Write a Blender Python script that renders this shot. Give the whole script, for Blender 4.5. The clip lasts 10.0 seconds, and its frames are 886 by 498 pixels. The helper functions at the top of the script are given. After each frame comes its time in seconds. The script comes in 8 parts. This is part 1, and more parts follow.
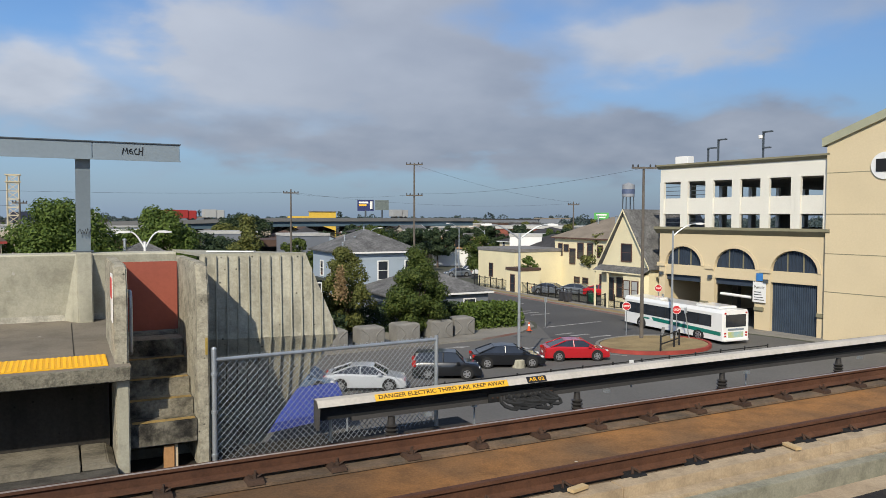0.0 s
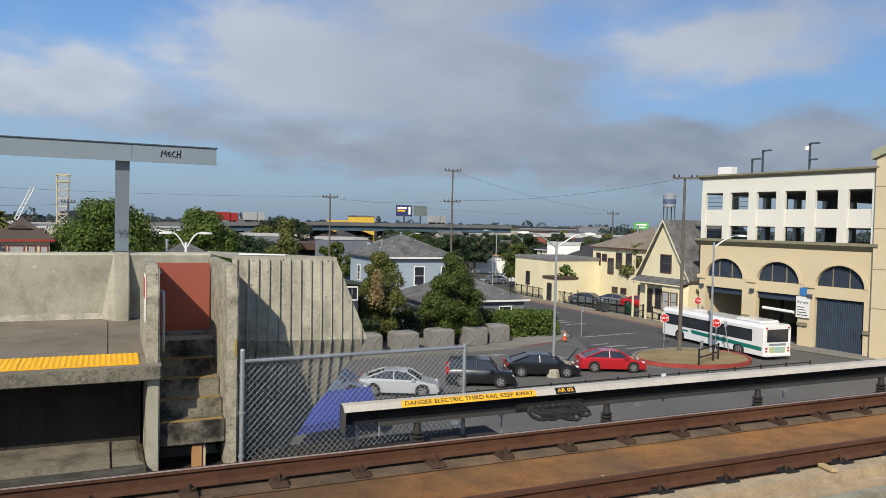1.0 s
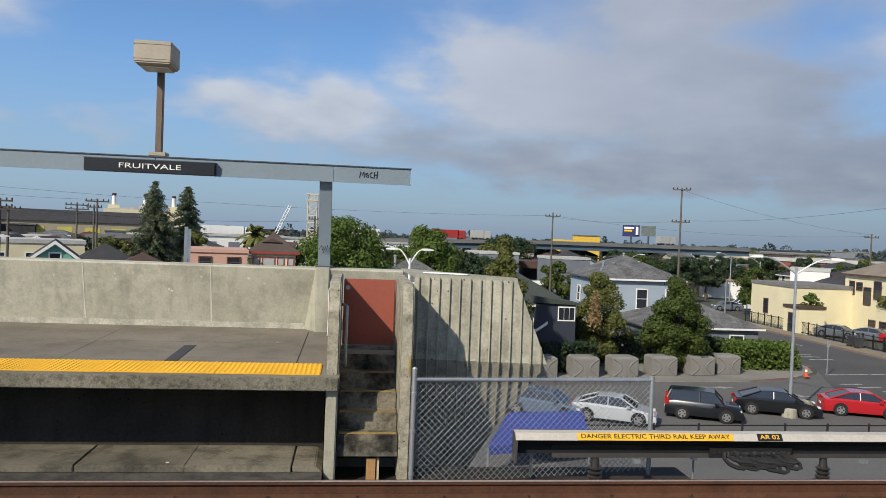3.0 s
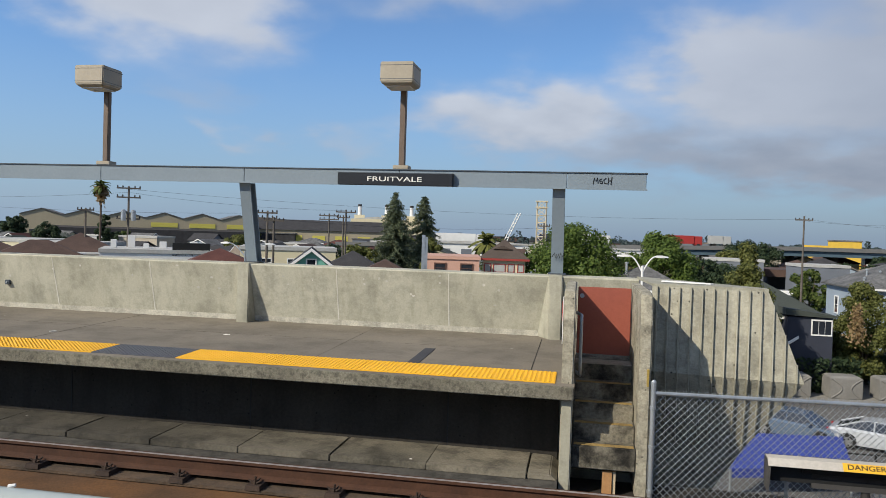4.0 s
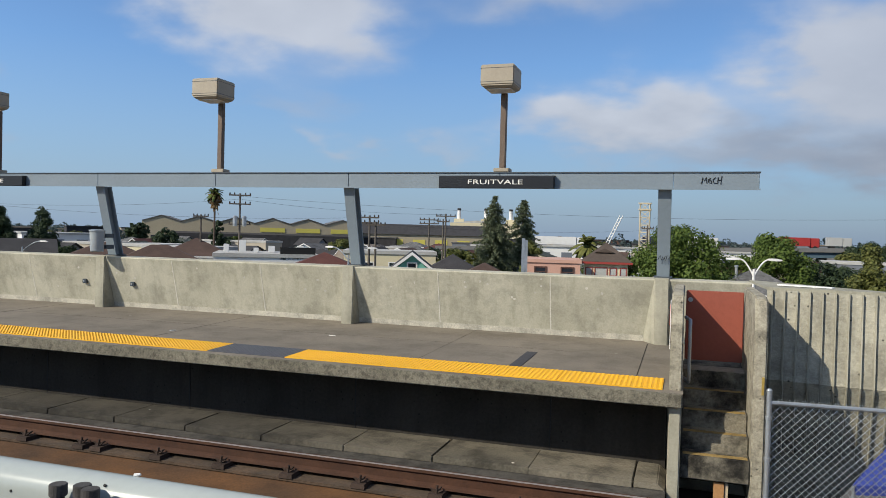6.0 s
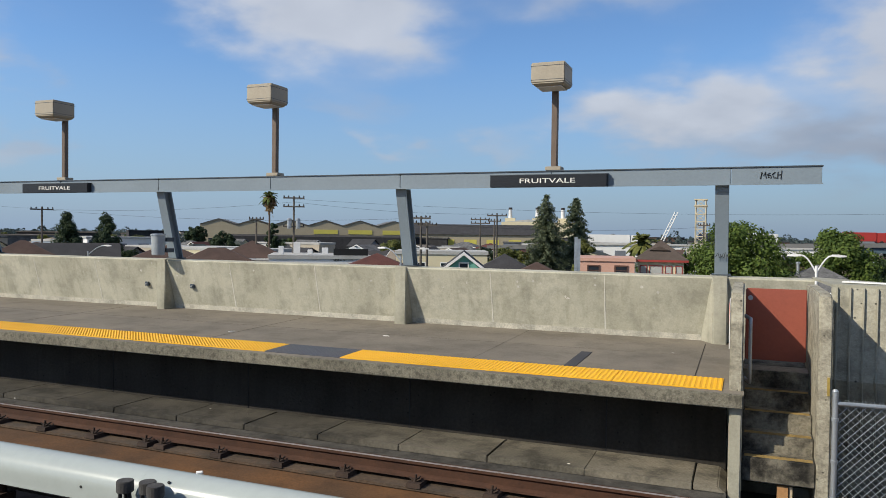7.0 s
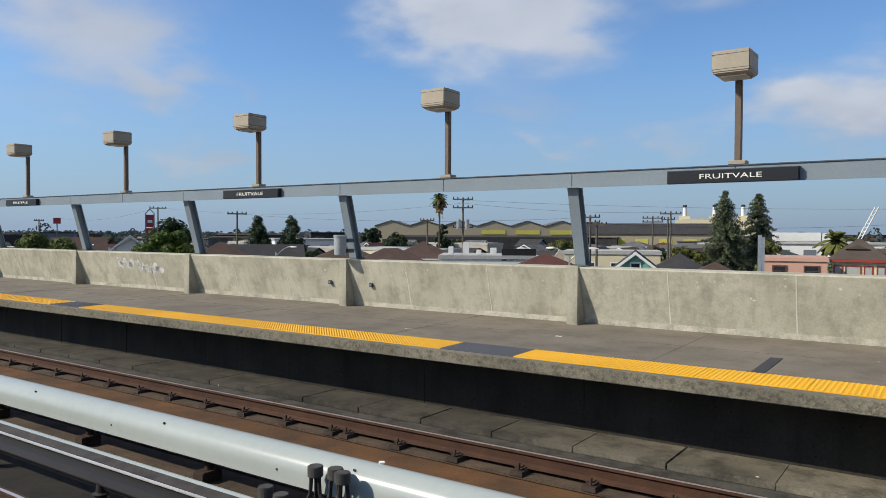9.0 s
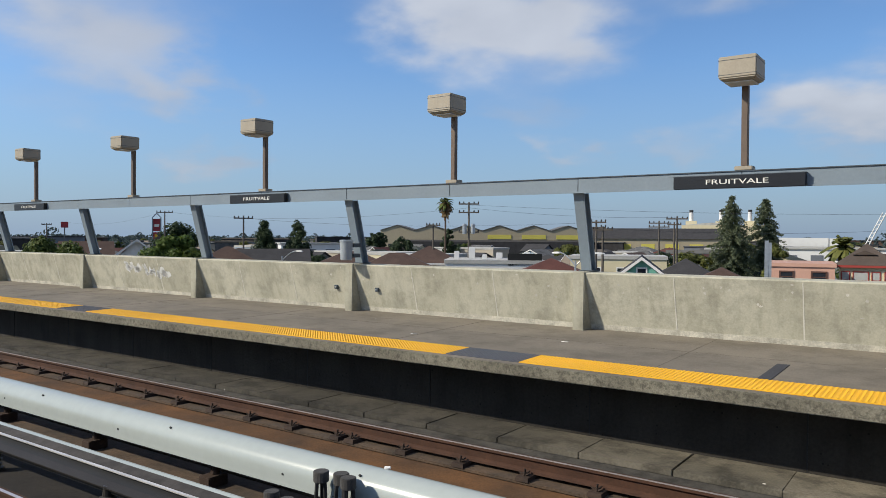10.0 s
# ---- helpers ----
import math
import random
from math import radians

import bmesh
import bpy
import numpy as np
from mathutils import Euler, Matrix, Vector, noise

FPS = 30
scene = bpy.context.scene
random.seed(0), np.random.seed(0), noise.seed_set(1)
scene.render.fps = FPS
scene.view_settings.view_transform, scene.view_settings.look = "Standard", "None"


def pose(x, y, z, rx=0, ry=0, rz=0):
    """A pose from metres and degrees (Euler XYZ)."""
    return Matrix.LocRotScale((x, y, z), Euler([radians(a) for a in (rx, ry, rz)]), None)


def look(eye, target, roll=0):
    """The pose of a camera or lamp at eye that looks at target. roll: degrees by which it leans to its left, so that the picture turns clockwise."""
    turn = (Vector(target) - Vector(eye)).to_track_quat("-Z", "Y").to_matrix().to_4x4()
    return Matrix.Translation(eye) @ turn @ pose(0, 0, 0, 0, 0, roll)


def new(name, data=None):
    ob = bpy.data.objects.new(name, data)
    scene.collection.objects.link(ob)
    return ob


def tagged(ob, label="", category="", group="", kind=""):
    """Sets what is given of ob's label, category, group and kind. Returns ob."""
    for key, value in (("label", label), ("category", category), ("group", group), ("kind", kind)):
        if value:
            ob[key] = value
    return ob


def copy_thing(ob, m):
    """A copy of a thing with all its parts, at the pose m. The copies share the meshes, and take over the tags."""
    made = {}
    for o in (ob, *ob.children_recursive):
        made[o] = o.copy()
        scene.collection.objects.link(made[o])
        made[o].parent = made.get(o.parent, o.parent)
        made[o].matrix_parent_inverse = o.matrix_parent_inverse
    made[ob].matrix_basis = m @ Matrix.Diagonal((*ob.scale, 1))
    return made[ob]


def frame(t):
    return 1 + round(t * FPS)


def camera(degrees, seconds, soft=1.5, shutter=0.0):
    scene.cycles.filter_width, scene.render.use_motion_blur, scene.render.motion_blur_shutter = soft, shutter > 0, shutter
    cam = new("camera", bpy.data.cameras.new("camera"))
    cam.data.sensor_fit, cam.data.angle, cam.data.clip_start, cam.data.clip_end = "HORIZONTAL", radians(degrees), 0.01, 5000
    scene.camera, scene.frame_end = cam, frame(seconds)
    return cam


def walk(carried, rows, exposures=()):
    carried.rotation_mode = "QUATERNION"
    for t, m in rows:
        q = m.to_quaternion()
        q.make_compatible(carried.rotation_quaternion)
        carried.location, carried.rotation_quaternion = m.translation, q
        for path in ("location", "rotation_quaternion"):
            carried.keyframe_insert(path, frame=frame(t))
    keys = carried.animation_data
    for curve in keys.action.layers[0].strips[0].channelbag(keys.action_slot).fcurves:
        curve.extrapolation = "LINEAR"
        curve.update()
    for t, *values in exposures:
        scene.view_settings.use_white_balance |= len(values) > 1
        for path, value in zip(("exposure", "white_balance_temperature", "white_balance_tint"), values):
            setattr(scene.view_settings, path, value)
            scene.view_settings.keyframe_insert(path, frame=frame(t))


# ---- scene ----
cam = camera(61.43, 10.0, soft=0.55)

PATH = [
    (0, pose(-0.479, -0.095, 1.448, 87.52, -0.15, -27.11)),
    (0.5, pose(-0.471, -0.085, 1.453, 87.71, -0.50, -26.13)),
    (1, pose(-0.383, -0.113, 1.458, 87.98, -1.26, -24.17)),
    (1.5, pose(-0.154, -0.084, 1.444, 88.35, -1.82, -22.06)),
    (2, pose(-0.022, -0.030, 1.444, 88.70, -2.03, -19.88)),
    (2.2, pose(0.042, -0.018, 1.447, 88.82, -2.06, -18.51)),
    (3.3, pose(0.224, 0.015, 1.506, 88.83, -2.18, -1.11)),
    (3.5, pose(0.200, 0.036, 1.500, 88.79, -2.10, 2.77)),
    (4, pose(0.143, 0.035, 1.505, 88.82, -1.80, 10.52)),
    (4.5, pose(0.128, 0.042, 1.499, 88.84, -1.75, 15.12)),
    (5, pose(0.110, 0.041, 1.495, 88.84, -1.70, 17.26)),
    (6.5, pose(0.118, 0.044, 1.493, 88.92, -1.09, 19.17)),
    (7, pose(0.107, 0.039, 1.495, 88.80, -0.73, 22.07)),
    (7.5, pose(0.095, 0.012, 1.496, 88.66, -0.58, 25.86)),
    (8, pose(0.066, 0.040, 1.490, 88.61, -0.48, 29.60)),
    (8.5, pose(0.059, 0.015, 1.493, 88.56, -0.34, 32.84)),
    (9, pose(0.050, 0.007, 1.488, 88.70, -0.24, 34.87)),
    (9.5, pose(0.054, 0.013, 1.487, 88.89, -0.27, 35.49)),
    (10, pose(0.054, -0.003, 1.497, 89.05, -0.35, 35.32)),
]
walk(cam, PATH)
# ==== build ====
# ---------- light ----------
SUN_DIR = Vector((-0.669, -0.743, 0.72)).normalized()
sun_el = math.asin(SUN_DIR.z)
sun_az = math.atan2(SUN_DIR.x, SUN_DIR.y)
sun = new("sun", bpy.data.lights.new("sun", "SUN"))
sun.data.energy, sun.data.angle, sun.data.color = 4.6, radians(0.55), (1.0, 0.92, 0.77)
sun.matrix_world = look(SUN_DIR * 50, (0, 0, 0))

world = bpy.data.worlds.new("sky")
scene.world = world
world.use_nodes = True
wt = world.node_tree
wt.nodes.clear()


def wnode(kind, **kw):
    n = wt.nodes.new(kind)
    for k, v in kw.items():
        n.inputs[k].default_value = v
    return n


def wmath(op, a, b=None, clamp=False):
    n = wt.nodes.new("ShaderNodeMath")
    n.operation, n.use_clamp = op, clamp
    for i, q in enumerate((a, b)):
        if q is None:
            continue
        if isinstance(q, (int, float)):
            n.inputs[i].default_value = q
        else:
            wt.links.new(q, n.inputs[i])
    return n.outputs[0]


w_out = wt.nodes.new("ShaderNodeOutputWorld")
w_bg = wt.nodes.new("ShaderNodeBackground")
w_sky = wt.nodes.new("ShaderNodeTexSky")
w_sky.sky_type, w_sky.sun_disc = "NISHITA", False
w_sky.sun_elevation, w_sky.sun_rotation = sun_el, sun_az
w_sky.air_density, w_sky.dust_density, w_sky.ozone_density = 1.0, 0.6, 2.0
w_co = wt.nodes.new("ShaderNodeTexCoord")
w_sep = wt.nodes.new("ShaderNodeSeparateXYZ")
wt.links.new(w_co.outputs["Generated"], w_sep.inputs[0])
up = wmath("MAXIMUM", w_sep.outputs["Z"], 0.0)
den = wmath("ADD", up, 0.30)
cl_vec = wt.nodes.new("ShaderNodeCombineXYZ")
wt.links.new(wmath("DIVIDE", w_sep.outputs["X"], den), cl_vec.inputs[0])
wt.links.new(wmath("DIVIDE", w_sep.outputs["Y"], den), cl_vec.inputs[1])
n_big = wnode("ShaderNodeTexNoise", Scale=2.1, Detail=6.0, Roughness=0.46, Distortion=0.2)
wt.links.new(cl_vec.outputs[0], n_big.inputs["Vector"])
# heading and height of the view direction in degrees, stirred a little so that the banks get ragged rims
n_warp = wnode("ShaderNodeTexNoise", Scale=4.0, Detail=5.0, Roughness=0.48)
wt.links.new(cl_vec.outputs[0], n_warp.inputs["Vector"])
w_rgb = wt.nodes.new("ShaderNodeSeparateColor")
wt.links.new(n_warp.outputs["Color"], w_rgb.inputs[0])
az = wmath("MULTIPLY", wmath("ARCTAN2", w_sep.outputs["X"], w_sep.outputs["Y"]), 57.296)
el = wmath("MULTIPLY", wmath("ARCSINE", w_sep.outputs["Z"]), 57.296)
az_w = wmath("ADD", az, wmath("MULTIPLY", wmath("SUBTRACT", w_rgb.outputs[0], 0.5), 16.0))
el_w = wmath("ADD", el, wmath("MULTIPLY", wmath("SUBTRACT", w_rgb.outputs[1], 0.5), 7.0))
# cloud banks over the town: heading, height, half-widths, density, whiteness
BANKS = (
    (-62, 14, 4, 3.2, 0.75, 0.85), (-56, 13, 3.5, 3, 0.62, 0.8), (-55, 9.6, 2.5, 1.4, 0.5, 0.75), (-52, 5.4, 2.4, 0.9, 0.5, 0.7),
    (-35, 15.6, 4.2, 2.4, 1.1, 1.0), (-27, 15, 4.5, 2.4, 1.1, 0.95), (-31, 9.6, 3.5, 1.1, 0.4, 0.7), (-26, 7, 2, 1, 0.55, 0.75),
    (-19, 6.6, 2.6, 1.2, 0.55, 0.75), (-9, 8.3, 5, 1.5, 0.85, 0.85), (-2, 9.8, 4.5, 1.8, 1.0, 1.0), (-11, 17.2, 5, 1.3, 0.55, 0.8),
    (10, 13, 4, 2.6, 1.0, 0.92), (14, 10.5, 6, 2.6, 0.9, 0.72), (4, 6.4, 8, 1.5, 0.6, 0.45), (23, 12, 6, 3, 0.9, 0.58),
)
BANKS_EAST = (
    (29, 9.5, 6, 2.6, 0.9, 0.5), (42, 12.3, 5.5, 1.9, 1.0, 0.8), (48, 13.2, 4, 1.6, 0.7, 0.65), (20, 5.0, 11, 1.6, 0.9, 0.40),
    (38, 5.4, 9, 2.0, 1.1, 0.34), (54, 5.6, 7, 1.9, 1.0, 0.42), (58, 14.5, 4, 2, 0.6, 0.6), (24, 17.5, 7, 2.2, 0.8, 0.62),
    (44, 18, 8, 2, 0.8, 0.62), (0, 21, 14, 3, 0.7, 0.85), (-48, 24, 14, 4, 0.6, 0.85), (-80, 10, 8, 5, 0.7, 0.8), (72, 11, 8, 6, 0.8, 0.6),
)
banks, white = None, None
for a0, e0, sa, se, dens, bri in BANKS + BANKS_EAST:
    q1 = wmath("POWER", wmath("ABSOLUTE", wmath("MULTIPLY", wmath("SUBTRACT", az_w, a0), 0.8 / sa)), 2.0)
    q2 = wmath("POWER", wmath("ABSOLUTE", wmath("MULTIPLY", wmath("SUBTRACT", el_w, e0), 0.8 / se)), 2.0)
    g_one = wmath("MULTIPLY", wmath("EXPONENT", wmath("MULTIPLY", wmath("ADD", q1, q2), -1.0)), dens)
    banks = g_one if banks is None else wmath("ADD", banks, g_one)
    b_one = wmath("MULTIPLY", g_one, bri)
    white = b_one if white is None else wmath("ADD", white, b_one)
# overhead and behind the camera broken cloud goes on
high = wmath("MULTIPLY", wmath("SUBTRACT", el, 20.0), 0.05, True)
rear = wmath("MULTIPLY", wmath("SUBTRACT", wmath("ABSOLUTE", az), 75.0), 0.05, True)
broad = wmath("MULTIPLY", wmath("MAXIMUM", high, rear), 0.42)
cover = wmath("ADD", wmath("ADD", banks, broad), wmath("MULTIPLY", wmath("SUBTRACT", n_big.outputs["Fac"], 0.5), 0.75))
ramp = wt.nodes.new("ShaderNodeValToRGB")
ramp.color_ramp.elements[0].position, ramp.color_ramp.elements[1].position = 0.08, 1.2
ramp.color_ramp.interpolation = "EASE"
wt.links.new(cover, ramp.inputs[0])
tone = wmath("DIVIDE", wmath("ADD", white, wmath("MULTIPLY", broad, 0.8)), wmath("ADD", wmath("ADD", banks, broad), 0.02))
tone = wmath("ADD", tone, wmath("MULTIPLY", wmath("SUBTRACT", n_warp.outputs["Fac"], 0.5), 0.5))
shade = wt.nodes.new("ShaderNodeValToRGB")
shade.color_ramp.elements[0].position, shade.color_ramp.elements[0].color = 0.22, (0.25, 0.29, 0.38, 1)
shade.color_ramp.elements[1].position, shade.color_ramp.elements[1].color = 1.0, (0.70, 0.74, 0.82, 1)
wt.links.new(tone, shade.inputs[0])
scale_sky = wt.nodes.new("ShaderNodeVectorMath")
scale_sky.operation = "MULTIPLY"
scale_sky.inputs[1].default_value = (0.090, 0.116, 0.146)
side = wt.nodes.new("ShaderNodeVectorMath")
side.operation = "SCALE"
wt.links.new(w_sky.outputs[0], side.inputs[0])
wt.links.new(wmath("SUBTRACT", 1.05, wmath("MULTIPLY", w_sep.outputs["X"], 0.25)), side.inputs["Scale"])
wt.links.new(side.outputs[0], scale_sky.inputs[0])
# sea haze low over the horizon
haze = wt.nodes.new("ShaderNodeMix")
haze.data_type = "RGBA"
wt.links.new(wmath("MULTIPLY", wmath("SUBTRACT", 1.0, wmath("MULTIPLY", up, 4.5), True), 0.85), haze.inputs["Factor"])
wt.links.new(scale_sky.outputs[0], haze.inputs["A"])
hz = wt.nodes.new("ShaderNodeMix")
hz.data_type = "RGBA"
hz.inputs["A"].default_value, hz.inputs["B"].default_value = (0.32, 0.44, 0.63, 1), (0.22, 0.29, 0.42, 1)
wt.links.new(wmath("ADD", wmath("MULTIPLY", w_sep.outputs["X"], 0.7), 0.5, True), hz.inputs["Factor"])
wt.links.new(hz.outputs["Result"], haze.inputs["B"])
mix = wt.nodes.new("ShaderNodeMix")
mix.data_type = "RGBA"
wt.links.new(wmath("MULTIPLY", ramp.outputs["Color"], wmath("MULTIPLY", wmath("MINIMUM", wmath("MULTIPLY", up, 14.0), 1.0), 0.88)), mix.inputs["Factor"])
wt.links.new(haze.outputs["Result"], mix.inputs["A"])
wt.links.new(shade.outputs[0], mix.inputs["B"])
wt.links.new(mix.outputs["Result"], w_bg.inputs["Color"])
w_bg.inputs["Strength"].default_value = 0.87
wt.links.new(w_bg.outputs[0], w_out.inputs[0])

# ---------- materials ----------
MATS = {}


def mat(name, col, rough=0.8, metal=0.0, var=0.25, fine=40.0, coarse=1.2, bump=0.15, col2=None, streak=0.0, each=0.0, spec=0.4, pits=0.0, grime=0.0, grime_scale=5.0, flecks=0.0, far=None):
    """Procedural surface: fine grain and broad stains in real size, optional vertical streaks and piece-to-piece change."""
    if name in MATS:
        return MATS[name]
    m = bpy.data.materials.new(name)
    m.use_nodes = True
    nt = m.node_tree
    nodes, link = nt.nodes, nt.links.new
    bsdf = nodes["Principled BSDF"]
    bsdf.inputs["Roughness"].default_value = rough
    bsdf.inputs["Metallic"].default_value = metal
    bsdf.inputs["Specular IOR Level"].default_value = spec
    co = nodes.new("ShaderNodeTexCoord")
    src = co.outputs["Object"]
    if each:
        # alike pieces each take their own stretch of the stains
        oi = nodes.new("ShaderNodeObjectInfo")
        av_ = nodes.new("ShaderNodeVectorMath")
        av_.operation = "ADD"
        link(src, av_.inputs[0])
        link(oi.outputs["Location"], av_.inputs[1])
        src = av_.outputs[0]
    a = nodes.new("ShaderNodeTexNoise")
    a.inputs["Scale"].default_value, a.inputs["Detail"].default_value = coarse, 5
    b = nodes.new("ShaderNodeTexNoise")
    b.inputs["Scale"].default_value, b.inputs["Detail"].default_value, b.inputs["Roughness"].default_value = fine, 4, 0.65
    link(src, a.inputs["Vector"])
    link(src, b.inputs["Vector"])
    ra = nodes.new("ShaderNodeMapRange")
    ra.inputs["From Min"].default_value, ra.inputs["From Max"].default_value = 0.3, 0.7
    link(a.outputs["Fac"], ra.inputs["Value"])
    mx = nodes.new("ShaderNodeMix")
    mx.data_type = "RGBA"
    c2 = col2 or tuple(c * (1 - var) for c in col)
    mx.inputs["A"].default_value = (*col, 1)
    mx.inputs["B"].default_value = (*c2, 1)
    fac = ra.outputs["Result"]
    if streak:
        mp = nodes.new("ShaderNodeMapping")
        mp.inputs["Scale"].default_value = (5.0, 5.0, 0.35)
        link(src, mp.inputs["Vector"])
        s = nodes.new("ShaderNodeTexNoise")
        s.inputs["Scale"].default_value, s.inputs["Detail"].default_value = 1.6, 5
        link(mp.outputs[0], s.inputs["Vector"])
        rs = nodes.new("ShaderNodeMapRange")
        rs.inputs["From Min"].default_value, rs.inputs["From Max"].default_value, rs.inputs["To Max"].default_value = 0.5, 0.75, streak
        link(s.outputs["Fac"], rs.inputs["Value"])
        ad = nodes.new("ShaderNodeMath")
        ad.operation, ad.use_clamp = "ADD", True
        link(fac, ad.inputs[0])
        link(rs.outputs["Result"], ad.inputs[1])
        fac = ad.outputs[0]
    link(fac, mx.inputs["Factor"])
    out = mx.outputs["Result"]
    rb = nodes.new("ShaderNodeMapRange")
    rb.inputs["From Min"].default_value, rb.inputs["From Max"].default_value = 0.25, 0.75
    rb.inputs["To Min"].default_value, rb.inputs["To Max"].default_value = 1 - var * 0.7, 1 + var * 0.5
    link(b.outputs["Fac"], rb.inputs["Value"])
    vm = nodes.new("ShaderNodeVectorMath")
    vm.operation = "SCALE"
    link(out, vm.inputs[0])
    link(rb.outputs["Result"], vm.inputs["Scale"])
    out = vm.outputs[0]
    if each:
        ro = nodes.new("ShaderNodeMapRange")
        ro.inputs["To Min"].default_value, ro.inputs["To Max"].default_value = 1 - each, 1 + each
        link(oi.outputs["Random"], ro.inputs["Value"])
        v2 = nodes.new("ShaderNodeVectorMath")
        v2.operation = "SCALE"
        link(out, v2.inputs[0])
        link(ro.outputs["Result"], v2.inputs["Scale"])
        out = v2.outputs[0]
    if pits:
        pn = nodes.new("ShaderNodeTexVoronoi")
        pn.inputs["Scale"].default_value = 8.5
        link(src, pn.inputs["Vector"])
        pr = nodes.new("ShaderNodeMapRange")
        pr.inputs["From Min"].default_value, pr.inputs["From Max"].default_value = 0.07, 0.12
        pr.inputs["To Min"].default_value = 1 - pits
        link(pn.outputs["Distance"], pr.inputs["Value"])
        v3 = nodes.new("ShaderNodeVectorMath")
        v3.operation = "SCALE"
        link(out, v3.inputs[0])
        link(pr.outputs["Result"], v3.inputs["Scale"])
        out = v3.outputs[0]
    if grime:
        # ragged dark soiling with finer break-up inside
        gn = nodes.new("ShaderNodeTexNoise")
        gn.inputs["Scale"].default_value, gn.inputs["Detail"].default_value, gn.inputs["Roughness"].default_value = grime_scale, 9, 0.72
        link(src, gn.inputs["Vector"])
        gr = nodes.new("ShaderNodeMapRange")
        gr.inputs["From Min"].default_value, gr.inputs["From Max"].default_value = 0.46, 0.62
        gr.inputs["To Min"].default_value, gr.inputs["To Max"].default_value = 1.12, 1 - grime
        link(gn.outputs["Fac"], gr.inputs["Value"])
        v4 = nodes.new("ShaderNodeVectorMath")
        v4.operation = "SCALE"
        link(out, v4.inputs[0])
        link(gr.outputs["Result"], v4.inputs["Scale"])
        out = v4.outputs[0]
    if flecks:
        fn = nodes.new("ShaderNodeTexVoronoi")
        fn.inputs["Scale"].default_value = 1.7
        link(src, fn.inputs["Vector"])
        fr = nodes.new("ShaderNodeMapRange")
        fr.inputs["From Min"].default_value, fr.inputs["From Max"].default_value = 0.018, 0.04
        fr.inputs["To Min"].default_value, fr.inputs["To Max"].default_value = flecks, 0.0
        link(fn.outputs["Distance"], fr.inputs["Value"])
        fm = nodes.new("ShaderNodeMix")
        fm.data_type = "RGBA"
        fm.inputs["B"].default_value = (0.5, 0.48, 0.44, 1)
        link(fr.outputs["Result"], fm.inputs["Factor"])
        link(out, fm.inputs["A"])
        out = fm.outputs["Result"]
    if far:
        # tone changes along the track, soiling on the deck: (x0, x1, multiplier colour past x1)
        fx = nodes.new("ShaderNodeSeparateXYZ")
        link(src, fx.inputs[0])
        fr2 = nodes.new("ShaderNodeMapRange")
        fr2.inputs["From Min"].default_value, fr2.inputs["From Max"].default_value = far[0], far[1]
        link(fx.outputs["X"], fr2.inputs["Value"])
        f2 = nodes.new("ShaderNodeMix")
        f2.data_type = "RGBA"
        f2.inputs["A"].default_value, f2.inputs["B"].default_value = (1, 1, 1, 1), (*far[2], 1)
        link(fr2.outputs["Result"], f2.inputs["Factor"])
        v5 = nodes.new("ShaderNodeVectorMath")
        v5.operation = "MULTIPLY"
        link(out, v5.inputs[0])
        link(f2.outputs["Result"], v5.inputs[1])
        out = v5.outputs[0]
    link(out, bsdf.inputs["Base Color"])
    if bump:
        bp = nodes.new("ShaderNodeBump")
        bp.inputs["Strength"].default_value, bp.inputs["Distance"].default_value = bump, 0.02
        link(b.outputs["Fac"], bp.inputs["Height"])
        link(bp.outputs[0], bsdf.inputs["Normal"])
    MATS[name] = m
    return m


def leafy(name, col, col2):
    """Foliage: colour changes from leaf to leaf, a little light comes through."""
    m = bpy.data.materials.new(name)
    m.use_nodes = True
    nt = m.node_tree
    b = nt.nodes["Principled BSDF"]
    g = nt.nodes.new("ShaderNodeNewGeometry")
    r = nt.nodes.new("ShaderNodeValToRGB")
    r.color_ramp.elements[0].color, r.color_ramp.elements[1].color = (*col, 1), (*col2, 1)
    nt.links.new(g.outputs["Random Per Island"], r.inputs[0])
    nt.links.new(r.outputs[0], b.inputs["Base Color"])
    b.inputs["Roughness"].default_value, b.inputs["Specular IOR Level"].default_value = 0.6, 0.2
    t = nt.nodes.new("ShaderNodeBsdfTranslucent")
    nt.links.new(r.outputs[0], t.inputs["Color"])
    mx = nt.nodes.new("ShaderNodeMixShader")
    mx.inputs[0].default_value = 0.3
    nt.links.new(b.outputs[0], mx.inputs[1])
    nt.links.new(t.outputs[0], mx.inputs[2])
    nt.links.new(mx.outputs[0], nt.nodes["Material Output"].inputs["Surface"])
    return m


CONC = mat("weathered_concrete", (0.39, 0.37, 0.29), 0.9, var=0.20, coarse=0.9, fine=38, bump=0.15, streak=0.9, grime=0.16, grime_scale=2.4, col2=(0.295, 0.28, 0.215))
PARAPETC = mat("parapet_concrete", (0.50, 0.475, 0.375), 0.9, var=0.20, coarse=0.9, fine=38, bump=0.15, streak=0.9, grime=0.16, grime_scale=2.4, col2=(0.385, 0.365, 0.28))
CONC_EDGE = mat("pitted_concrete", (0.235, 0.216, 0.162), 0.95, var=0.55, coarse=1.0, fine=45, bump=0.7, col2=(0.135, 0.123, 0.092), grime=0.42, grime_scale=15.0)
# stains and grime, with part of the steps' shade in the base tone
CONC_STEP = mat("stained_shaded_step_concrete", (0.235, 0.21, 0.155), 0.95, var=0.55, coarse=3.0, fine=30, bump=0.6, col2=(0.07, 0.063, 0.05), grime=0.75, grime_scale=3.0)
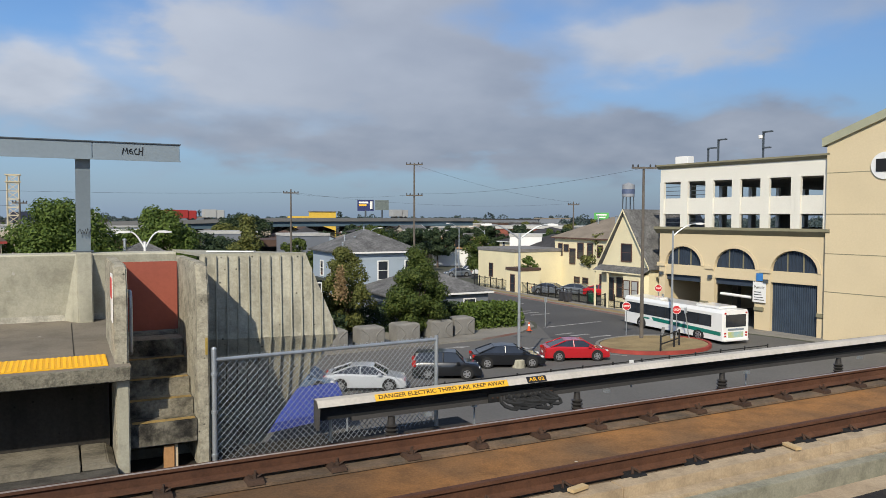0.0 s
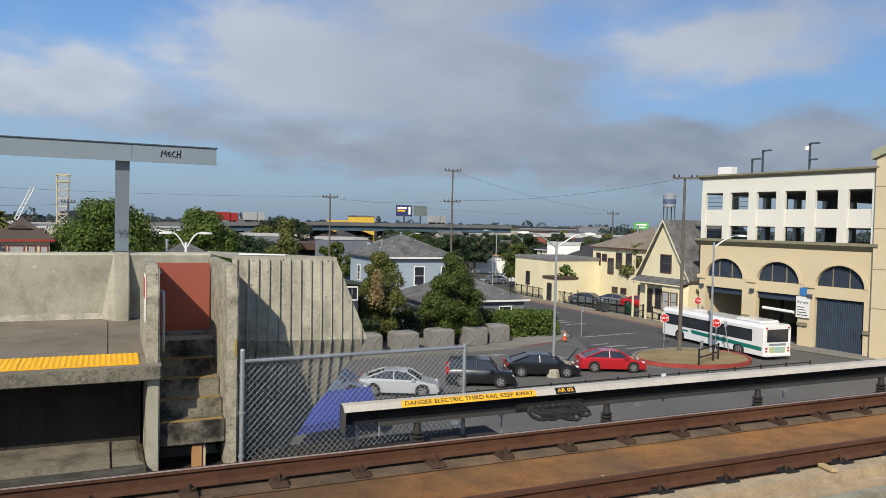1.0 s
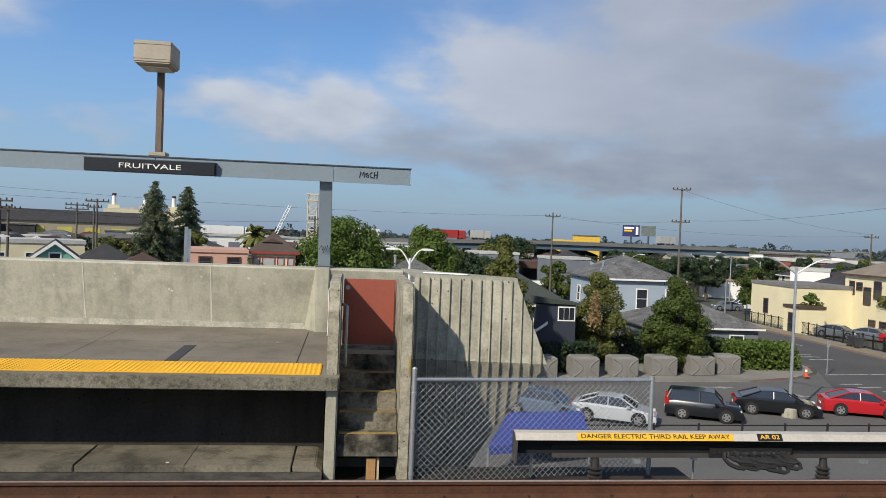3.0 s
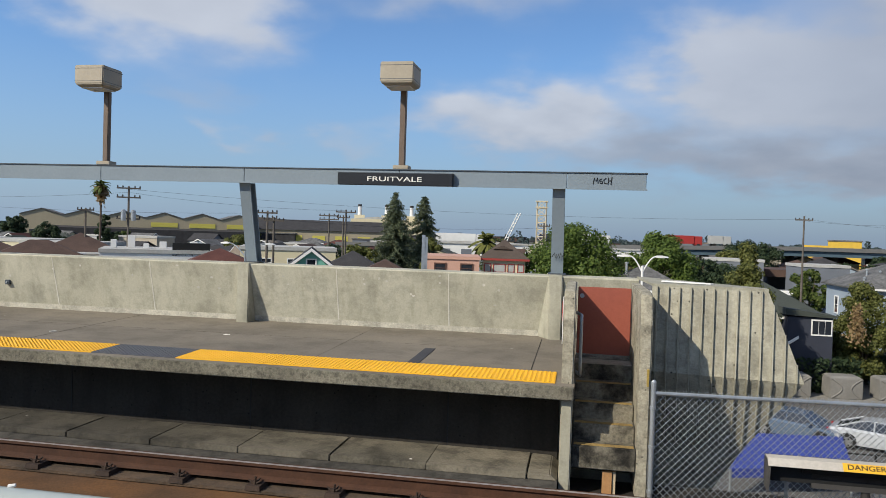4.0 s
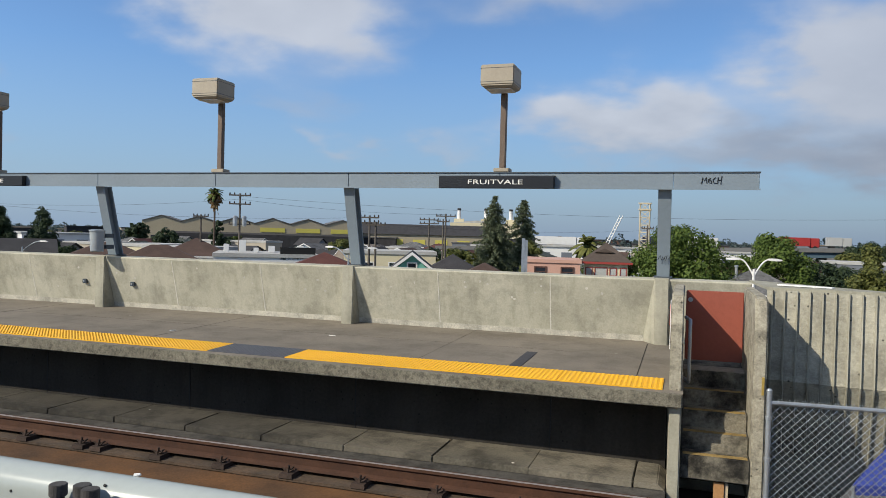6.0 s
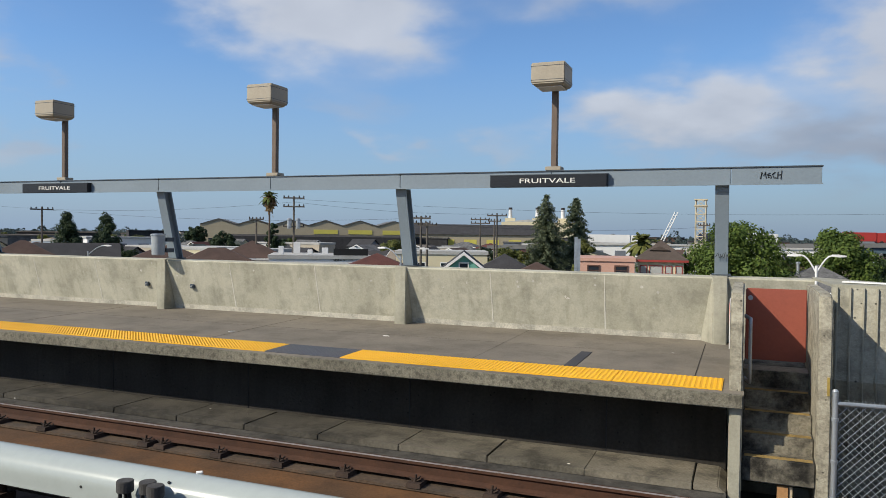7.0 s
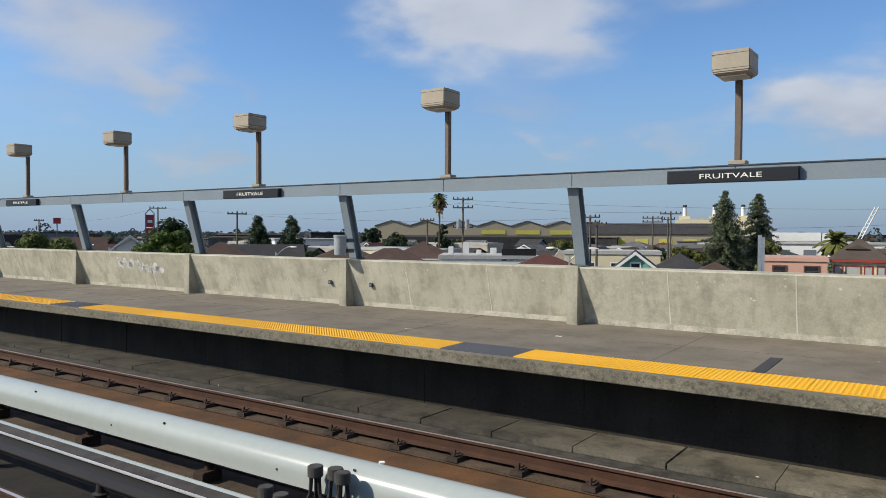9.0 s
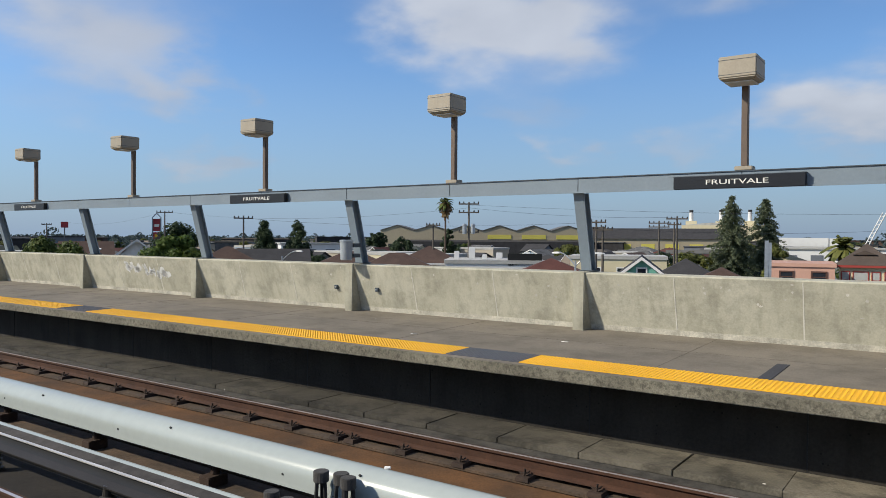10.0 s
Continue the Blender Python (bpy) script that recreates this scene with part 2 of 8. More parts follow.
# near-black tone puts the deep shade under platform and slabs into the concrete
CONC_UNDER = mat("shade_dark_concrete", (0.044, 0.038, 0.030), 0.9, var=0.5, coarse=1.5, fine=25, bump=0.3, streak=0.5, pits=0.75)
STAIRW = mat("rough_wall_concrete", (0.41, 0.375, 0.285), 0.95, var=0.4, coarse=2.2, fine=30, bump=0.6, col2=(0.27, 0.245, 0.185), pits=0.75, grime=0.34, grime_scale=8.0)
WINGC = mat("pitted_wall_concrete", (0.46, 0.435, 0.345), 0.92, var=0.32, coarse=1.4, fine=30, bump=0.5, streak=0.6, pits=0.8, grime=0.22, grime_scale=3.5)
PAVE = mat("platform_paving", (0.205, 0.176, 0.135), 0.85, var=0.28, coarse=0.7, fine=45, bump=0.12, grime=0.16, grime_scale=1.6, flecks=0.8)
# ledge slabs grow about three times paler towards the platform end
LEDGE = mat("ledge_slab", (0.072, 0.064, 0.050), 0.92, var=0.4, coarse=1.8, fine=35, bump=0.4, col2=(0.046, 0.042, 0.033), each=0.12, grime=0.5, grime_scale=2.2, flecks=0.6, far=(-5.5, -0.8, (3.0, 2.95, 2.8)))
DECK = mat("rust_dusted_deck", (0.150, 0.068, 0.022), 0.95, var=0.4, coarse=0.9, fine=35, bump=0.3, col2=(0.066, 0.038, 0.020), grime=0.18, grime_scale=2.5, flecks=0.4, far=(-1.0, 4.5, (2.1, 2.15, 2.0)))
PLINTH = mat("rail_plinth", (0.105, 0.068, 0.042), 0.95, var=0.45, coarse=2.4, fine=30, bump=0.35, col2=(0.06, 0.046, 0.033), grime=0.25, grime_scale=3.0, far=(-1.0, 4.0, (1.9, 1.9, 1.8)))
SOOTDECK = mat("oily_deck", (0.027, 0.022, 0.017), 0.9, var=0.5, coarse=1.1, fine=30, bump=0.3, grime=0.4)
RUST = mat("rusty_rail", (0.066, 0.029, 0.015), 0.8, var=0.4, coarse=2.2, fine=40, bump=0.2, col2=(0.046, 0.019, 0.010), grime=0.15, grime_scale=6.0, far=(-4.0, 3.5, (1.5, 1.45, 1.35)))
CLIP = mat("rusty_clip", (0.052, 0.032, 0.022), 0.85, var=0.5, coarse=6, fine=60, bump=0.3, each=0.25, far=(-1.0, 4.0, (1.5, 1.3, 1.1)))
# worn steel whose pale base also carries the glint of the sky
STEEL_BRIGHT = mat("worn_glint_rail_head", (0.76, 0.70, 0.67), 0.36, metal=0.6, var=0.25, coarse=2, bump=0.05)
PLANK = mat("weathered_kerb_beam", (0.43, 0.335, 0.22), 0.9, var=0.3, coarse=1.1, fine=40, bump=0.2, col2=(0.34, 0.255, 0.16), streak=0.4, grime=0.16, grime_scale=3.5, flecks=0.5)
YELLOW = mat("tactile_yellow", (0.80, 0.42, 0.015), 0.6, var=0.12, coarse=0.9, fine=50, bump=0.05, each=0.05)
TACT_DARK = mat("tactile_dark", (0.09, 0.095, 0.11), 0.7, var=0.2, coarse=1.5, fine=50)
MAT_DARK = mat("dark_rubber", (0.06, 0.06, 0.065), 0.8, var=0.3)
PLANK_GREY = mat("mossy_kerb_concrete", (0.30, 0.28, 0.21), 0.92, var=0.3, coarse=1.2, fine=40, bump=0.2, col2=(0.22, 0.215, 0.155), streak=0.5, grime=0.2, grime_scale=3.5)
STEEL = mat("grey_painted_steel", (0.215, 0.262, 0.30), 0.5, var=0.12, coarse=1.2, fine=20, bump=0.04)
STEEL_DARK = mat("dark_steel_cap", (0.07, 0.085, 0.10), 0.5, var=0.2)
BRONZE_POST = mat("brown_post_metal", (0.17, 0.125, 0.095), 0.5, metal=0.3, var=0.2, coarse=3, bump=0.05)
BRONZE = mat("bronze_lamp_metal", (0.41, 0.355, 0.27), 0.5, metal=0.05, var=0.15, coarse=3, bump=0.05)
DIFF = mat("lamp_diffuser", (0.75, 0.74, 0.70), 0.5, var=0.06)
SIGN_BLACK = mat("sign_black", (0.018, 0.019, 0.022), 0.35, var=0.2)
WHITE_LET = mat("white_lettering", (0.82, 0.80, 0.74), 0.6, var=0.06)
BLACK_PAINT = mat("black_paint", (0.012, 0.012, 0.012), 0.6, var=0.2)
RED_GATE = mat("red_gate_paint", (0.33, 0.088, 0.056), 0.6, var=0.14, coarse=1.5, fine=25, bump=0.06)
GALV = mat("galvanised_steel", (0.50, 0.53, 0.55), 0.42, metal=0.65, var=0.2, coarse=5, fine=60, bump=0.06)
COVER_TOP = mat("cover_board", (0.52, 0.48, 0.42), 0.8, var=0.22, coarse=1.5, fine=25, bump=0.1)
COVER_BLACK = mat("cover_black", (0.014, 0.014, 0.014), 0.7, var=0.3)
TUBE = mat("white_cover_shell", (0.40, 0.435, 0.41), 0.22, var=0.07, coarse=0.7, fine=8, bump=0.0, spec=0.45)
RUBBER = mat("black_rubber", (0.03, 0.03, 0.03), 0.75, var=0.4, coarse=8)
CAPGREY = mat("cable_cap", (0.085, 0.08, 0.075), 0.85, var=0.4, coarse=9, fine=80, bump=0.3)
SIGN_YEL = mat("warning_yellow", (0.85, 0.46, 0.03), 0.6, var=0.12)
ASPHALT = mat("asphalt", (0.135, 0.130, 0.122), 0.92, var=0.25, coarse=0.12, fine=8, bump=0.2)
ASPHALT2 = mat("dark_asphalt", (0.088, 0.086, 0.085), 0.92, var=0.25, coarse=0.15, fine=8, bump=0.2)
GROUND = mat("town_ground", (0.085, 0.08, 0.07), 0.95, var=0.35, coarse=0.05, fine=1.5, col2=(0.06, 0.07, 0.04))
SIDEWALK = mat("pavement_concrete", (0.26, 0.245, 0.215), 0.9, var=0.25, coarse=0.3, fine=6)
KERB_RED = mat("red_kerb", (0.36, 0.06, 0.045), 0.8, var=0.3)
KERB_FADED = mat("faded_red_kerb", (0.23, 0.105, 0.085), 0.85, var=0.4, coarse=0.6, col2=(0.21, 0.17, 0.15))
DRYGRASS = mat("dry_soil", (0.32, 0.24, 0.12), 0.95, var=0.35, coarse=0.8, fine=12, bump=0.3)
ROADPAINT = mat("road_paint", (0.40, 0.39, 0.37), 0.8, var=0.5, coarse=1.5, grime=0.5, grime_scale=3.0)
GLASS_DARK = mat("dark_window_glass", (0.03, 0.035, 0.045), 0.08, var=0.3, bump=0.0, spec=0.6)
TYRE = mat("tyre", (0.022, 0.022, 0.022), 0.85, var=0.2)
RIM = mat("alloy_rim", (0.55, 0.55, 0.56), 0.3, metal=0.8, var=0.1)
BARK = mat("bark", (0.13, 0.095, 0.07), 0.95, var=0.4, coarse=3, fine=18, bump=0.5)
WOODPOLE = mat("pole_wood", (0.145, 0.125, 0.105), 0.9, var=0.35, coarse=1.5, fine=20, bump=0.3)
WHITE_PAINT = mat("white_paint", (0.78, 0.77, 0.74), 0.65, var=0.08, coarse=0.4, fine=8, bump=0.04)
TRIM_BROWN = mat("brown_trim", (0.11, 0.055, 0.04), 0.7, var=0.2)

G_Z = -8.3  # street level below the platform top


# ---------- mesh building ----------
class Mesh:
    def __init__(self):
        self.v, self.f = [], []

    def add(self, verts, faces):
        n = len(self.v)
        self.v += [tuple(p) for p in verts]
        self.f += [tuple(n + i for i in q) for q in faces]
        return self

    def box(self, x0, x1, y0, y1, z0, z1):
        return self.add([(x0, y0, z0), (x1, y0, z0), (x1, y1, z0), (x0, y1, z0), (x0, y0, z1), (x1, y0, z1), (x1, y1, z1), (x0, y1, z1)],
                        [(3, 2, 1, 0), (4, 5, 6, 7), (0, 1, 5, 4), (1, 2, 6, 5), (2, 3, 7, 6), (3, 0, 4, 7)])

    def loft(self, a, b, cap=True):
        """Closed rings of the same length, one after the other."""
        return self.rings([a, b], cap)

    def rings(self, rs, cap=True):
        n = len(rs[0])
        vs = [p for r in rs for p in r]
        fs = []
        for k in range(len(rs) - 1):
            for i in range(n):
                j = (i + 1) % n
                fs.append((k * n + i, k * n + j, (k + 1) * n + j, (k + 1) * n + i))
        if cap:
            fs.append(tuple(reversed(range(n))))
            fs.append(tuple((len(rs) - 1) * n + i for i in range(n)))
        return self.add(vs, fs)

    def prism(self, poly, axis, a, b):
        """poly in the two other axes (x: y,z; y: x,z; z: x,y), from a to b along the axis."""
        put = {"x": lambda p, c: (c, p[0], p[1]), "y": lambda p, c: (p[0], c, p[1]), "z": lambda p, c: (p[0], p[1], c)}[axis]
        return self.rings([[put(p, a) for p in poly], [put(p, b) for p in poly]])

    def rod(self, p, q, r, r2=None, n=8):
        p, q = Vector(p), Vector(q)
        d = (q - p).normalized()
        u = d.orthogonal().normalized()
        w = d.cross(u)
        r2 = r if r2 is None else r2
        ring = lambda c, s: [c + (u * math.cos(t) + w * math.sin(t)) * s for t in [2 * math.pi * i / n for i in range(n)]]
        return self.rings([ring(p, r), ring(q, r2)])

    def path(self, pts, r, n=6):
        """One skin swept along the points."""
        pts = [Vector(p) for p in pts]
        rs, u = [], None
        for i, p in enumerate(pts):
            d = (pts[min(i + 1, len(pts) - 1)] - pts[max(i - 1, 0)]).normalized()
            u = d.orthogonal().normalized() if u is None else (u - d * u.dot(d)).normalized()
            w = d.cross(u)
            rs.append([p + (u * math.cos(t) + w * math.sin(t)) * r for t in [2 * math.pi * k / n for k in range(n)]])
        return self.rings(rs)

    def turned(self, c, prof, n=12):
        """Profile of (radius, height) turned about the upright through c."""
        return self.rings([[(c[0] + r * math.cos(2 * math.pi * k / n), c[1] + r * math.sin(2 * math.pi * k / n), z) for k in range(n)] for r, z in prof])

    def data(self, name, material, bevel=0.0, smooth=False):
        me = bpy.data.meshes.new(name)
        me.from_pydata(self.v, [], self.f)
        bm = bmesh.new()
        bm.from_mesh(me)
        bmesh.ops.recalc_face_normals(bm, faces=bm.faces)
        if bevel:
            sharp = [e for e in bm.edges if len(e.link_faces) == 2 and e.calc_face_angle(0) > 0.6]
            bmesh.ops.bevel(bm, geom=sharp, offset=bevel, segments=2, affect="EDGES", clamp_overlap=True)
        bm.to_mesh(me)
        bm.free()
        me.materials.append(material)
        if smooth:
            me.polygons.foreach_set("use_smooth", [True] * len(me.polygons))
            me.set_sharp_from_angle(angle=radians(35))
        me.update()
        return me


def part(name, m, material, parent=None, label="", bevel=0.0, smooth=False):
    ob = new(name, m.data(name, material, bevel, smooth) if isinstance(m, Mesh) else m)
    if parent:
        ob.parent = parent
    if label:
        ob["label"] = label
    return ob


def thing(name, label, category, group="", at=None, kind=""):
    ob = new(name)
    ob.empty_display_size = 0.2
    if at is not None:
        ob.matrix_basis = at
    return tagged(ob, label, category, group, kind)


def structure(name, m, material, label="", bevel=0.0, category=""):
    return tagged(part(name, m, material, None, "", bevel), label, category or name.split("_")[0], "", "structure")


def lettering(text, size, material, parent, m, name="lettering", depth=0.004, bold=0.0, fit=0.0):
    cu = bpy.data.curves.new("text", "FONT")
    cu.body, cu.size, cu.extrude, cu.align_x, cu.align_y, cu.offset = text, size, depth, "CENTER", "CENTER", bold
    tmp = bpy.data.objects.new("text", cu)
    scene.collection.objects.link(tmp)
    me = bpy.data.meshes.new_from_object(tmp)
    bpy.data.objects.remove(tmp)
    if fit:
        xs = [v.co.x for v in me.vertices]
        me.transform(Matrix.Scale(fit / (max(xs) - min(xs)), 4, (1, 0, 0)))
    me.materials.clear()
    me.materials.append(material)
    ob = new(name, me)
    ob.parent = parent
    ob.matrix_basis = m
    return ob


# ---------- platform, parapet, columns ----------
XL, XE = -75.0, 0.105            # far left end and right end of the far platform
YE, YB, ZT = 7.91, 11.40, 0.93  # platform edge, parapet face, parapet top
X0, BAY = -0.12, 5.008          # first column and column spacing

FALL = 0.06                     # the paving falls towards the track


def pave_z(y):
    return -FALL * (YB - y) / (YB - YE)


plat = structure("platform", Mesh().prism([(YE + 0.05, -0.2), (YE + 0.05, pave_z(YE + 0.05)), (YB, 0.0), (YB + 0.3, 0.0), (YB + 0.3, -0.2)], "x", XL, XE + 0.02), PAVE, "grey concrete station platform with worn paving")
structure("platform_edge", Mesh().prism([(YE, -0.2), (YE, pave_z(YE)), (YE + 0.049, pave_z(YE + 0.05)), (YE + 0.049, -0.2)], "x", XL, XE + 0.012), CONC_EDGE, "pitted concrete nosing of the platform", 0.008)
structure("platform_underside", Mesh().box(XL, XE - 0.15, 8.72, 9.0, -2.2, -0.205), CONC_UNDER, "wall under the platform, near-black for its shade")
und = bpy.data.objects["platform_underside"]
for i in range(30):
    part("joint", Mesh().box(-1.35 - 2.5 * i, -1.335 - 2.5 * i, 8.712, 8.719, -1.0, -0.21), BLACK_PAINT, und)


def pave_joint(x, w, y0, y1, material):
    part("joint", Mesh().prism([(y0, pave_z(y0) - 0.004), (y1, pave_z(y1) - 0.004), (y1, pave_z(y1) + 0.002), (y0, pave_z(y0) + 0.002)], "x", x, x + w), material, plat)


for i in range(9):
    pave_joint(-i * 4.0 - 3.0, 0.006, YE + 0.74, YB - 0.02, LEDGE)
pave_joint(-0.385, 0.012, YE + 0.72, YB - 0.3, CONC_UNDER)
# saw cut along the paving, parallel to the edge
part("joint", Mesh().box(XL, XE, 10.02, 10.027, pave_z(10.02) - 0.004, pave_z(10.02) + 0.001), LEDGE, plat)

# parapet leaning in over the platform, with pale joints and a coping edge
LEAN = 0.26


def wall_y(z):
    return YB - LEAN * z / ZT


par = structure("parapet", Mesh().prism([(YB, 0.0), (wall_y(ZT - 0.02), ZT - 0.02), (wall_y(ZT) + 0.015, ZT), (YB + 0.27, ZT), (YB + 0.3, -1.2), (YB, -1.2)], "x", XL, 0.98), PARAPETC,
                "weathered board-marked concrete parapet along the platform")
JOINTC = mat("pale_joint", (0.66, 0.635, 0.55), 0.9, var=0.2, coarse=3, grime=0.12)
rr = random.Random(4)
for k in range(11):
    for fx in (0.33, 0.68):
        x = X0 - BAY * (k + fx) + rr.uniform(-0.1, 0.1)
        w = 0.010
        z0, z1, e = 0.02, ZT - 0.03, 0.003
        y0, y1 = wall_y(z0), wall_y(z1)
        lo = [(x - w, y0 - e, z0), (x + w, y0 - e, z0), (x + w, y0 + 0.02, z0), (x - w, y0 + 0.02, z0)]
        hi = [(x - w * 0.6 + 0.01, y1 - e, z1), (x + w * 0.6 + 0.01, y1 - e, z1), (x + w * 0.6 + 0.01, y1 + 0.02, z1), (x - w * 0.6 + 0.01, y1 + 0.02, z1)]
        part("joint", Mesh().rings([lo, hi]), JOINTC, par)
# bare band of newer mortar at the foot of the parapet
part("skirting", Mesh().prism([(YB - 0.010, -0.01), (wall_y(0.085) - 0.003, 0.085), (YB + 0.02, 0.085), (YB + 0.02, -0.01)], "x", XL, 0.02), mat("mortar_skirting", (0.60, 0.565, 0.465), 0.9, var=0.35, coarse=2.2, grime=0.25, grime_scale=4.0), par)


def patch(x, z, w, h, seed, parent, material):
    """A thin ragged patch of scrubbed or filled concrete."""
    g = random.Random(seed)
    n = 22
    ring = [(math.cos(2 * math.pi * k / n) * g.uniform(0.55, 1.0), math.sin(2 * math.pi * k / n) * g.uniform(0.55, 1.0)) for k in range(n)]
    f = lambda zz: wall_y(zz) - 0.002
    part("patch", Mesh().rings([[(x + a * w, f(z + b * h), z + b * h) for a, b in ring], [(x + a * w, f(z + b * h) + 0.012, z + b * h) for a, b in ring]]), material, parent)


SCRUB = mat("scrubbed_concrete", (0.76, 0.75, 0.71), 0.9, var=0.3, coarse=5)
FILL = mat("filler_concrete", (0.66, 0.63, 0.55), 0.9, var=0.3, coarse=6)
for i in range(34):
    u = i / 33
    patch(-18.15 + 1.75 * u + rr.uniform(-0.1, 0.1), 0.70 - 0.20 * u + rr.uniform(-0.09, 0.09), rr.uniform(0.03, 0.15), rr.uniform(0.03, 0.14), 300 + i, par, SCRUB)
for i in range(40):
    patch(rr.uniform(-14, -0.6), min(0.86, max(0.15, rr.gauss(0.62, 0.15))), rr.uniform(0.012, 0.035), rr.uniform(0.012, 0.028), 70 + i, par, FILL)


def pilaster_mesh(a, b):
    # tapers from a deep foot to nearly flush at the top; a, b: front-left and back-left offsets at foot and head
    return Mesh().rings([[(a[0], -0.295, -0.02), (0.10, -0.295, -0.02), (0.11, 0.06, -0.02), (a[1], 0.06, -0.02)],
                         [(b[0], -0.28, ZT + 0.012), (0.10, -0.28, ZT + 0.012), (0.11, 0.30, ZT + 0.012), (b[1], 0.30, ZT + 0.012)]])


pm = pilaster_mesh((-0.10, -0.115), (-0.105, -0.115)).data("pilaster", CONC, 0.012)
# the end pilaster flares to one side
pm_end = pilaster_mesh((-0.08, -0.30), (-0.10, -0.17)).data("pilaster", CONC, 0.012)
# sloped steel column: plate faces in front, dark web recess on its flank
cm = Mesh()
lean = -0.34
for (xa, xb, ya, yb) in ((-0.09, 0.09, 0.0, 0.025), (-0.09, 0.09, 0.175, 0.2), (-0.012, 0.012, 0.025, 0.175)):
    z0, z1 = ZT + 0.012, 2.215
    cm.rings([[(xa, ya, z0), (xb, ya, z0), (xb, yb, z0), (xa, yb, z0)], [(xa, ya + lean, z1), (xb, ya + lean, z1), (xb, yb + lean, z1), (xa, yb + lean, z1)]])
cm = cm.data("column_shaft", STEEL)
for k in range(14):
    x = X0 - BAY * k - (0.085 if k == 0 else 0)
    p = new("pilaster", pm if k else pm_end)
    p.location = (x, YB, 0)
    p.parent = par
    c = thing("steel_column", "blue-grey painted steel column leaning over the parapet", "column", "columns along the parapet", pose(x, YB + 0.02, 0))
    part("shaft", cm, None, c)
    part("base_plate", Mesh().box(-0.13, 0.13, -0.02, 0.22, ZT + 0.012, ZT + 0.03), STEEL_DARK, c)

# long box beam
XB = 1.03
beam = thing("canopy_beam", "long blue-grey steel box beam with panel joints and a dark cap", "beam")
edges_x = [XB, XB - 1.12] + [XB - 1.12 - 2.504 * (i + 1) for i in range(28)]
for a, b in zip(edges_x, edges_x[1:]):
    part("panel", Mesh().box(b + 0.004, a - 0.004, 11.0, 11.16, 2.215, 2.44), STEEL, beam, bevel=0.004)
part("cap", Mesh().box(XL, XB + 0.012, 10.985, 11.18, 2.441, 2.456), STEEL_DARK, beam, "dark flashing")
part("lip", Mesh().box(XL, XB + 0.01, 10.988, 11.0, 2.205, 2.225), STEEL, beam)
# sprayed scribble near the end of the beam
def scribble(parent, x, y, z, w, h, rows, r=0.006):
    m = Mesh()
    for stroke in rows:
        m.path([(x + a * w, y, z + b * h) for a, b in stroke], r, 5)
    return part("paint_scribble", m, BLACK_PAINT, parent, "black sprayed scribble")
scribble(beam, 0.28, 10.995, 2.285, 0.27, 0.10, [[(0, 0), (0.06, 0.9), (0.14, 0.4), (0.22, 0.95), (0.26, 0.1)], [(0.45, 0.8), (0.32, 0.6), (0.36, 0.2), (0.5, 0.1), (0.46, 0.5), (0.36, 0.45)],
                                           [(0.68, 0.9), (0.55, 0.6), (0.6, 0.15), (0.75, 0.1)], [(0.8, 0.95), (0.78, 0.05)], [(0.78, 0.5), (0.95, 0.55)], [(0.97, 1.1), (0.93, -0.05)]])
c0 = Mesh()
for stroke in ([(0, 0.2), (0.2, 0.9), (0.3, 0.1)], [(0.35, 0.7), (0.5, 0.2), (0.6, 0.8)], [(0.65, 0.1), (0.75, 0.95), (0.9, 0.3), (1.0, 0.9)]):
    c0.path([(X0 - 0.16 + a * 0.17, 11.30, 1.19 + b * 0.09) for a, b in stroke], 0.006, 5)
tagged(part("paint_scribble", c0, BLACK_PAINT), "small black scribble sprayed on a steel column", "graffiti")

# lamps on the beam
lamp = thing("platform_lamp", "bronze box lamp on a square post above the beam", "lamp", "lamps along the platform beam", pose(-2.575, 11.08, 2.456))
part("base_plate", Mesh().box(-0.12, 0.12, -0.10, 0.10, 0, 0.06), BRONZE, lamp, bevel=0.008)
part("post", Mesh().box(-0.045, 0.045, -0.045, 0.045, 0.06, 1.2), BRONZE_POST, lamp, bevel=0.008)
part("housing", Mesh().rings([[(-s, -s - 0.24, z), (s, -s - 0.24, z), (s, s - 0.24, z), (-s, s - 0.24, z)] for s, z in ((0.19, 1.19), (0.25, 1.235), (0.25, 1.53))]), BRONZE, lamp, bevel=0.014)
for zz in (1.275, 1.475):
    part("seam", Mesh().box(-0.252, 0.252, -0.492, 0.012, zz, zz + 0.006), STEEL_DARK, lamp)
part("lens", Mesh().box(-0.185, 0.185, -0.42, -0.06, 1.182, 1.19), DIFF, lamp, "pale lamp diffuser")
for k in range(1, 13):
    copy_thing(lamp, pose(-2.555 - BAY * k, 11.08, 2.456))

# station name boards
def name_board(x):
    s = thing("station_sign", "long black station name board with white letters on the beam", "sign", "name boards", pose(x, 11.0, 2.30))
    part("board", Mesh().box(-0.885, 0.885, -0.10, -0.003, -0.095, 0.085), SIGN_BLACK, s, bevel=0.006)
    part("frame", Mesh().box(-0.895, 0.895, -0.09, -0.004, 0.086, 0.096), STEEL_DARK, s)
    lettering("FRUITVALE", 0.10, WHITE_LET, s, pose(0, -0.102, -0.005, 90, 0, 0), bold=0.0, fit=0.84)
    return s
for k in range(5):
    name_board(-2.645 - 2 * BAY * k)

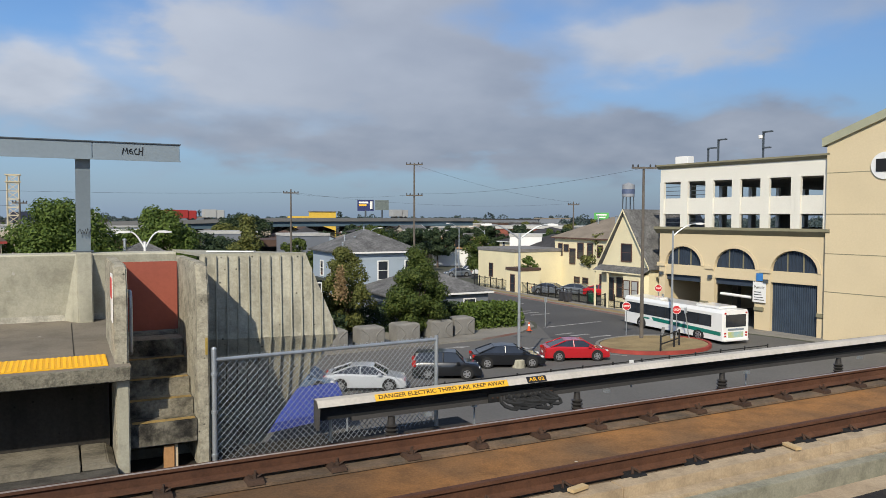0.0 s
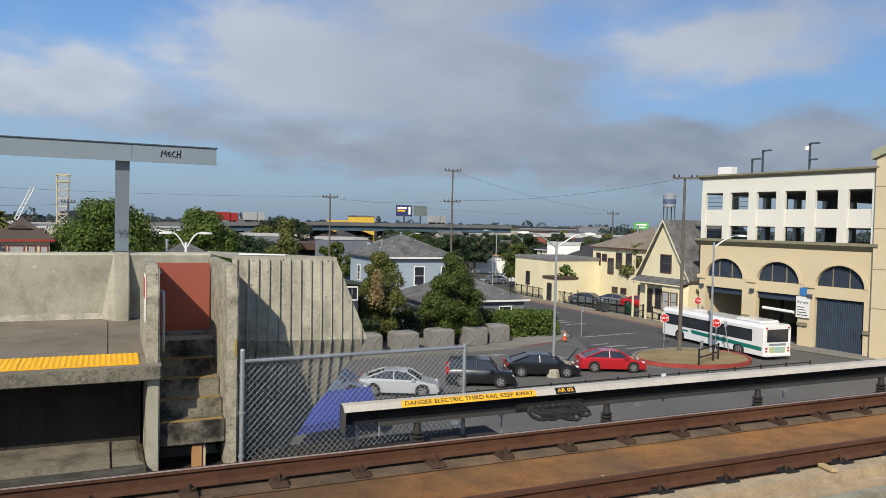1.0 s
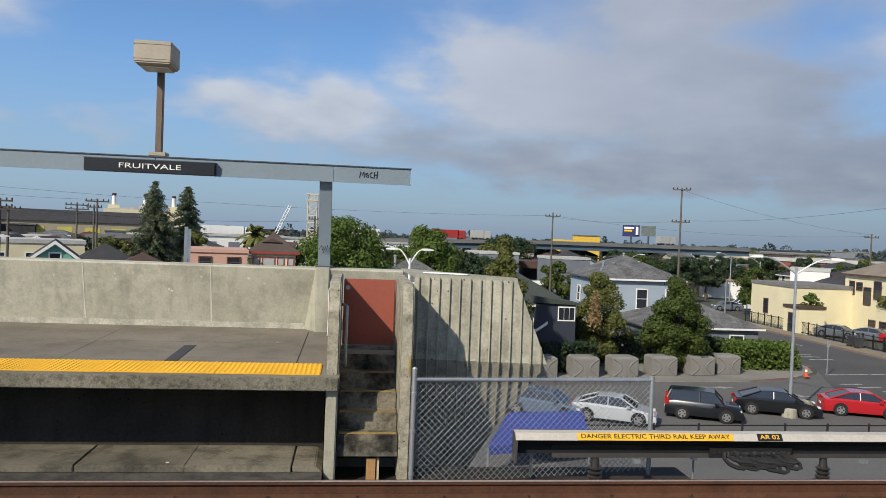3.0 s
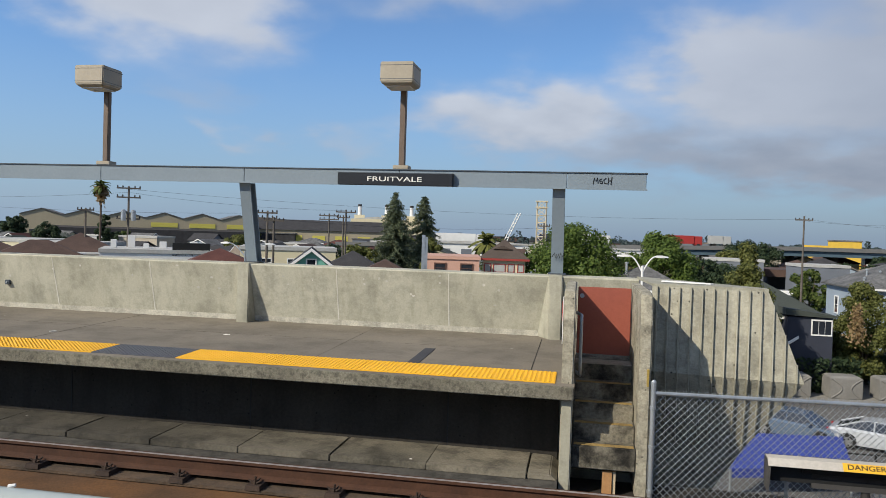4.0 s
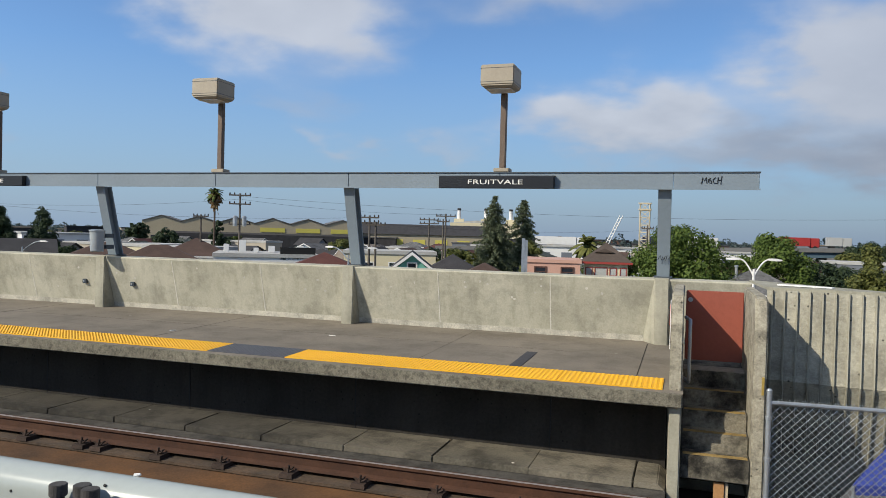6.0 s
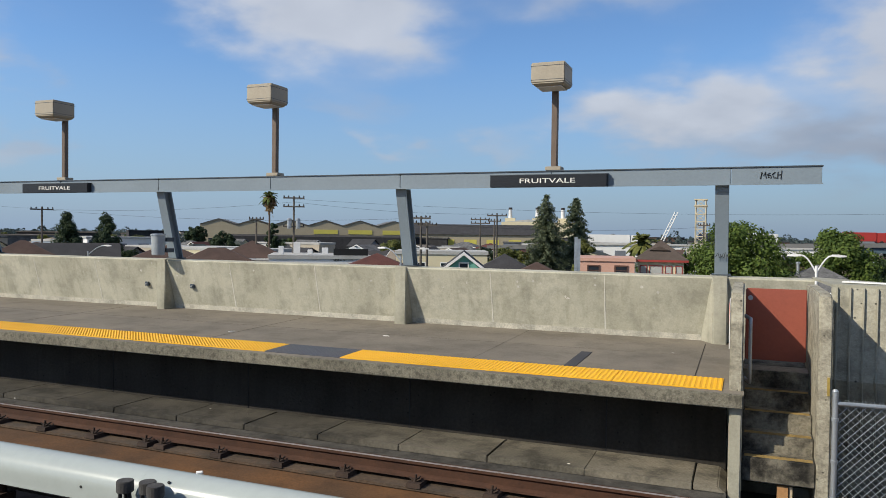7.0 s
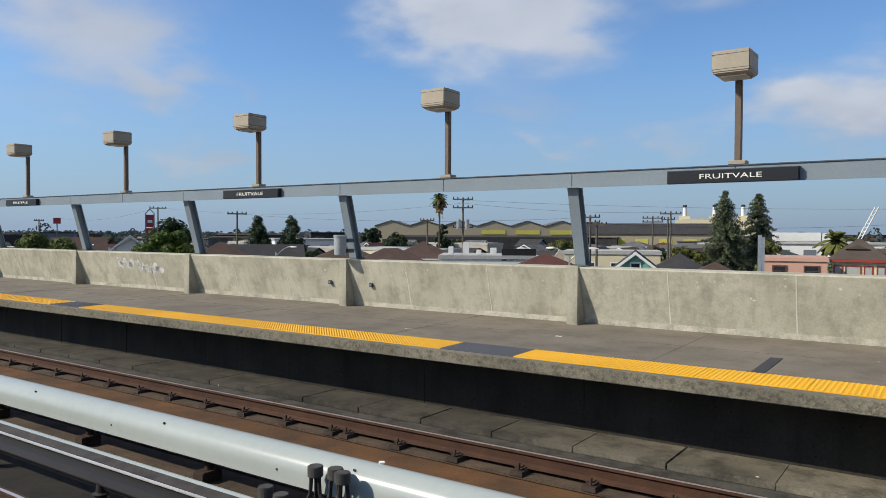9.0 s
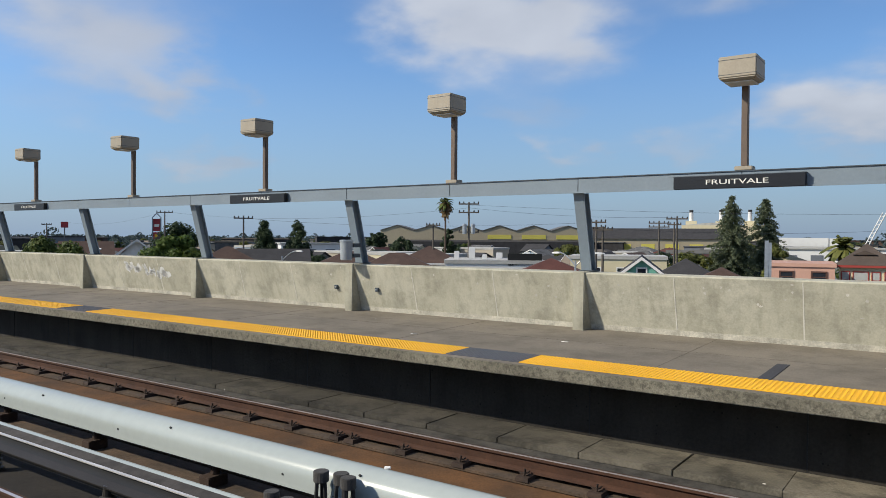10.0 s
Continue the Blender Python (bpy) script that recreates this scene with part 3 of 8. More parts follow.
# junction box strapped to a column
jb = thing("junction_box", "grey metal drum-shaped junction box strapped to a column", "electrical box", at=pose(X0 - BAY * 2 + 0.09, 10.94, 1.02) @ Matrix.Scale(0.85, 4))
part("drum", Mesh().turned((0, 0), ((0.12, 0.0), (0.135, 0.015), (0.15, 0.42), (0.15, 0.43)), 20), mat("pale_grey_enamel", (0.34, 0.37, 0.39), 0.45, var=0.15, coarse=4), jb, smooth=True)
part("lid", Mesh().turned((0, 0), ((0.165, 0.431), (0.165, 0.462), (0.10, 0.475)), 20), GALV, jb, bevel=0.004)
for z in (0.06, 0.30):
    part("bracket", Mesh().box(-0.03, 0.14, 0.12, 0.34, z, z + 0.09), STEEL_DARK, jb)
for dx, z in ((-0.47, 0.45), (0.62, 0.44)):
    b = thing("wall_outlet", "small weathered outlet box on the parapet", "outlet", at=pose(X0 - BAY * 2 + dx, wall_y(z) + 0.01, z))
    part("box", Mesh().box(-0.045, 0.045, -0.05, 0.03, -0.04, 0.04), STEEL_DARK, b, bevel=0.006)
    part("stub", Mesh().rod((0, -0.05, 0), (0, -0.065, 0), 0.016), GALV, b)

# tactile edging: tiles with rows of domes
def tactile(material, w, d):
    m = Mesh().box(0.003, w - 0.003, 0, d, 0.0, 0.010)
    nx, ny = int(w / 0.051), int(d / 0.051)
    for i in range(nx):
        for j in range(ny):
            cx, cy, r, q = (i + 0.5) * w / nx, (j + 0.5) * d / ny, 0.016, 0.010
            m.add([(cx - r, cy - r, 0.010), (cx + r, cy - r, 0.010), (cx + r, cy + r, 0.010), (cx - r, cy + r, 0.010), (cx - q, cy - q, 0.0165), (cx + q, cy - q, 0.0165), (cx + q, cy + q, 0.0165), (cx - q, cy + q, 0.0165)],
                  [(4, 5, 6, 7), (0, 1, 5, 4), (1, 2, 6, 5), (2, 3, 7, 6), (3, 0, 4, 7)])
    me = bpy.data.meshes.new("tactile_tile")
    me.from_pydata(m.v, [], m.f)
    me.materials.append(material)
    return me
TD = 0.585
TL = 1.105
ty, td = tactile(YELLOW, TL, TD), tactile(TACT_DARK, TL, TD)
PITCH = math.atan(FALL / (YB - YE))
strip = thing("tactile_strip", "yellow ribbed tactile edging with dark grey panels", "tactile paving", kind="structure")
for i in range(62):
    x = -0.077 - TL * (i + 1)
    dark = i % 9 == 4
    t = new("tile", td if dark else ty)
    t.location = (x, YE + 0.145, pave_z(YE + 0.145) + 0.001)
    t.rotation_euler = (PITCH, 0, 0)
    t.parent = strip
dm = thing("platform_mat", "narrow dark grey marker strip lying on the platform", "floor marker", at=pose(-1.78, 8.66, pave_z(8.66), math.degrees(PITCH)))
part("strip", Mesh().box(-0.07, 0.07, 0, 1.08, 0.0, 0.006), MAT_DARK, dm)

for i, (x, y, a_) in enumerate(((-4.76, 9.87, 10), (-7.1, 9.3, 70))):
    lt = thing("paper_scrap", "small pale scrap of paper lying on the paving", "litter", "litter on the platform", pose(x, y, pave_z(y) + 0.002, 0, 0, a_))
    part("scrap", Mesh().rings([[(-0.05, -0.015, 0), (0.05, -0.02, 0), (0.045, 0.02, 0), (-0.04, 0.014, 0)], [(-0.045, -0.013, 0.005), (0.045, -0.018, 0.008), (0.04, 0.018, 0.003), (-0.036, 0.012, 0.007)]]), WHITE_LET, lt)

# ---------- gate and steps at the platform end ----------
SX0, SX1 = 0.118, 0.785    # clear width of the stair
YC = 8.10                  # front of the stair walls
YD = 9.48                  # gate plane
def cheek(x0, x1, label, top):
    # stair side wall with a chamfered head
    m = Mesh().prism([(YC, -1.25), (YC, 0.62), (YC + 0.10, top - 0.03), (YC + 0.24, top), (YD + 0.35, top), (YD + 0.35, -1.25)], "x", x0, x1)
    return structure("stair_wall", m, STAIRW, label, 0.015, "wall")
cheek(SX0 - 0.133, SX0 - 0.005, "pitted concrete side wall of the steps beside the platform", 0.95)
cheek(SX1 + 0.005, SX1 + 0.127, "pitted concrete side wall of the steps", 0.95)
structure("stair_pier", Mesh().box(SX0 - 0.125, SX0 - 0.008, YC - 0.10, YC - 0.004, -1.35, -0.205), CONC, "concrete pier under the platform corner", 0.012, "pier")
stair = thing("end_steps", "worn concrete steps with yellow-dusted nosings at the platform end", "steps")
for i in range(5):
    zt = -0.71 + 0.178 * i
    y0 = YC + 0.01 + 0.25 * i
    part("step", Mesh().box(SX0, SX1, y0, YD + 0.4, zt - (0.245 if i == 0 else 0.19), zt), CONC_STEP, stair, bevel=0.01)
    part("nosing", Mesh().box(SX0 + 0.02, SX1 - 0.02, y0 + 0.02, y0 + 0.11, zt + 0.001, zt + 0.004), mat("worn_yellow_nosing", (0.40, 0.27, 0.09), 0.9, var=0.5, coarse=6, fine=30), stair)
part("landing", Mesh().box(SX0 + 0.003, SX1 - 0.003, YC + 1.02, YD - 0.03, 0.003, 0.010), mat("landing_concrete", (0.33, 0.30, 0.24), 0.9, var=0.3, coarse=2, fine=30, grime=0.15), stair, "pale landing under the gate")
gate = thing("platform_gate", "low plain red-painted steel gate between concrete walls", "gate", at=pose(SX0, YD, 0.07))
part("leaf", Mesh().box(0.01, SX1 - SX0 - 0.01, -0.02, 0.02, 0.0, 0.83), RED_GATE, gate, bevel=0.008)
part("lock", Mesh().rod((0.06, -0.02, 0.72), (0.06, -0.035, 0.72), 0.028, n=14), GALV, gate, "round steel lock plate")
rail_h = thing("grab_rail", "bent galvanised grab rail fixed to the stair wall", "handrail")
gx = SX0 + 0.06
part("tube", Mesh().path([(gx - 0.05, 9.0, 0.62), (gx, 8.70, 0.62), (gx, 8.62, 0.56), (gx, 8.60, 0.46), (gx, 8.60, 0.06), (gx, 8.62, -0.02), (gx, 8.68, -0.06), (gx - 0.05, 8.9, -0.06)], 0.02, 8), GALV, rail_h)
ns = thing("notice_plate", "white notice plate with red heading on the stair wall", "sign", at=pose(SX0 - 0.138, 8.35, 0.55))
part("plate", Mesh().box(-0.008, 0, -0.14, 0.14, -0.2, 0.3), WHITE_PAINT, ns)
part("heading", Mesh().box(-0.012, -0.008, -0.12, 0.12, 0.05, 0.26), mat("sign_red", (0.6, 0.05, 0.04), 0.6), ns)
tag = thing("wall_tag", "small brass tag on the stair wall", "tag", at=pose(SX1 + 0.095, YC - 0.004, 0.06))
part("plate", Mesh().box(-0.012, 0.012, -0.008, 0.004, -0.09, 0.09), mat("tag_brass", (0.55, 0.38, 0.10), 0.5, metal=0.4), tag)
bp_ = thing("timber_prop", "short raw timber prop under the lowest step", "timber", at=pose(0.5, YC + 0.1, -1.35))
part("post", Mesh().box(-0.05, 0.05, -0.04, 0.04, 0, 0.37), mat("raw_timber", (0.45, 0.24, 0.10), 0.85), bp_)
part("post", Mesh().box(0.06, 0.09, -0.02, 0.02, 0, 0.37), mat("pale_timber", (0.6, 0.48, 0.32), 0.85), bp_)

# folded ribbed end wall: leans out to a fold, then runs back under
WA, WB = Vector((0.98, 9.10, 0)), Vector((2.62, 8.86, 0))
out = Vector((-0.145, -0.989, 0))
ROWS_W = [(0.965, -0.06, 0.765), (-0.03, 0.03, 1.0), (-0.95, -0.48, 0.66), (-2.30, -1.15, 0.24)]   # height, how far out, where it ends


def wing_pt(s, row):
    z, o, end = ROWS_W[row]
    p = WA.lerp(WB, s * end) + out * o
    p.z = z
    return p


m = Mesh()
back = -out * 0.24
for r0, r1 in ((0, 1), (1, 2), (2, 3)):
    m.rings([[wing_pt(0, r0), wing_pt(0, r1), wing_pt(0, r1) + back, wing_pt(0, r0) + back], [wing_pt(1, r0), wing_pt(1, r1), wing_pt(1, r1) + back, wing_pt(1, r0) + back]])
wing = structure("end_wall", m, WINGC, "ribbed folded concrete wall at the platform end", 0.0, "wall")
for i in range(13):
    q = 0.035 + 0.0765 * i
    mm = Mesh()
    for r0, r1 in ((0, 1), (1, 2)):
        (za, oa, ea), (zb, ob_, eb) = ROWS_W[r0], ROWS_W[r1]
        # each rib stands upright and stops where the sloping edge cuts it
        ta = 0.0 if q <= ea else (q - ea) / (eb - ea)
        tb = 1.0 if q <= eb else (q - ea) / (eb - ea)
        if q > ea and q > eb:
            continue
        ring = []
        for t in (ta, tb):
            z, o = za + (zb - za) * t, oa + (ob_ - oa) * t
            c = [WA.lerp(WB, q + d) + out * (o + e) for d, e in ((-0.006, -0.01), (0.006, -0.01), (0.004, 0.035), (-0.004, 0.035))]
            ring.append([(p.x, p.y, z) for p in c])
        mm.rings(ring)
    part("rib", mm, CONC, wing)
w0, w1 = wing_pt(0, 0), wing_pt(1, 0)
structure("end_wall_coping", Mesh().rings([[w0, w0 + Vector((0, 2.5, -0.05)), w0 + Vector((0, 2.5, -0.015)), w0 + Vector((0, 0, 0.03))],
                                           [w1, w1 + Vector((0.05, 0.35, -0.01)), w1 + Vector((0.05, 0.35, 0.02)), w1 + Vector((0, 0, 0.03))]]), CONC, "concrete coping of the end wall", 0.0, "coping")
cp = thing("coping_strip", "short white strip lying along the wall coping", "strip")
a = wing_pt(0.10, 0) + Vector((0.02, 0.45, 0.03))
part("strip", Mesh().rings([[a, a + Vector((0.04, 0.10, 0)), a + Vector((0.04, 0.10, 0.015)), a + Vector((0, 0, 0.015))],
                            [a + Vector((0.55, -0.2, 0)), a + Vector((0.6, -0.12, 0)), a + Vector((0.6, -0.12, 0.012)), a + Vector((0.55, -0.2, 0.012))]]), WHITE_PAINT, cp)
structure("landing", Mesh().box(XE + 0.021, 0.98, YD + 0.41, YB - 0.001, -0.3, 0.0), PAVE, "concrete landing behind the gate", 0.0, "landing")
structure("station_base", Mesh().box(XL, 0.9, 9.05, YB + 0.25, G_Z, -1.25), CONC, "concrete base of the elevated station", 0.0, "wall")

# ---------- tracks ----------
YR1 = 7.451
def rail_profile(y, z):
    """Flat-bottomed rail, top of the head at z."""
    h = [(0.036, 0), (0.037, -0.028), (0.010, -0.045), (0.009, -0.13), (0.068, -0.155), (0.07, -0.17)]
    return [(y + a, z + b) for a, b in h] + [(y - a, z + b) for a, b in reversed(h)]
XR = 90.0
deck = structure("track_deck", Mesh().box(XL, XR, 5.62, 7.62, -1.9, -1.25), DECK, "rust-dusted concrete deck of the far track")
structure("deck_girder", Mesh().box(XL, XR, 5.2, 7.6, -3.2, -1.9), CONC, "concrete girder under the far track", 0.0, "girder")
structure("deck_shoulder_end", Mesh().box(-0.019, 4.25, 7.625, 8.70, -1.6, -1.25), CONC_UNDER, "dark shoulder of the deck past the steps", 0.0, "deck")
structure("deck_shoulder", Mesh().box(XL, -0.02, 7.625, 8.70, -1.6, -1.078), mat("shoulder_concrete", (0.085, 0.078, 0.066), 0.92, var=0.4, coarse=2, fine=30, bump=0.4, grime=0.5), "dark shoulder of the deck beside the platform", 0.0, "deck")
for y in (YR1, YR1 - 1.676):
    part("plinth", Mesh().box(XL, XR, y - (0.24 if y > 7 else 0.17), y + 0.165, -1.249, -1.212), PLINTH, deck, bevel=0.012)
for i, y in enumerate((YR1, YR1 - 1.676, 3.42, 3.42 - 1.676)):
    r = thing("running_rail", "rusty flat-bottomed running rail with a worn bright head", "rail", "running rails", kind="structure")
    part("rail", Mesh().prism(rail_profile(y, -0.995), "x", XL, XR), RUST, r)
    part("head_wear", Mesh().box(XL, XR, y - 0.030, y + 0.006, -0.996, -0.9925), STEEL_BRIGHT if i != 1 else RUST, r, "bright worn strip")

clip = thing("rail_clip", "rusty rail fastening on a raised pad", "rail fastening", "fastenings of the rails")
part("pad", Mesh().rings([[(-0.085, -0.10, 0), (0.085, -0.10, 0), (0.085, 0.15, 0), (-0.085, 0.15, 0)], [(-0.075, -0.085, 0.048), (0.075, -0.085, 0.048), (0.075, 0.15, 0.048), (-0.075, 0.15, 0.048)]]), CLIP, clip)
part("spring", Mesh().rod((-0.01, -0.02, 0.055), (-0.075, -0.03, 0.095), 0.016, 0.006, 5).rod((0.01, -0.02, 0.055), (0.07, -0.035, 0.088), 0.016, 0.006, 5).rod((0, -0.01, 0.055), (0.02, 0.06, 0.085), 0.018, 0.01, 5), CLIP, clip)
part("nut", Mesh().rod((0, -0.02, 0.045), (0, -0.02, 0.085), 0.028, 0.024, 6), CLIP, clip)
part("bolt", Mesh().rod((0, -0.02, 0.08), (0.006, -0.02, 0.125), 0.013, n=6), CLIP, clip)
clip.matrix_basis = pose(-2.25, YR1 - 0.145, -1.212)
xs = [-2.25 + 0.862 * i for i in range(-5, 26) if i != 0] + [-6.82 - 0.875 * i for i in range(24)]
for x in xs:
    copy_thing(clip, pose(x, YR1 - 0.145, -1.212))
# second rail: clips on the near side with black insulating blocks
clip2 = thing("rail_clip", "rail fastening with a black insulating block", "rail fastening", "insulated fastenings")
part("block", Mesh().rings([[(-0.11, -0.10, 0), (0.11, -0.10, 0), (0.11, 0.09, 0), (-0.11, 0.09, 0)], [(-0.085, -0.07, 0.075), (0.085, -0.07, 0.075), (0.085, 0.09, 0.075), (-0.085, 0.09, 0.075)]]), COVER_BLACK, clip2)
part("spring", Mesh().path([(-0.05, -0.02, 0.075), (0.0, 0.05, 0.115), (0.05, -0.02, 0.075)], 0.016, 5), CLIP, clip2)
clip2.matrix_basis = pose(1.2, YR1 - 1.676 - 0.14, -1.212)
for i in range(1, 30):
    copy_thing(clip2, pose(1.2 + 0.862 * i, YR1 - 1.676 - 0.14, -1.212))

# stepped kerb beams between the tracks
for x0 in [XL + 3.05 * i for i in range(int((XR - XL) / 3.05))]:
    k = thing("kerb_beam", "weathered tan kerb beam along the track deck", "kerb", "kerb beams", kind="structure")
    wide = x0 > -1.5
    part("block", Mesh().box(x0 + 0.006, x0 + 3.044, 5.40 if wide else 5.50, 5.606, -1.40, -1.15 + rr.uniform(-0.008, 0.008) - (0 if wide else 0.05)), PLANK if wide else PLINTH, k, bevel=0.006)
for i in range(24):
    x0 = 0.6 + 3.7 * i
    k = thing("edge_slab", "stained tan concrete slab on the deck edge", "slab", "slabs of the deck edge", kind="structure")
    part("top", Mesh().box(x0 + 0.005, x0 + 3.695, 5.23, 5.392, -1.42, -1.262 + rr.uniform(-0.006, 0.006)), PLANK, k, bevel=0.006)
    part("face", Mesh().box(x0 + 0.005, x0 + 3.695, 5.075, 5.222, -1.62, -1.285 + rr.uniform(-0.006, 0.006)), PLANK_GREY, k, bevel=0.006)
    part("lower_slab", Mesh().box(x0 + 0.005, x0 + 3.695, 4.42, 4.85, -1.62, -1.345 + rr.uniform(-0.006, 0.006)), PLANK, k, bevel=0.012)
# near-black floor colours in the shade of the gap
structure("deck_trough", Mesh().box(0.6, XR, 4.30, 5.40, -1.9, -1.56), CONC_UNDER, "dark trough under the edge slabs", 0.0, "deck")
structure("deck_edge_platform", Mesh().box(XL, 0.595, 5.03, 5.498, -1.75, -1.215), PLINTH, "oil-stained edge of the track deck by the platform", 0.012, "deck")
structure("deck_edge_lower", Mesh().box(XL, 0.595, 4.78, 5.028, -1.75, -1.36), PLINTH, "lower concrete step of the deck edge", 0.012, "deck")
structure("near_deck", Mesh().prism([(XL, 1.15), (XR, 1.15), (XR, 4.41), (0.6, 4.41), (0.6, 4.68), (XL, 4.68)], "z", -1.9, -1.25), SOOTDECK, "dark oily deck of the near track", 0.0, "deck")
structure("near_girder", Mesh().box(XL, XR, 1.15, 4.7, -3.2, -1.9), CONC, "concrete girder under the near track", 0.0, "girder")
near = structure("near_platform", Mesh().box(XL, XR, -6.0, 0.95, -0.2, 0.0), PAVE, "grey concrete platform of the near track", 0.0, "platform")
structure("near_platform_wall", Mesh().box(XL, XR, -6.0, 0.30, G_Z, -0.201), CONC, "wall under the near platform", 0.0, "wall")

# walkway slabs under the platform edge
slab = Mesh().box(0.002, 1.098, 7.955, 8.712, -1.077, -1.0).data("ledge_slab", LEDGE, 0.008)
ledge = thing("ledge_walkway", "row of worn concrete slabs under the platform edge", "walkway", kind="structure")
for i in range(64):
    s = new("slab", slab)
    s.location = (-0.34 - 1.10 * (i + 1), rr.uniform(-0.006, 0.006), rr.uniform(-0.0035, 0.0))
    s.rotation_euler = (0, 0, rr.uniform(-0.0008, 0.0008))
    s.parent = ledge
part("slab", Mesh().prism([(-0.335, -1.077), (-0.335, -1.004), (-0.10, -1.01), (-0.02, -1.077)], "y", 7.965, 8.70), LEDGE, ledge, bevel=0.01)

# third rail with cover board on the far side
tr_ = thing("third_rail", "covered electric third rail on ribbed insulators", "third rail")
TX0 = 2.06
part("cover", Mesh().prism([(7.925, -0.710), (7.975, -0.640), (8.075, -0.632), (8.075, -0.65), (7.99, -0.66), (7.94, -0.715)], "x", TX0, XR), COVER_TOP, tr_, "pale grey-tan cover board")
part("back_board", Mesh().box(TX0, XR, 8.08, 8.10, -0.90, -0.635), COVER_BLACK, tr_)
part("end_plate", Mesh().prism([(7.93, -0.712), (7.975, -0.65), (8.079, -0.64), (8.079, -0.95), (7.97, -0.98)], "x", TX0 + 0.0, TX0 + 0.025), mat("end_plate_grey", (0.09, 0.085, 0.08), 0.7, var=0.3), tr_)
part("side_board", Mesh().prism([(7.962, -0.70), (7.992, -0.70), (8.05, -0.78), (8.02, -0.785)], "x", TX0 + 0.35, XR), COVER_BLACK, tr_)
part("conductor", Mesh().prism([(8.06, -0.80), (8.15, -0.80), (8.12, -0.87), (8.15, -0.94), (8.06, -0.94), (8.09, -0.87)], "x", TX0 + 0.45, XR), mat("conductor_dark", (0.06, 0.055, 0.05), 0.6, metal=0.3, var=0.3), tr_)
part("splice_bar", Mesh().box(4.35, 5.35, 8.03, 8.06, -0.93, -0.82), COVER_BLACK, tr_)
for i in range(14):
    part("bolt", Mesh().rod((4.4 + 0.07 * i, 8.03, -0.87), (4.4 + 0.07 * i, 8.015, -0.87), 0.014, n=6), CLIP, tr_)
ins = Mesh().turned((0, 8.10), ((0.10, -1.25), (0.10, -1.21), (0.06, -1.20), (0.085, -1.165), (0.055, -1.15), (0.085, -1.115), (0.055, -1.10), (0.085, -1.065), (0.05, -1.05), (0.04, -0.95)))
INS0, INSP = 3.023, 2.770
insm = ins.data("insulator", mat("dark_porcelain", (0.040, 0.036, 0.033), 0.5, var=0.4, coarse=8))
for i in range(18):
    x = INS0 + INSP * i
    o = new("insulator", insm)
    o.location = (x, 0, 0)
    o.parent = tr_
    part("bracket", Mesh().box(x - 0.13, x + 0.13, 7.64, 8.24, -1.33, -1.249), CLIP, tr_)
    part("cover_clip", Mesh().box(x + 0.42, x + 0.5, 8.0, 8.06, -0.99, -0.95), GALV, tr_)
pl = thing("danger_plate", "yellow warning plate with black capital letters on the cover board", "sign", at=pose(3.665, 7.950, -0.675, 54.5, 0, 0))
part("plate", Mesh().box(-0.91, 0.91, -0.043, 0.043, 0.003, 0.007), SIGN_YEL, pl)
lettering("DANGER ELECTRIC THIRD RAIL KEEP AWAY", 0.072, BLACK_PAINT, pl, pose(0, 0.003, 0.008), bold=0.0008, depth=0.001, fit=1.74)
p2 = thing("marker_plate", "small black marker plate with yellow characters on the cover board", "sign", at=pose(5.02, 7.950, -0.675, 54.5, 0, 0))
part("plate", Mesh().box(-0.15, 0.15, -0.04, 0.045, 0.003, 0.007), SIGN_BLACK, p2)
lettering("AR 02", 0.07, SIGN_YEL, p2, pose(0, 0.003, 0.008), depth=0.001, bold=0.001, fit=0.24)
cab = thing("cable_loops", "bundle of black feeder cables hanging in loops under the third rail", "cables")
for i in range(14):
    x = 4.58 + 0.05 * i
    drop = 0.10 + rr.uniform(0, 0.12)
    pts = [(x + rr.uniform(-.05, .05), 8.02 + rr.uniform(-.05, .02), -0.86)]
    for k in range(1, 9):
        u = k / 8
        pts.append((x + 0.17 * math.sin(u * math.pi * 1.6) + 0.1 * u, 8.02 - 0.06 * math.sin(u * 3), -0.86 - drop * math.sin(u * math.pi)))
    part("cable", Mesh().path(pts, 0.024, 6), RUBBER, cab)
for x, z, h in ((4.30, -1.02, 0.07), (9.35, -0.98, 0.12), (6.95, -0.70, 0.05)):
    sgn = thing("track_marker", "tiny white marker plate beside the third rail", "marker", at=pose(x, 8.32, z))
    part("plate", Mesh().box(-0.04, 0.04, 0, 0.01, -0.02, h), WHITE_PAINT, sgn)
    part("stem", Mesh().rod((0, 0.005, -0.35), (0, 0.005, -0.02), 0.012), GALV, sgn)

# chain-link fence behind the third rail
fen = thing("chain_link_fence", "galvanised chain-link fence panel with barbed top edge", "fence")
FX0, FX1, FY0, FY1, FT, FB = 0.92, 3.79, 7.885, 8.42, -0.09, -1.20
part("post", Mesh().rod((FX0, FY0, -1.25), (FX0, FY0, 0.06), 0.026, n=12), GALV, fen, smooth=True)
part("cap", Mesh().rod((FX0, FY0, 0.06), (FX0, FY0, 0.08), 0.03, 0.015, n=12), GALV, fen)
part("post", Mesh().rod((FX1, FY1, -1.9), (FX1, FY1, -0.08), 0.026, n=12), GALV, fen, smooth=True)
part("top_rail", Mesh().rod((FX0, FY0, FT + 0.035), (FX1, FY1, FT - 0.035), 0.021, n=10), GALV, fen, smooth=True)
part("post", Mesh().rod((2.36, 8.40, -1.9), (2.36, 8.40, -0.95), 0.02, n=8), GALV, fen)
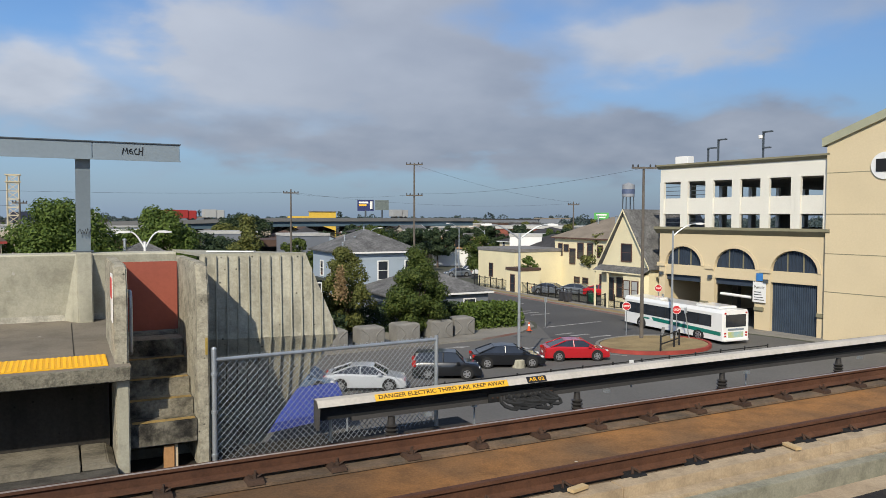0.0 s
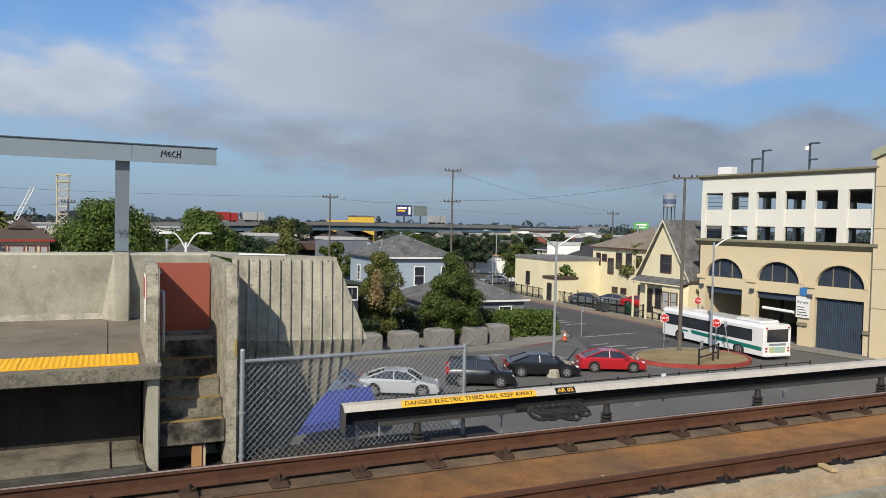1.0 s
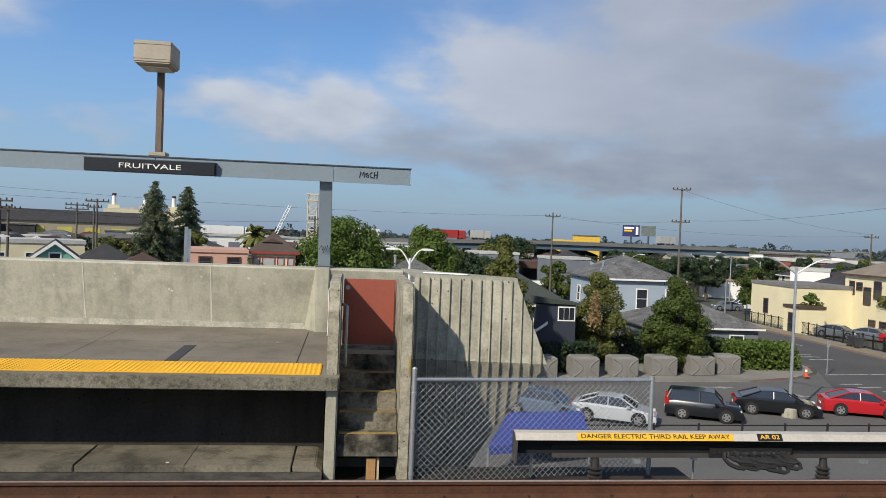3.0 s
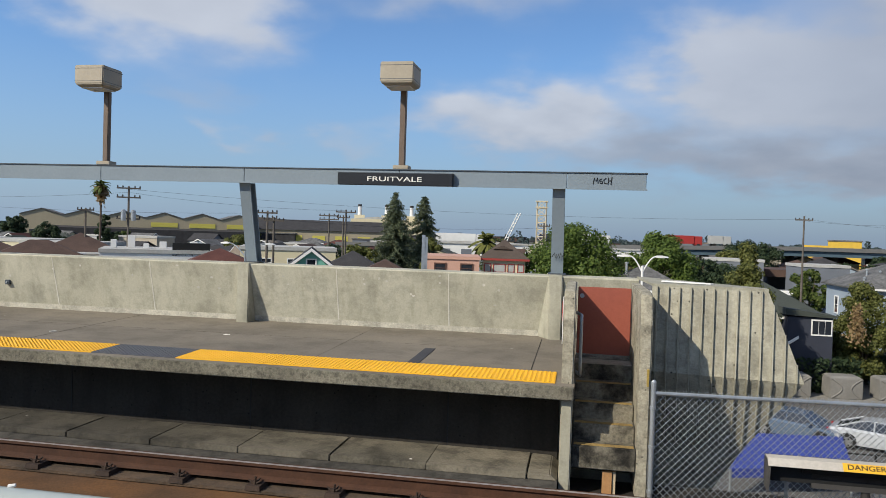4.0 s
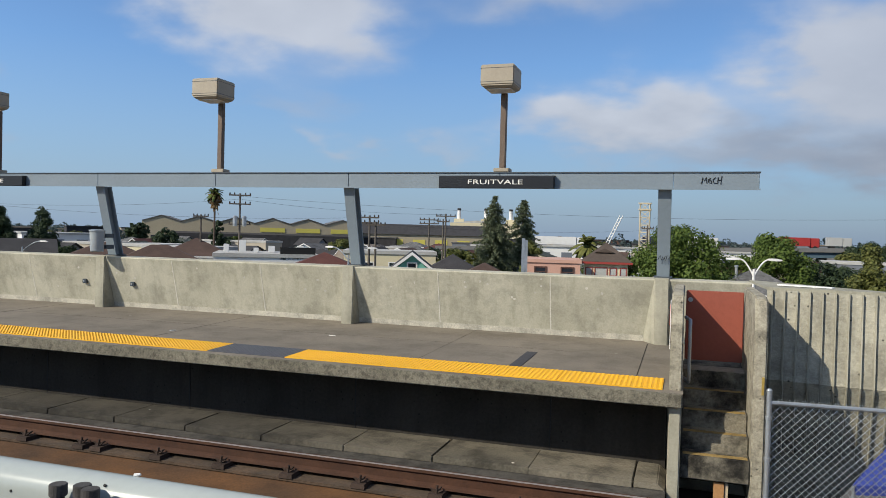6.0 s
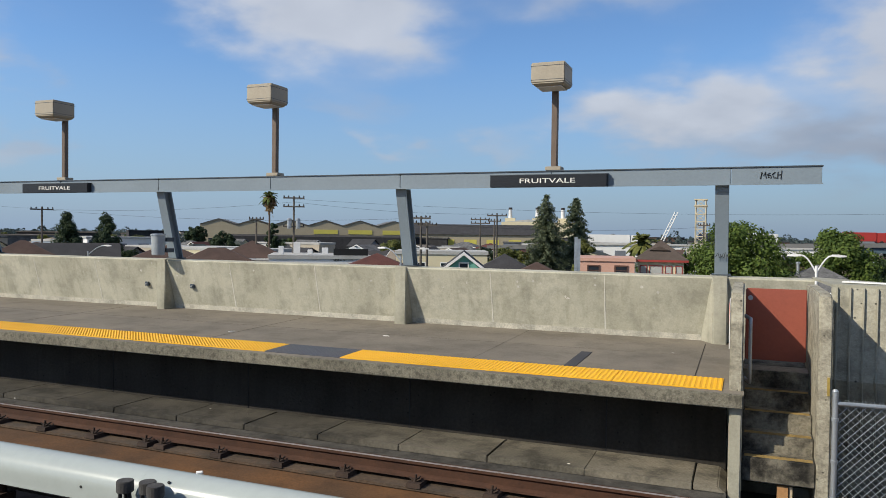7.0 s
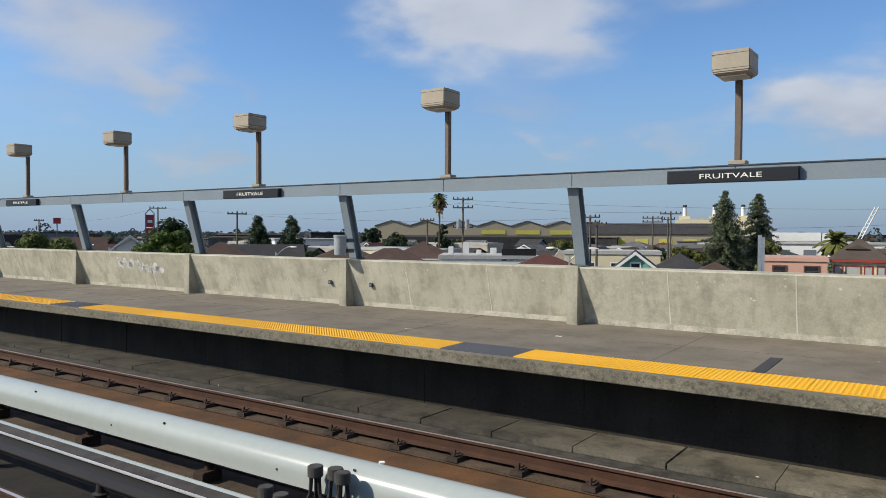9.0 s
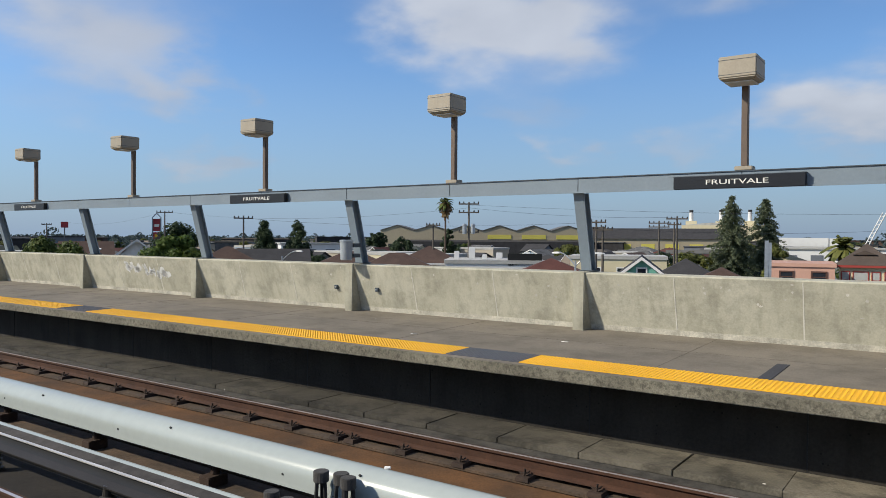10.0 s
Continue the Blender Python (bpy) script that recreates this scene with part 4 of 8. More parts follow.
for z in (-0.22, -0.62, -1.08):
    part("band", Mesh().rod((FX0, FY0, z), (FX0, FY0, z + 0.03), 0.034, n=12), GALV, fen)
wm = Mesh()
step, W, H = 0.073, FX1 - FX0, FT - FB
fy = lambda x: FY0 + (FY1 - FY0) * (x - FX0) / W + 0.03
tilt = lambda u, k: k * (0.035 - 0.07 * u / W)
n = int((W + H) / step)
for i in range(n + 1):
    o = i * step
    for sgn in (1, -1):
        # a wire climbs at 45 degrees across the panel
        a0, b0 = o - H, o
        p = (a0, 0.0) if sgn == 1 else (a0 + H, 0.0)
        q = (b0, H) if sgn == 1 else (a0, H)
        (x1, z1), (x2, z2) = p, q
        lo, hi = 0.0, W
        t0, t1 = 0.0, 1.0
        dx = x2 - x1
        ta, tb = (lo - x1) / dx, (hi - x1) / dx
        t0, t1 = max(t0, min(ta, tb)), min(t1, max(ta, tb))
        if t1 - t0 > 0.02:
            s, e = x1 + dx * t0, x1 + dx * t1
            wm.rod((FX0 + s, fy(FX0 + s) + 0.003 * sgn, FB + H * t0 + tilt(s, t0)), (FX0 + e, fy(FX0 + e) + 0.003 * sgn, FB + H * t1 + tilt(e, t1)), 0.0036, n=4)
            if t1 > 0.999:
                wm.rod((FX0 + e, fy(FX0 + e), FT + tilt(e, 1)), (FX0 + e + 0.02 * sgn, fy(FX0 + e), FT + 0.035 + tilt(e, 1)), 0.004, n=4)
part("mesh", wm, GALV, fen, "woven wire mesh")

# white rounded third-rail cover between the tracks
tube = thing("rail_cover", "long white rounded third-rail cover with small bolts", "third rail cover")
arc = [(5.215 + 0.205 * math.cos(t), -0.835 + 0.20 * math.sin(t)) for t in [radians(a) for a in range(-8, 189, 14)]]
arc = [(5.42, -0.93)] + arc + [(5.005, -0.945)]
inner = [(5.215 + (y - 5.215) * 0.93, -0.835 + (z + 0.835) * 0.93) for y, z in reversed(arc)]
ends = [-1.15] + [-1.15 - 3.6 * (i + 1) for i in range(20)]
for a, b in zip(ends, ends[1:]):
    part("shell", Mesh().prism(arc + inner, "x", b + 0.0006, a - 0.0006), TUBE, tube, smooth=True)
for i in range(26):
    x = -1.6 - 0.95 * i
    y, z, dz = ((5.08, -0.685, 0.01), (5.02, -0.83, 0.0), (5.40, -0.76, 0.01))[i % 3]
    part("bolt", Mesh().rod((x, y, z), (x, y - 0.014, z + dz), 0.013, n=8), RUBBER, tube)
part("lip", Mesh().box(XL, -1.15, 5.415, 5.435, -0.95, -0.83), COVER_BLACK, tube)
for i in range(24):
    x = -1.9 - 2.36 * i
    f = thing("cover_support", "rusty support block of the third-rail cover", "support", "cover supports", pose(x, 5.06, -1.215))
    part("foot", Mesh().box(-0.09, 0.09, -0.05, 0.2, 0, 0.12), CLIP, f, bevel=0.01)
    part("stem", Mesh().rod((0, 0.1, 0.12), (0, 0.1, 0.32), 0.05, n=10), CLIP, f)
# second covered rail, beside the near track
tr2 = thing("third_rail", "third rail of the near track with grey cover and bright edge", "third rail")
part("cover", Mesh().prism([(4.38, -0.855), (4.355, -0.83), (4.32, -0.822), (4.29, -0.832), (4.29, -0.845), (4.37, -0.87)], "x", XL, -1.0), TUBE, tr2, "white cover edge")
part("board", Mesh().prism([(4.289, -0.833), (4.185, -0.862), (4.185, -0.877), (4.289, -0.85)], "x", XL, -1.0), mat("grey_board", (0.062, 0.055, 0.05), 0.85, var=0.4, coarse=2.5, grime=0.3), tr2)
part("bright_edge", Mesh().prism([(4.18, -0.866), (4.158, -0.874), (4.158, -0.886), (4.18, -0.880)], "x", XL, -1.0), mat("bright_edge", (0.72, 0.69, 0.64), 0.3, metal=0.4), tr2)
part("conductor", Mesh().prism([(4.22, -0.90), (4.02, -0.95), (4.02, -1.02), (4.22, -1.02)], "x", XL, -1.0), COVER_BLACK, tr2)
part("flange", Mesh().prism([(4.06, -0.925), (3.98, -0.96), (3.98, -0.975), (4.06, -0.94)], "x", XL, -1.0), mat("dull_rail", (0.026, 0.022, 0.019), 0.6, metal=0.3), tr2)
for i in range(16):
    o = new("insulator", insm)
    o.location = (-9.15 + 2.36 * (3 - i), 4.02 - 8.10, 0)
    o.parent = tr2
# cable terminals with round caps by the white cover
cm_ = thing("cable_terminals", "cluster of dark capped cable terminals with bent cables", "cable terminals")
for (x, y, z) in ((-4.77, 4.90, -0.65), (-4.53, 4.91, -0.63), (-4.40, 4.86, -0.63), (-5.12, 4.62, -0.83), (-4.90, 4.60, -0.85), (-4.68, 4.58, -0.86)):
    part("cap", Mesh().rod((x, y, z - 0.10), (x, y, z), 0.072, n=18), CAPGREY, cm_, bevel=0.006)
    for k in range(3):
        a = 2.1 * k + x * 7
        part("cable", Mesh().path([(x + 0.04 * math.cos(a), y + 0.04 * math.sin(a), z - 0.1), (x + 0.05 * math.cos(a), y + 0.05 * math.sin(a), z - 0.25), (x + 0.12 * math.cos(a), y + 0.10 * math.sin(a), z - 0.36), (x + 0.3 * math.cos(a), y - 0.02 + 0.12 * math.sin(a), -1.225)], 0.018, 6), RUBBER, cm_)
for i, (x, y, a) in enumerate(((3.84, 5.52, 12), (6.80, 5.49, 78))):
    tb = thing("timber_offcut", "short raw timber offcut lying on the kerb beam", "timber", at=pose(x, y, -1.139, 0, 0, a))
    part("block", Mesh().box(-0.11, 0.11, -0.04, 0.04, 0, 0.035), mat("raw_pine", (0.55, 0.40, 0.21), 0.8, var=0.15), tb, bevel=0.004)
dbr = thing("bird_dropping", "white dropping splash on the rail cover", "stain", at=pose(-4.32, 5.27, -0.640))
part("blob", Mesh().rod((0, 0, 0), (0.05, 0.02, 0.012), 0.02, 0.012), WHITE_PAINT, dbr)
# ==== town ====
rt = random.Random(11)
structure("ground", Mesh().add([(-3000, -400, G_Z - 0.02), (3000, -400, G_Z - 0.02), (3000, 3500, G_Z - 0.02), (-3000, 3500, G_Z - 0.02)], [(0, 1, 2, 3)]), GROUND, "flat town ground running to the horizon")
structure("road", Mesh().prism([(-30, 12.5), (52, 12.5), (52, 36), (48.8, 52), (48.6, 140), (38.8, 140), (38.6, 57), (36.5, 54), (29, 50.6), (-30, 47.5)], "z", G_Z - 0.3, G_Z), ASPHALT, "grey asphalt street and parking area")
structure("cross_street", Mesh().box(-200, 150, 104, 114, G_Z - 0.3, G_Z + 0.004), ASPHALT2, "dark asphalt cross street", 0.0, "road")
structure("junction_asphalt", Mesh().prism([(33, 42), (48.5, 47), (48.4, 100), (39, 100), (38.8, 58), (34, 48)], "z", G_Z, G_Z + 0.006), ASPHALT2, "darker asphalt of the side street", 0.0, "road")


def pavement(name, poly, label, h=0.14, kerb=None):
    p = structure(name, Mesh().prism(poly, "z", G_Z - 0.2, G_Z + h), SIDEWALK, label, 0.0, "pavement")
    for i, (a, b) in enumerate(zip(poly, poly[1:])):
        if kerb and i in kerb:
            d = (Vector(b) - Vector(a)).normalized()
            nn = Vector((d.y, -d.x)) * 0.09
            part("kerb_stone", Mesh().prism([a, b, (b[0] + nn.x, b[1] + nn.y), (a[0] + nn.x, a[1] + nn.y)], "z", G_Z - 0.1, G_Z + h + 0.004), kerb[i], p)
    return p


pavement("pavement_corner", [(-30, 47.6), (29, 50.7), (33.5, 52.2), (36.3, 54.3), (37.6, 57), (38.5, 104), (35.8, 104), (35.4, 58), (-30, 53)], "pale concrete pavement round the street corner", kerb={0: SIDEWALK, 1: KERB_FADED, 2: SIDEWALK, 3: SIDEWALK, 4: SIDEWALK})
pavement("pavement_east", [(48.7, 104), (48.9, 56), (49.4, 51), (53, 36), (55, 36), (52.2, 55), (51.4, 56), (51.2, 104)], "concrete pavement in front of the yellow houses", kerb={0: KERB_FADED, 1: SIDEWALK, 2: SIDEWALK})
structure("verge", Mesh().box(49.3, 50.2, 57, 92, G_Z + 0.1, G_Z + 0.16), DRYGRASS, "strip of dry verge along the kerb", 0.0, "verge")
# traffic island with a red kerb
isl = [(39.6 + 4.4 * math.cos(t) * (1.15 if math.cos(t) < 0 else 1), 42.6 + 3.6 * math.sin(t)) for t in [2 * math.pi * i / 28 for i in range(28)]]
island = structure("traffic_island", Mesh().prism([(39.6 + (x - 39.6) * 0.93, 42.6 + (y - 42.6) * 0.93) for x, y in isl], "z", G_Z - 0.1, G_Z + 0.22), DRYGRASS, "traffic island of dry soil", 0.0, "island")
for i in range(28):
    a, b = isl[i], isl[(i + 1) % 28]
    ia, ib = [(39.6 + (x - 39.6) * 0.94, 42.6 + (y - 42.6) * 0.94) for x, y in (a, b)]
    part("kerb_stone", Mesh().prism([a, b, ib, ia], "z", G_Z - 0.1, G_Z + 0.26), KERB_RED if a[1] < 43.5 else SIDEWALK, island)
# painted marks
def mark(poly, label):
    m_ = thing("road_marking", label, "road marking", kind="structure")
    part("paint", Mesh().prism(poly, "z", G_Z + 0.004, G_Z + 0.014), ROADPAINT, m_)
for (x, y, w, d, r) in ((41.5, 63.0, 2.6, 0.35, 0.05), (41.6, 64.4, 2.4, 0.35, 0.05), (42.0, 61.6, 2.4, 0.3, 0.05), (40.8, 54.5, 7.0, 0.22, 0.12), (37.5, 49.3, 2.0, 0.35, 0.1), (38.6, 48.0, 2.2, 0.35, 0.1), (36.8, 50.4, 1.8, 0.3, 0.1), (45.6, 72, 0.15, 4, 0), (45.6, 82, 0.15, 4, 0), (49, 36.4, 6, 0.2, -0.3), (33.6, 42.2, 0.12, 4.4, 0.6)):
    c_, s_ = math.cos(r), math.sin(r)
    mark([(x + c_ * a - s_ * b, y + s_ * a + c_ * b) for a, b in ((-w / 2, -d / 2), (w / 2, -d / 2), (w / 2, d / 2), (-w / 2, d / 2))], "worn white paint on the asphalt")
for (x, y, r) in ((25.6, 48.6, 0.0), (29.8, 46.2, -0.2)):
    c_, s_ = math.cos(r), math.sin(r)
    mark([(x + c_ * a - s_ * b, y + s_ * a + c_ * b) for a, b in ((-1.3, -0.12), (0.2, -0.12), (0.2, -0.45), (1.2, 0), (0.2, 0.45), (0.2, 0.12), (-1.3, 0.12))], "white turning arrow painted on the road")

# ---------- trees ----------
LEAF_A = leafy("leaf_mid", (0.034, 0.062, 0.014), (0.120, 0.150, 0.036))
LEAF_B = leafy("leaf_bright", (0.050, 0.088, 0.018), (0.145, 0.200, 0.042))
LEAF_C = leafy("leaf_dark", (0.020, 0.038, 0.020), (0.065, 0.092, 0.042))
LEAF_D = leafy("leaf_olive", (0.070, 0.084, 0.022), (0.185, 0.190, 0.055))
LEAF_F = leafy("leaf_fir", (0.075, 0.098, 0.055), (0.190, 0.215, 0.125))
LEAF_DRY = leafy("leaf_dry", (0.26, 0.18, 0.09), (0.42, 0.30, 0.16))


def leaf_mesh(name, pts, size, material, seed, flat=0.0, facing=None):
    """Small bent leaves, one island each, round the given points."""
    g = np.random.default_rng(seed)
    n = len(pts)
    a = g.normal(size=(n, 3))
    a /= np.linalg.norm(a, axis=1)[:, None]
    if facing is not None:
        # leaves lie roughly across the direction they face
        q = facing + a * 0.55
        q /= np.linalg.norm(q, axis=1)[:, None]
        a = np.cross(q, g.normal(size=(n, 3)))
        a /= np.linalg.norm(a, axis=1)[:, None]
        b = np.cross(q, a)
    else:
        b = g.normal(size=(n, 3))
        b[:, 2] *= 1 - flat
    b -= a * (a * b).sum(1)[:, None]
    b /= np.linalg.norm(b, axis=1)[:, None]
    k = size * g.uniform(0.6, 1.3, n)[:, None]
    v = np.concatenate([pts - a * k, pts - b * k * 0.6, pts + a * k, pts + b * k * 0.6], 1).reshape(-1, 3)
    me = bpy.data.meshes.new(name)
    me.vertices.add(4 * n)
    me.vertices.foreach_set("co", v.ravel())
    me.loops.add(4 * n)
    me.loops.foreach_set("vertex_index", np.arange(4 * n))
    me.polygons.add(n)
    me.polygons.foreach_set("loop_start", np.arange(0, 4 * n, 4))
    me.materials.append(material)
    me.update(calc_edges=True)
    return me


def crown_points(n, w, h, seed, clumps=26, shape="round"):
    """Leaves on the shells of many clumps that fill an uneven crown w wide and h high, which starts at height 0: points, clump centres, facings."""
    g = np.random.default_rng(seed)
    c, r = [], []
    while len(c) < clumps:
        p = g.uniform(-1, 1, 3)
        z = (p[2] + 1) / 2
        lim = {"round": math.sqrt(max(0.03, 1 - (2 * z - 0.9) ** 2 / 1.25)), "column": 0.95 * min(1, (1 - z) * 2.6 + 0.1) * (0.75 + 0.25 * min(1, z * 4)),
               "oval": min(1.0, (1 - z) * 1.35 + 0.10) * (0.62 + 0.38 * min(1, z * 3.2))}[shape]
        d = math.sqrt(g.uniform(0.03, 0.78)) * lim
        a = g.uniform(0, 2 * math.pi)
        if g.random() < 0.25 + 0.75 * lim:
            c.append((d * math.cos(a) * w / 2, d * math.sin(a) * w / 2, 0.05 * h + z * h * 0.91))
            r.append(w * g.uniform(0.085, 0.155) * (0.75 + 0.25 * lim))
    c, r = np.array(c), np.array(r)
    wt_ = r ** 2 / (r ** 2).sum()
    i = g.choice(clumps, n, p=wt_)
    d = g.normal(size=(n, 3))
    d /= np.linalg.norm(d, axis=1)[:, None]
    p = c[i] + d * (r[i] * (0.70 + 0.45 * g.random(n) ** 1.5))[:, None] * np.array([1, 1, 0.85])
    return p, c, d + np.array([0, 0, 0.25])


def tree(x, y, top, w, crown_h, seed, material=LEAF_A, n=4200, leaf=0.2, shape="round", label="leafy green street tree", clumps=60, group="", base=None):
    base = G_Z if base is None else base
    H = top - base
    t = thing("tree", label, "tree", group, pose(x, y, base))
    ch = min(crown_h, H * 0.93)
    z0 = H - ch
    p, c, d = crown_points(n, w, ch * 0.96, seed, clumps, shape)
    p[:, 2] += z0
    tm = Mesh().rod((0, 0, -0.05), (0.05, 0.03, z0 + ch * 0.3), 0.05 * w ** 0.6 + 0.06, 0.10, 9)
    g = random.Random(seed)
    for q in range(9):
        e = c[g.randrange(len(c))]
        zs = z0 + ch * g.uniform(0.0, 0.3)
        tm.rod((0.02, 0.02, min(zs, e[2] + z0)), (e[0], e[1], e[2] + z0), 0.07, 0.02, 5)
    part("trunk", tm, BARK, t)
    part("crown", leaf_mesh("crown", p, leaf, material, seed, 0.0, d), None, t)
    t.children[1]["kind"] = "stuff"
    return t


def fir(x, y, top, w, seed, label, bare=1.0):
    H = top - G_Z
    t = thing("conifer", label, "tree", "", pose(x, y, G_Z))
    part("trunk", Mesh().rod((0, 0, -0.05), (0, 0, H * 0.97), 0.32, 0.04, 9), BARK, t)
    g = np.random.default_rng(seed)
    pts = []
    z = bare
    while z < H:
        f = (1 - (z - bare) / (H - bare)) ** 0.8
        for b in range(12):
            if g.random() < 0.12:
                continue
            a = g.uniform(0, 2 * math.pi)
            L = w / 2 * (f * g.uniform(0.5, 1.22) + 0.05)
            for u in np.linspace(0.12, 1, max(4, int(L * 9))):
                for q in range(6):
                    pts.append((math.cos(a) * L * u + g.normal() * 0.12, math.sin(a) * L * u + g.normal() * 0.12, z - 0.28 * L * u * u + g.normal() * 0.11))
        z += 0.42
    part("crown", leaf_mesh("crown", np.array(pts), 0.125, LEAF_F, seed, 0.5), None, t)
    t.children[1]["kind"] = "stuff"


def palm(x, y, top, r, seed, label, skirt=False):
    H = top - G_Z - r * 0.5
    t = thing("palm", label, "palm tree", "", pose(x, y, G_Z))
    part("trunk", Mesh().turned((0, 0), [((0.17 if skirt else 0.28) - (0.05 if skirt else 0.1) * i / 12, H * i / 12) for i in range(13)], 9), BARK, t)
    g = random.Random(seed)
    for i in range(34):
        a = i * 2.4
        el = g.uniform(-0.5, 1.3)
        m_ = Mesh()
        L = r * g.uniform(0.85, 1.1)
        prev = None
        for k in range(6):
            u = k / 5
            rad, zz = L * u * math.cos(el) * 0.95, L * u * math.sin(el) - 0.5 * L * u * u
            wd = 0.16 * r * math.sin(0.35 + u * 2.5)
            c_ = Vector((math.cos(a) * rad, math.sin(a) * rad, H + zz))
            sd = Vector((-math.sin(a), math.cos(a), 0)) * wd
            q = [c_ - sd, c_ + Vector((0, 0, 0.06 * r)), c_ + sd, c_ - Vector((0, 0, 0.01))]
            if prev:
                m_.rings([prev, q], False)
            prev = q
        part("frond", m_, LEAF_D if not skirt else LEAF_A, t)
    if skirt:
        p = np.random.default_rng(seed).normal(size=(900, 3)) * [0.26, 0.26, 0.55] + [0, 0, H - 0.9]
        part("dead_fronds", leaf_mesh("dead_fronds", p, 0.25, LEAF_DRY, seed), None, t, "hanging dry fronds")


tree(19.5, 56.0, -0.45, 5.2, 7.2, 1, LEAF_D, 26000, 0.10, shape="oval", label="street tree with a patch of dry brown vine", clumps=90)
dv = thing("dry_vine", "hanging patch of dry brown vine on a tree", "vine", at=pose(18.3, 53.55, -4.9))
g_ = np.random.default_rng(77)
p_ = np.stack([g_.normal(size=800) * 0.22 * np.linspace(0.6, 1.4, 800), g_.normal(size=800) * 0.12, np.linspace(2.4, 0.1, 800) + g_.normal(size=800) * 0.2], 1)
part("tangle", leaf_mesh("tangle", p_, 0.10, LEAF_DRY, 77), None, dv)["kind"] = "stuff"
tree(25.1, 54.3, -0.35, 5.8, 7.5, 2, LEAF_A, 30000, 0.10, shape="oval", label="dense dark green street tree by the blue house", clumps=100)
tree(-0.5, 60, 2.9, 8.6, 8.6, 3, LEAF_B, 40000, 0.12, label="broad bright green tree behind the parapet", clumps=110)
tree(6.5, 65, 2.4, 7.0, 8.0, 4, LEAF_B, 30000, 0.12, label="broad bright green tree", clumps=90)
tree(10.3, 49, 1.9, 4.4, 9.0, 5, LEAF_D, 24000, 0.10, label="tall slim green tree beside the end wall", clumps=90, shape="oval")
tree(-6.5, 66, 0.9, 5, 6, 6, LEAF_A, 7000, 0.15, label="green tree behind the cream house", clumps=50)
tree(-13.4, 68.7, 1.95, 3.6, 7, 7, LEAF_D, 12000, 0.12, shape="column", label="dense olive-green tree beside a grey post", clumps=30)
tree(-62.2, 31.9, 1.55, 6.6, 5.5, 8, LEAF_A, 12000, 0.15, label="row of bushy green trees beyond the parapet", clumps=30)
tree(-66.5, 33.5, 1.0, 5.5, 5, 18, LEAF_A, 9000, 0.15, label="bushy mid-green station tree")
tree(-49.2, 34.3, 1.75, 5.2, 5.5, 9, LEAF_B, 13000, 0.14, label="bushy green tree by the station", clumps=30)
tree(-46, 33.5, 0.7, 3.6, 4.5, 19, LEAF_A, 7000, 0.14, label="small bushy green tree")
tree(-130.6, 92.3, 4.1, 10, 8, 10, LEAF_C, 9000, 0.26, label="dark round-headed town tree")
tree(-90.2, 79.1, 4.4, 6.0, 11, 12, LEAF_C, 20000, 0.15, shape="oval", label="tall dark columnar tree", clumps=150)
tree(-86.8, 82.8, 4.6, 5.6, 11, 13, LEAF_C, 20000, 0.15, shape="oval", label="tall dark columnar tree", clumps=150)
tree(-93.0, 117.6, 2.0, 6, 8, 14, LEAF_C, 7000, 0.2, label="dark green tree among roofs")
tree(-91.3, 131.3, 4.2, 4, 11, 15, LEAF_C, 7000, 0.2, shape="column", label="dark columnar tree behind roofs")
tree(-161.9, 190.5, 3.1, 7, 6, 16, LEAF_C, 5000, 0.32, label="dark flat-headed town tree")
tree(40, 96, -1.4, 5, 5, 17, LEAF_A, 7000, 0.14, label="small green street tree")
tree(53.3, 80.5, -3.3, 2.4, 4.2, 27, LEAF_B, 2500, 0.14, label="young green tree by the parked cars")
tree(57, 99, -1.0, 6, 6, 20, LEAF_A, 8000, 0.15, label="green tree behind the flat-roofed house")
tree(46, 118, 0.2, 8, 6.5, 21, LEAF_A, 9000, 0.17, label="green street tree at the junction")
tree(38, 178, 2.2, 13, 9, 22, LEAF_C, 14000, 0.26, label="broad dark tree below the billboard")
tree(20, 118, -1.5, 9, 5, 23, LEAF_C, 9000, 0.2, label="dark green broad tree")
fir(-24.4, 97.0, 6.6, 9.4, 31, "tall dark conifer behind the houses")
fir(-21.6, 101.7, 6.6, 8.6, 32, "tall dark conifer behind the houses", 2.0)
palm(-63.3, 90.0, 7.3, 1.5, 41, "tall slender palm with a shaggy crown", True)
palm(-10.4, 84.4, 1.9, 2.4, 42, "bushy fan palm behind the houses")
# clipped hedge
hp = np.random.default_rng(5).uniform(-1, 1, (5200, 3))
hp[:, 2] = np.abs(hp[:, 2])
hp = hp / np.maximum(1.0, np.linalg.norm(hp * [0.75, 0.75, 0.8], axis=1))[:, None]
hedge = tagged(part("hedge", leaf_mesh("hedge", hp * np.array([3.3, 1.5, 2.3]) + np.array([32.6, 56.2, G_Z]), 0.15, LEAF_B, 6), None), "dense bright green hedge at the street corner", "hedge", "", "stuff")
for i, (x, y, w) in enumerate(((15.5, 53.0, 5.5), (21.5, 57.5, 6), (27.5, 57, 5))):
    q = np.random.default_rng(60 + i).uniform(-1, 1, (2600, 3))
    q[:, 2] = np.abs(q[:, 2])
    tagged(part("shrubs", leaf_mesh("shrubs", q * np.array([w / 2, 0.9, 2.4]) + np.array([x, y, G_Z]), 0.16, LEAF_C, 66 + i), None), "dark shrubs under the street trees", "shrub", "", "stuff")

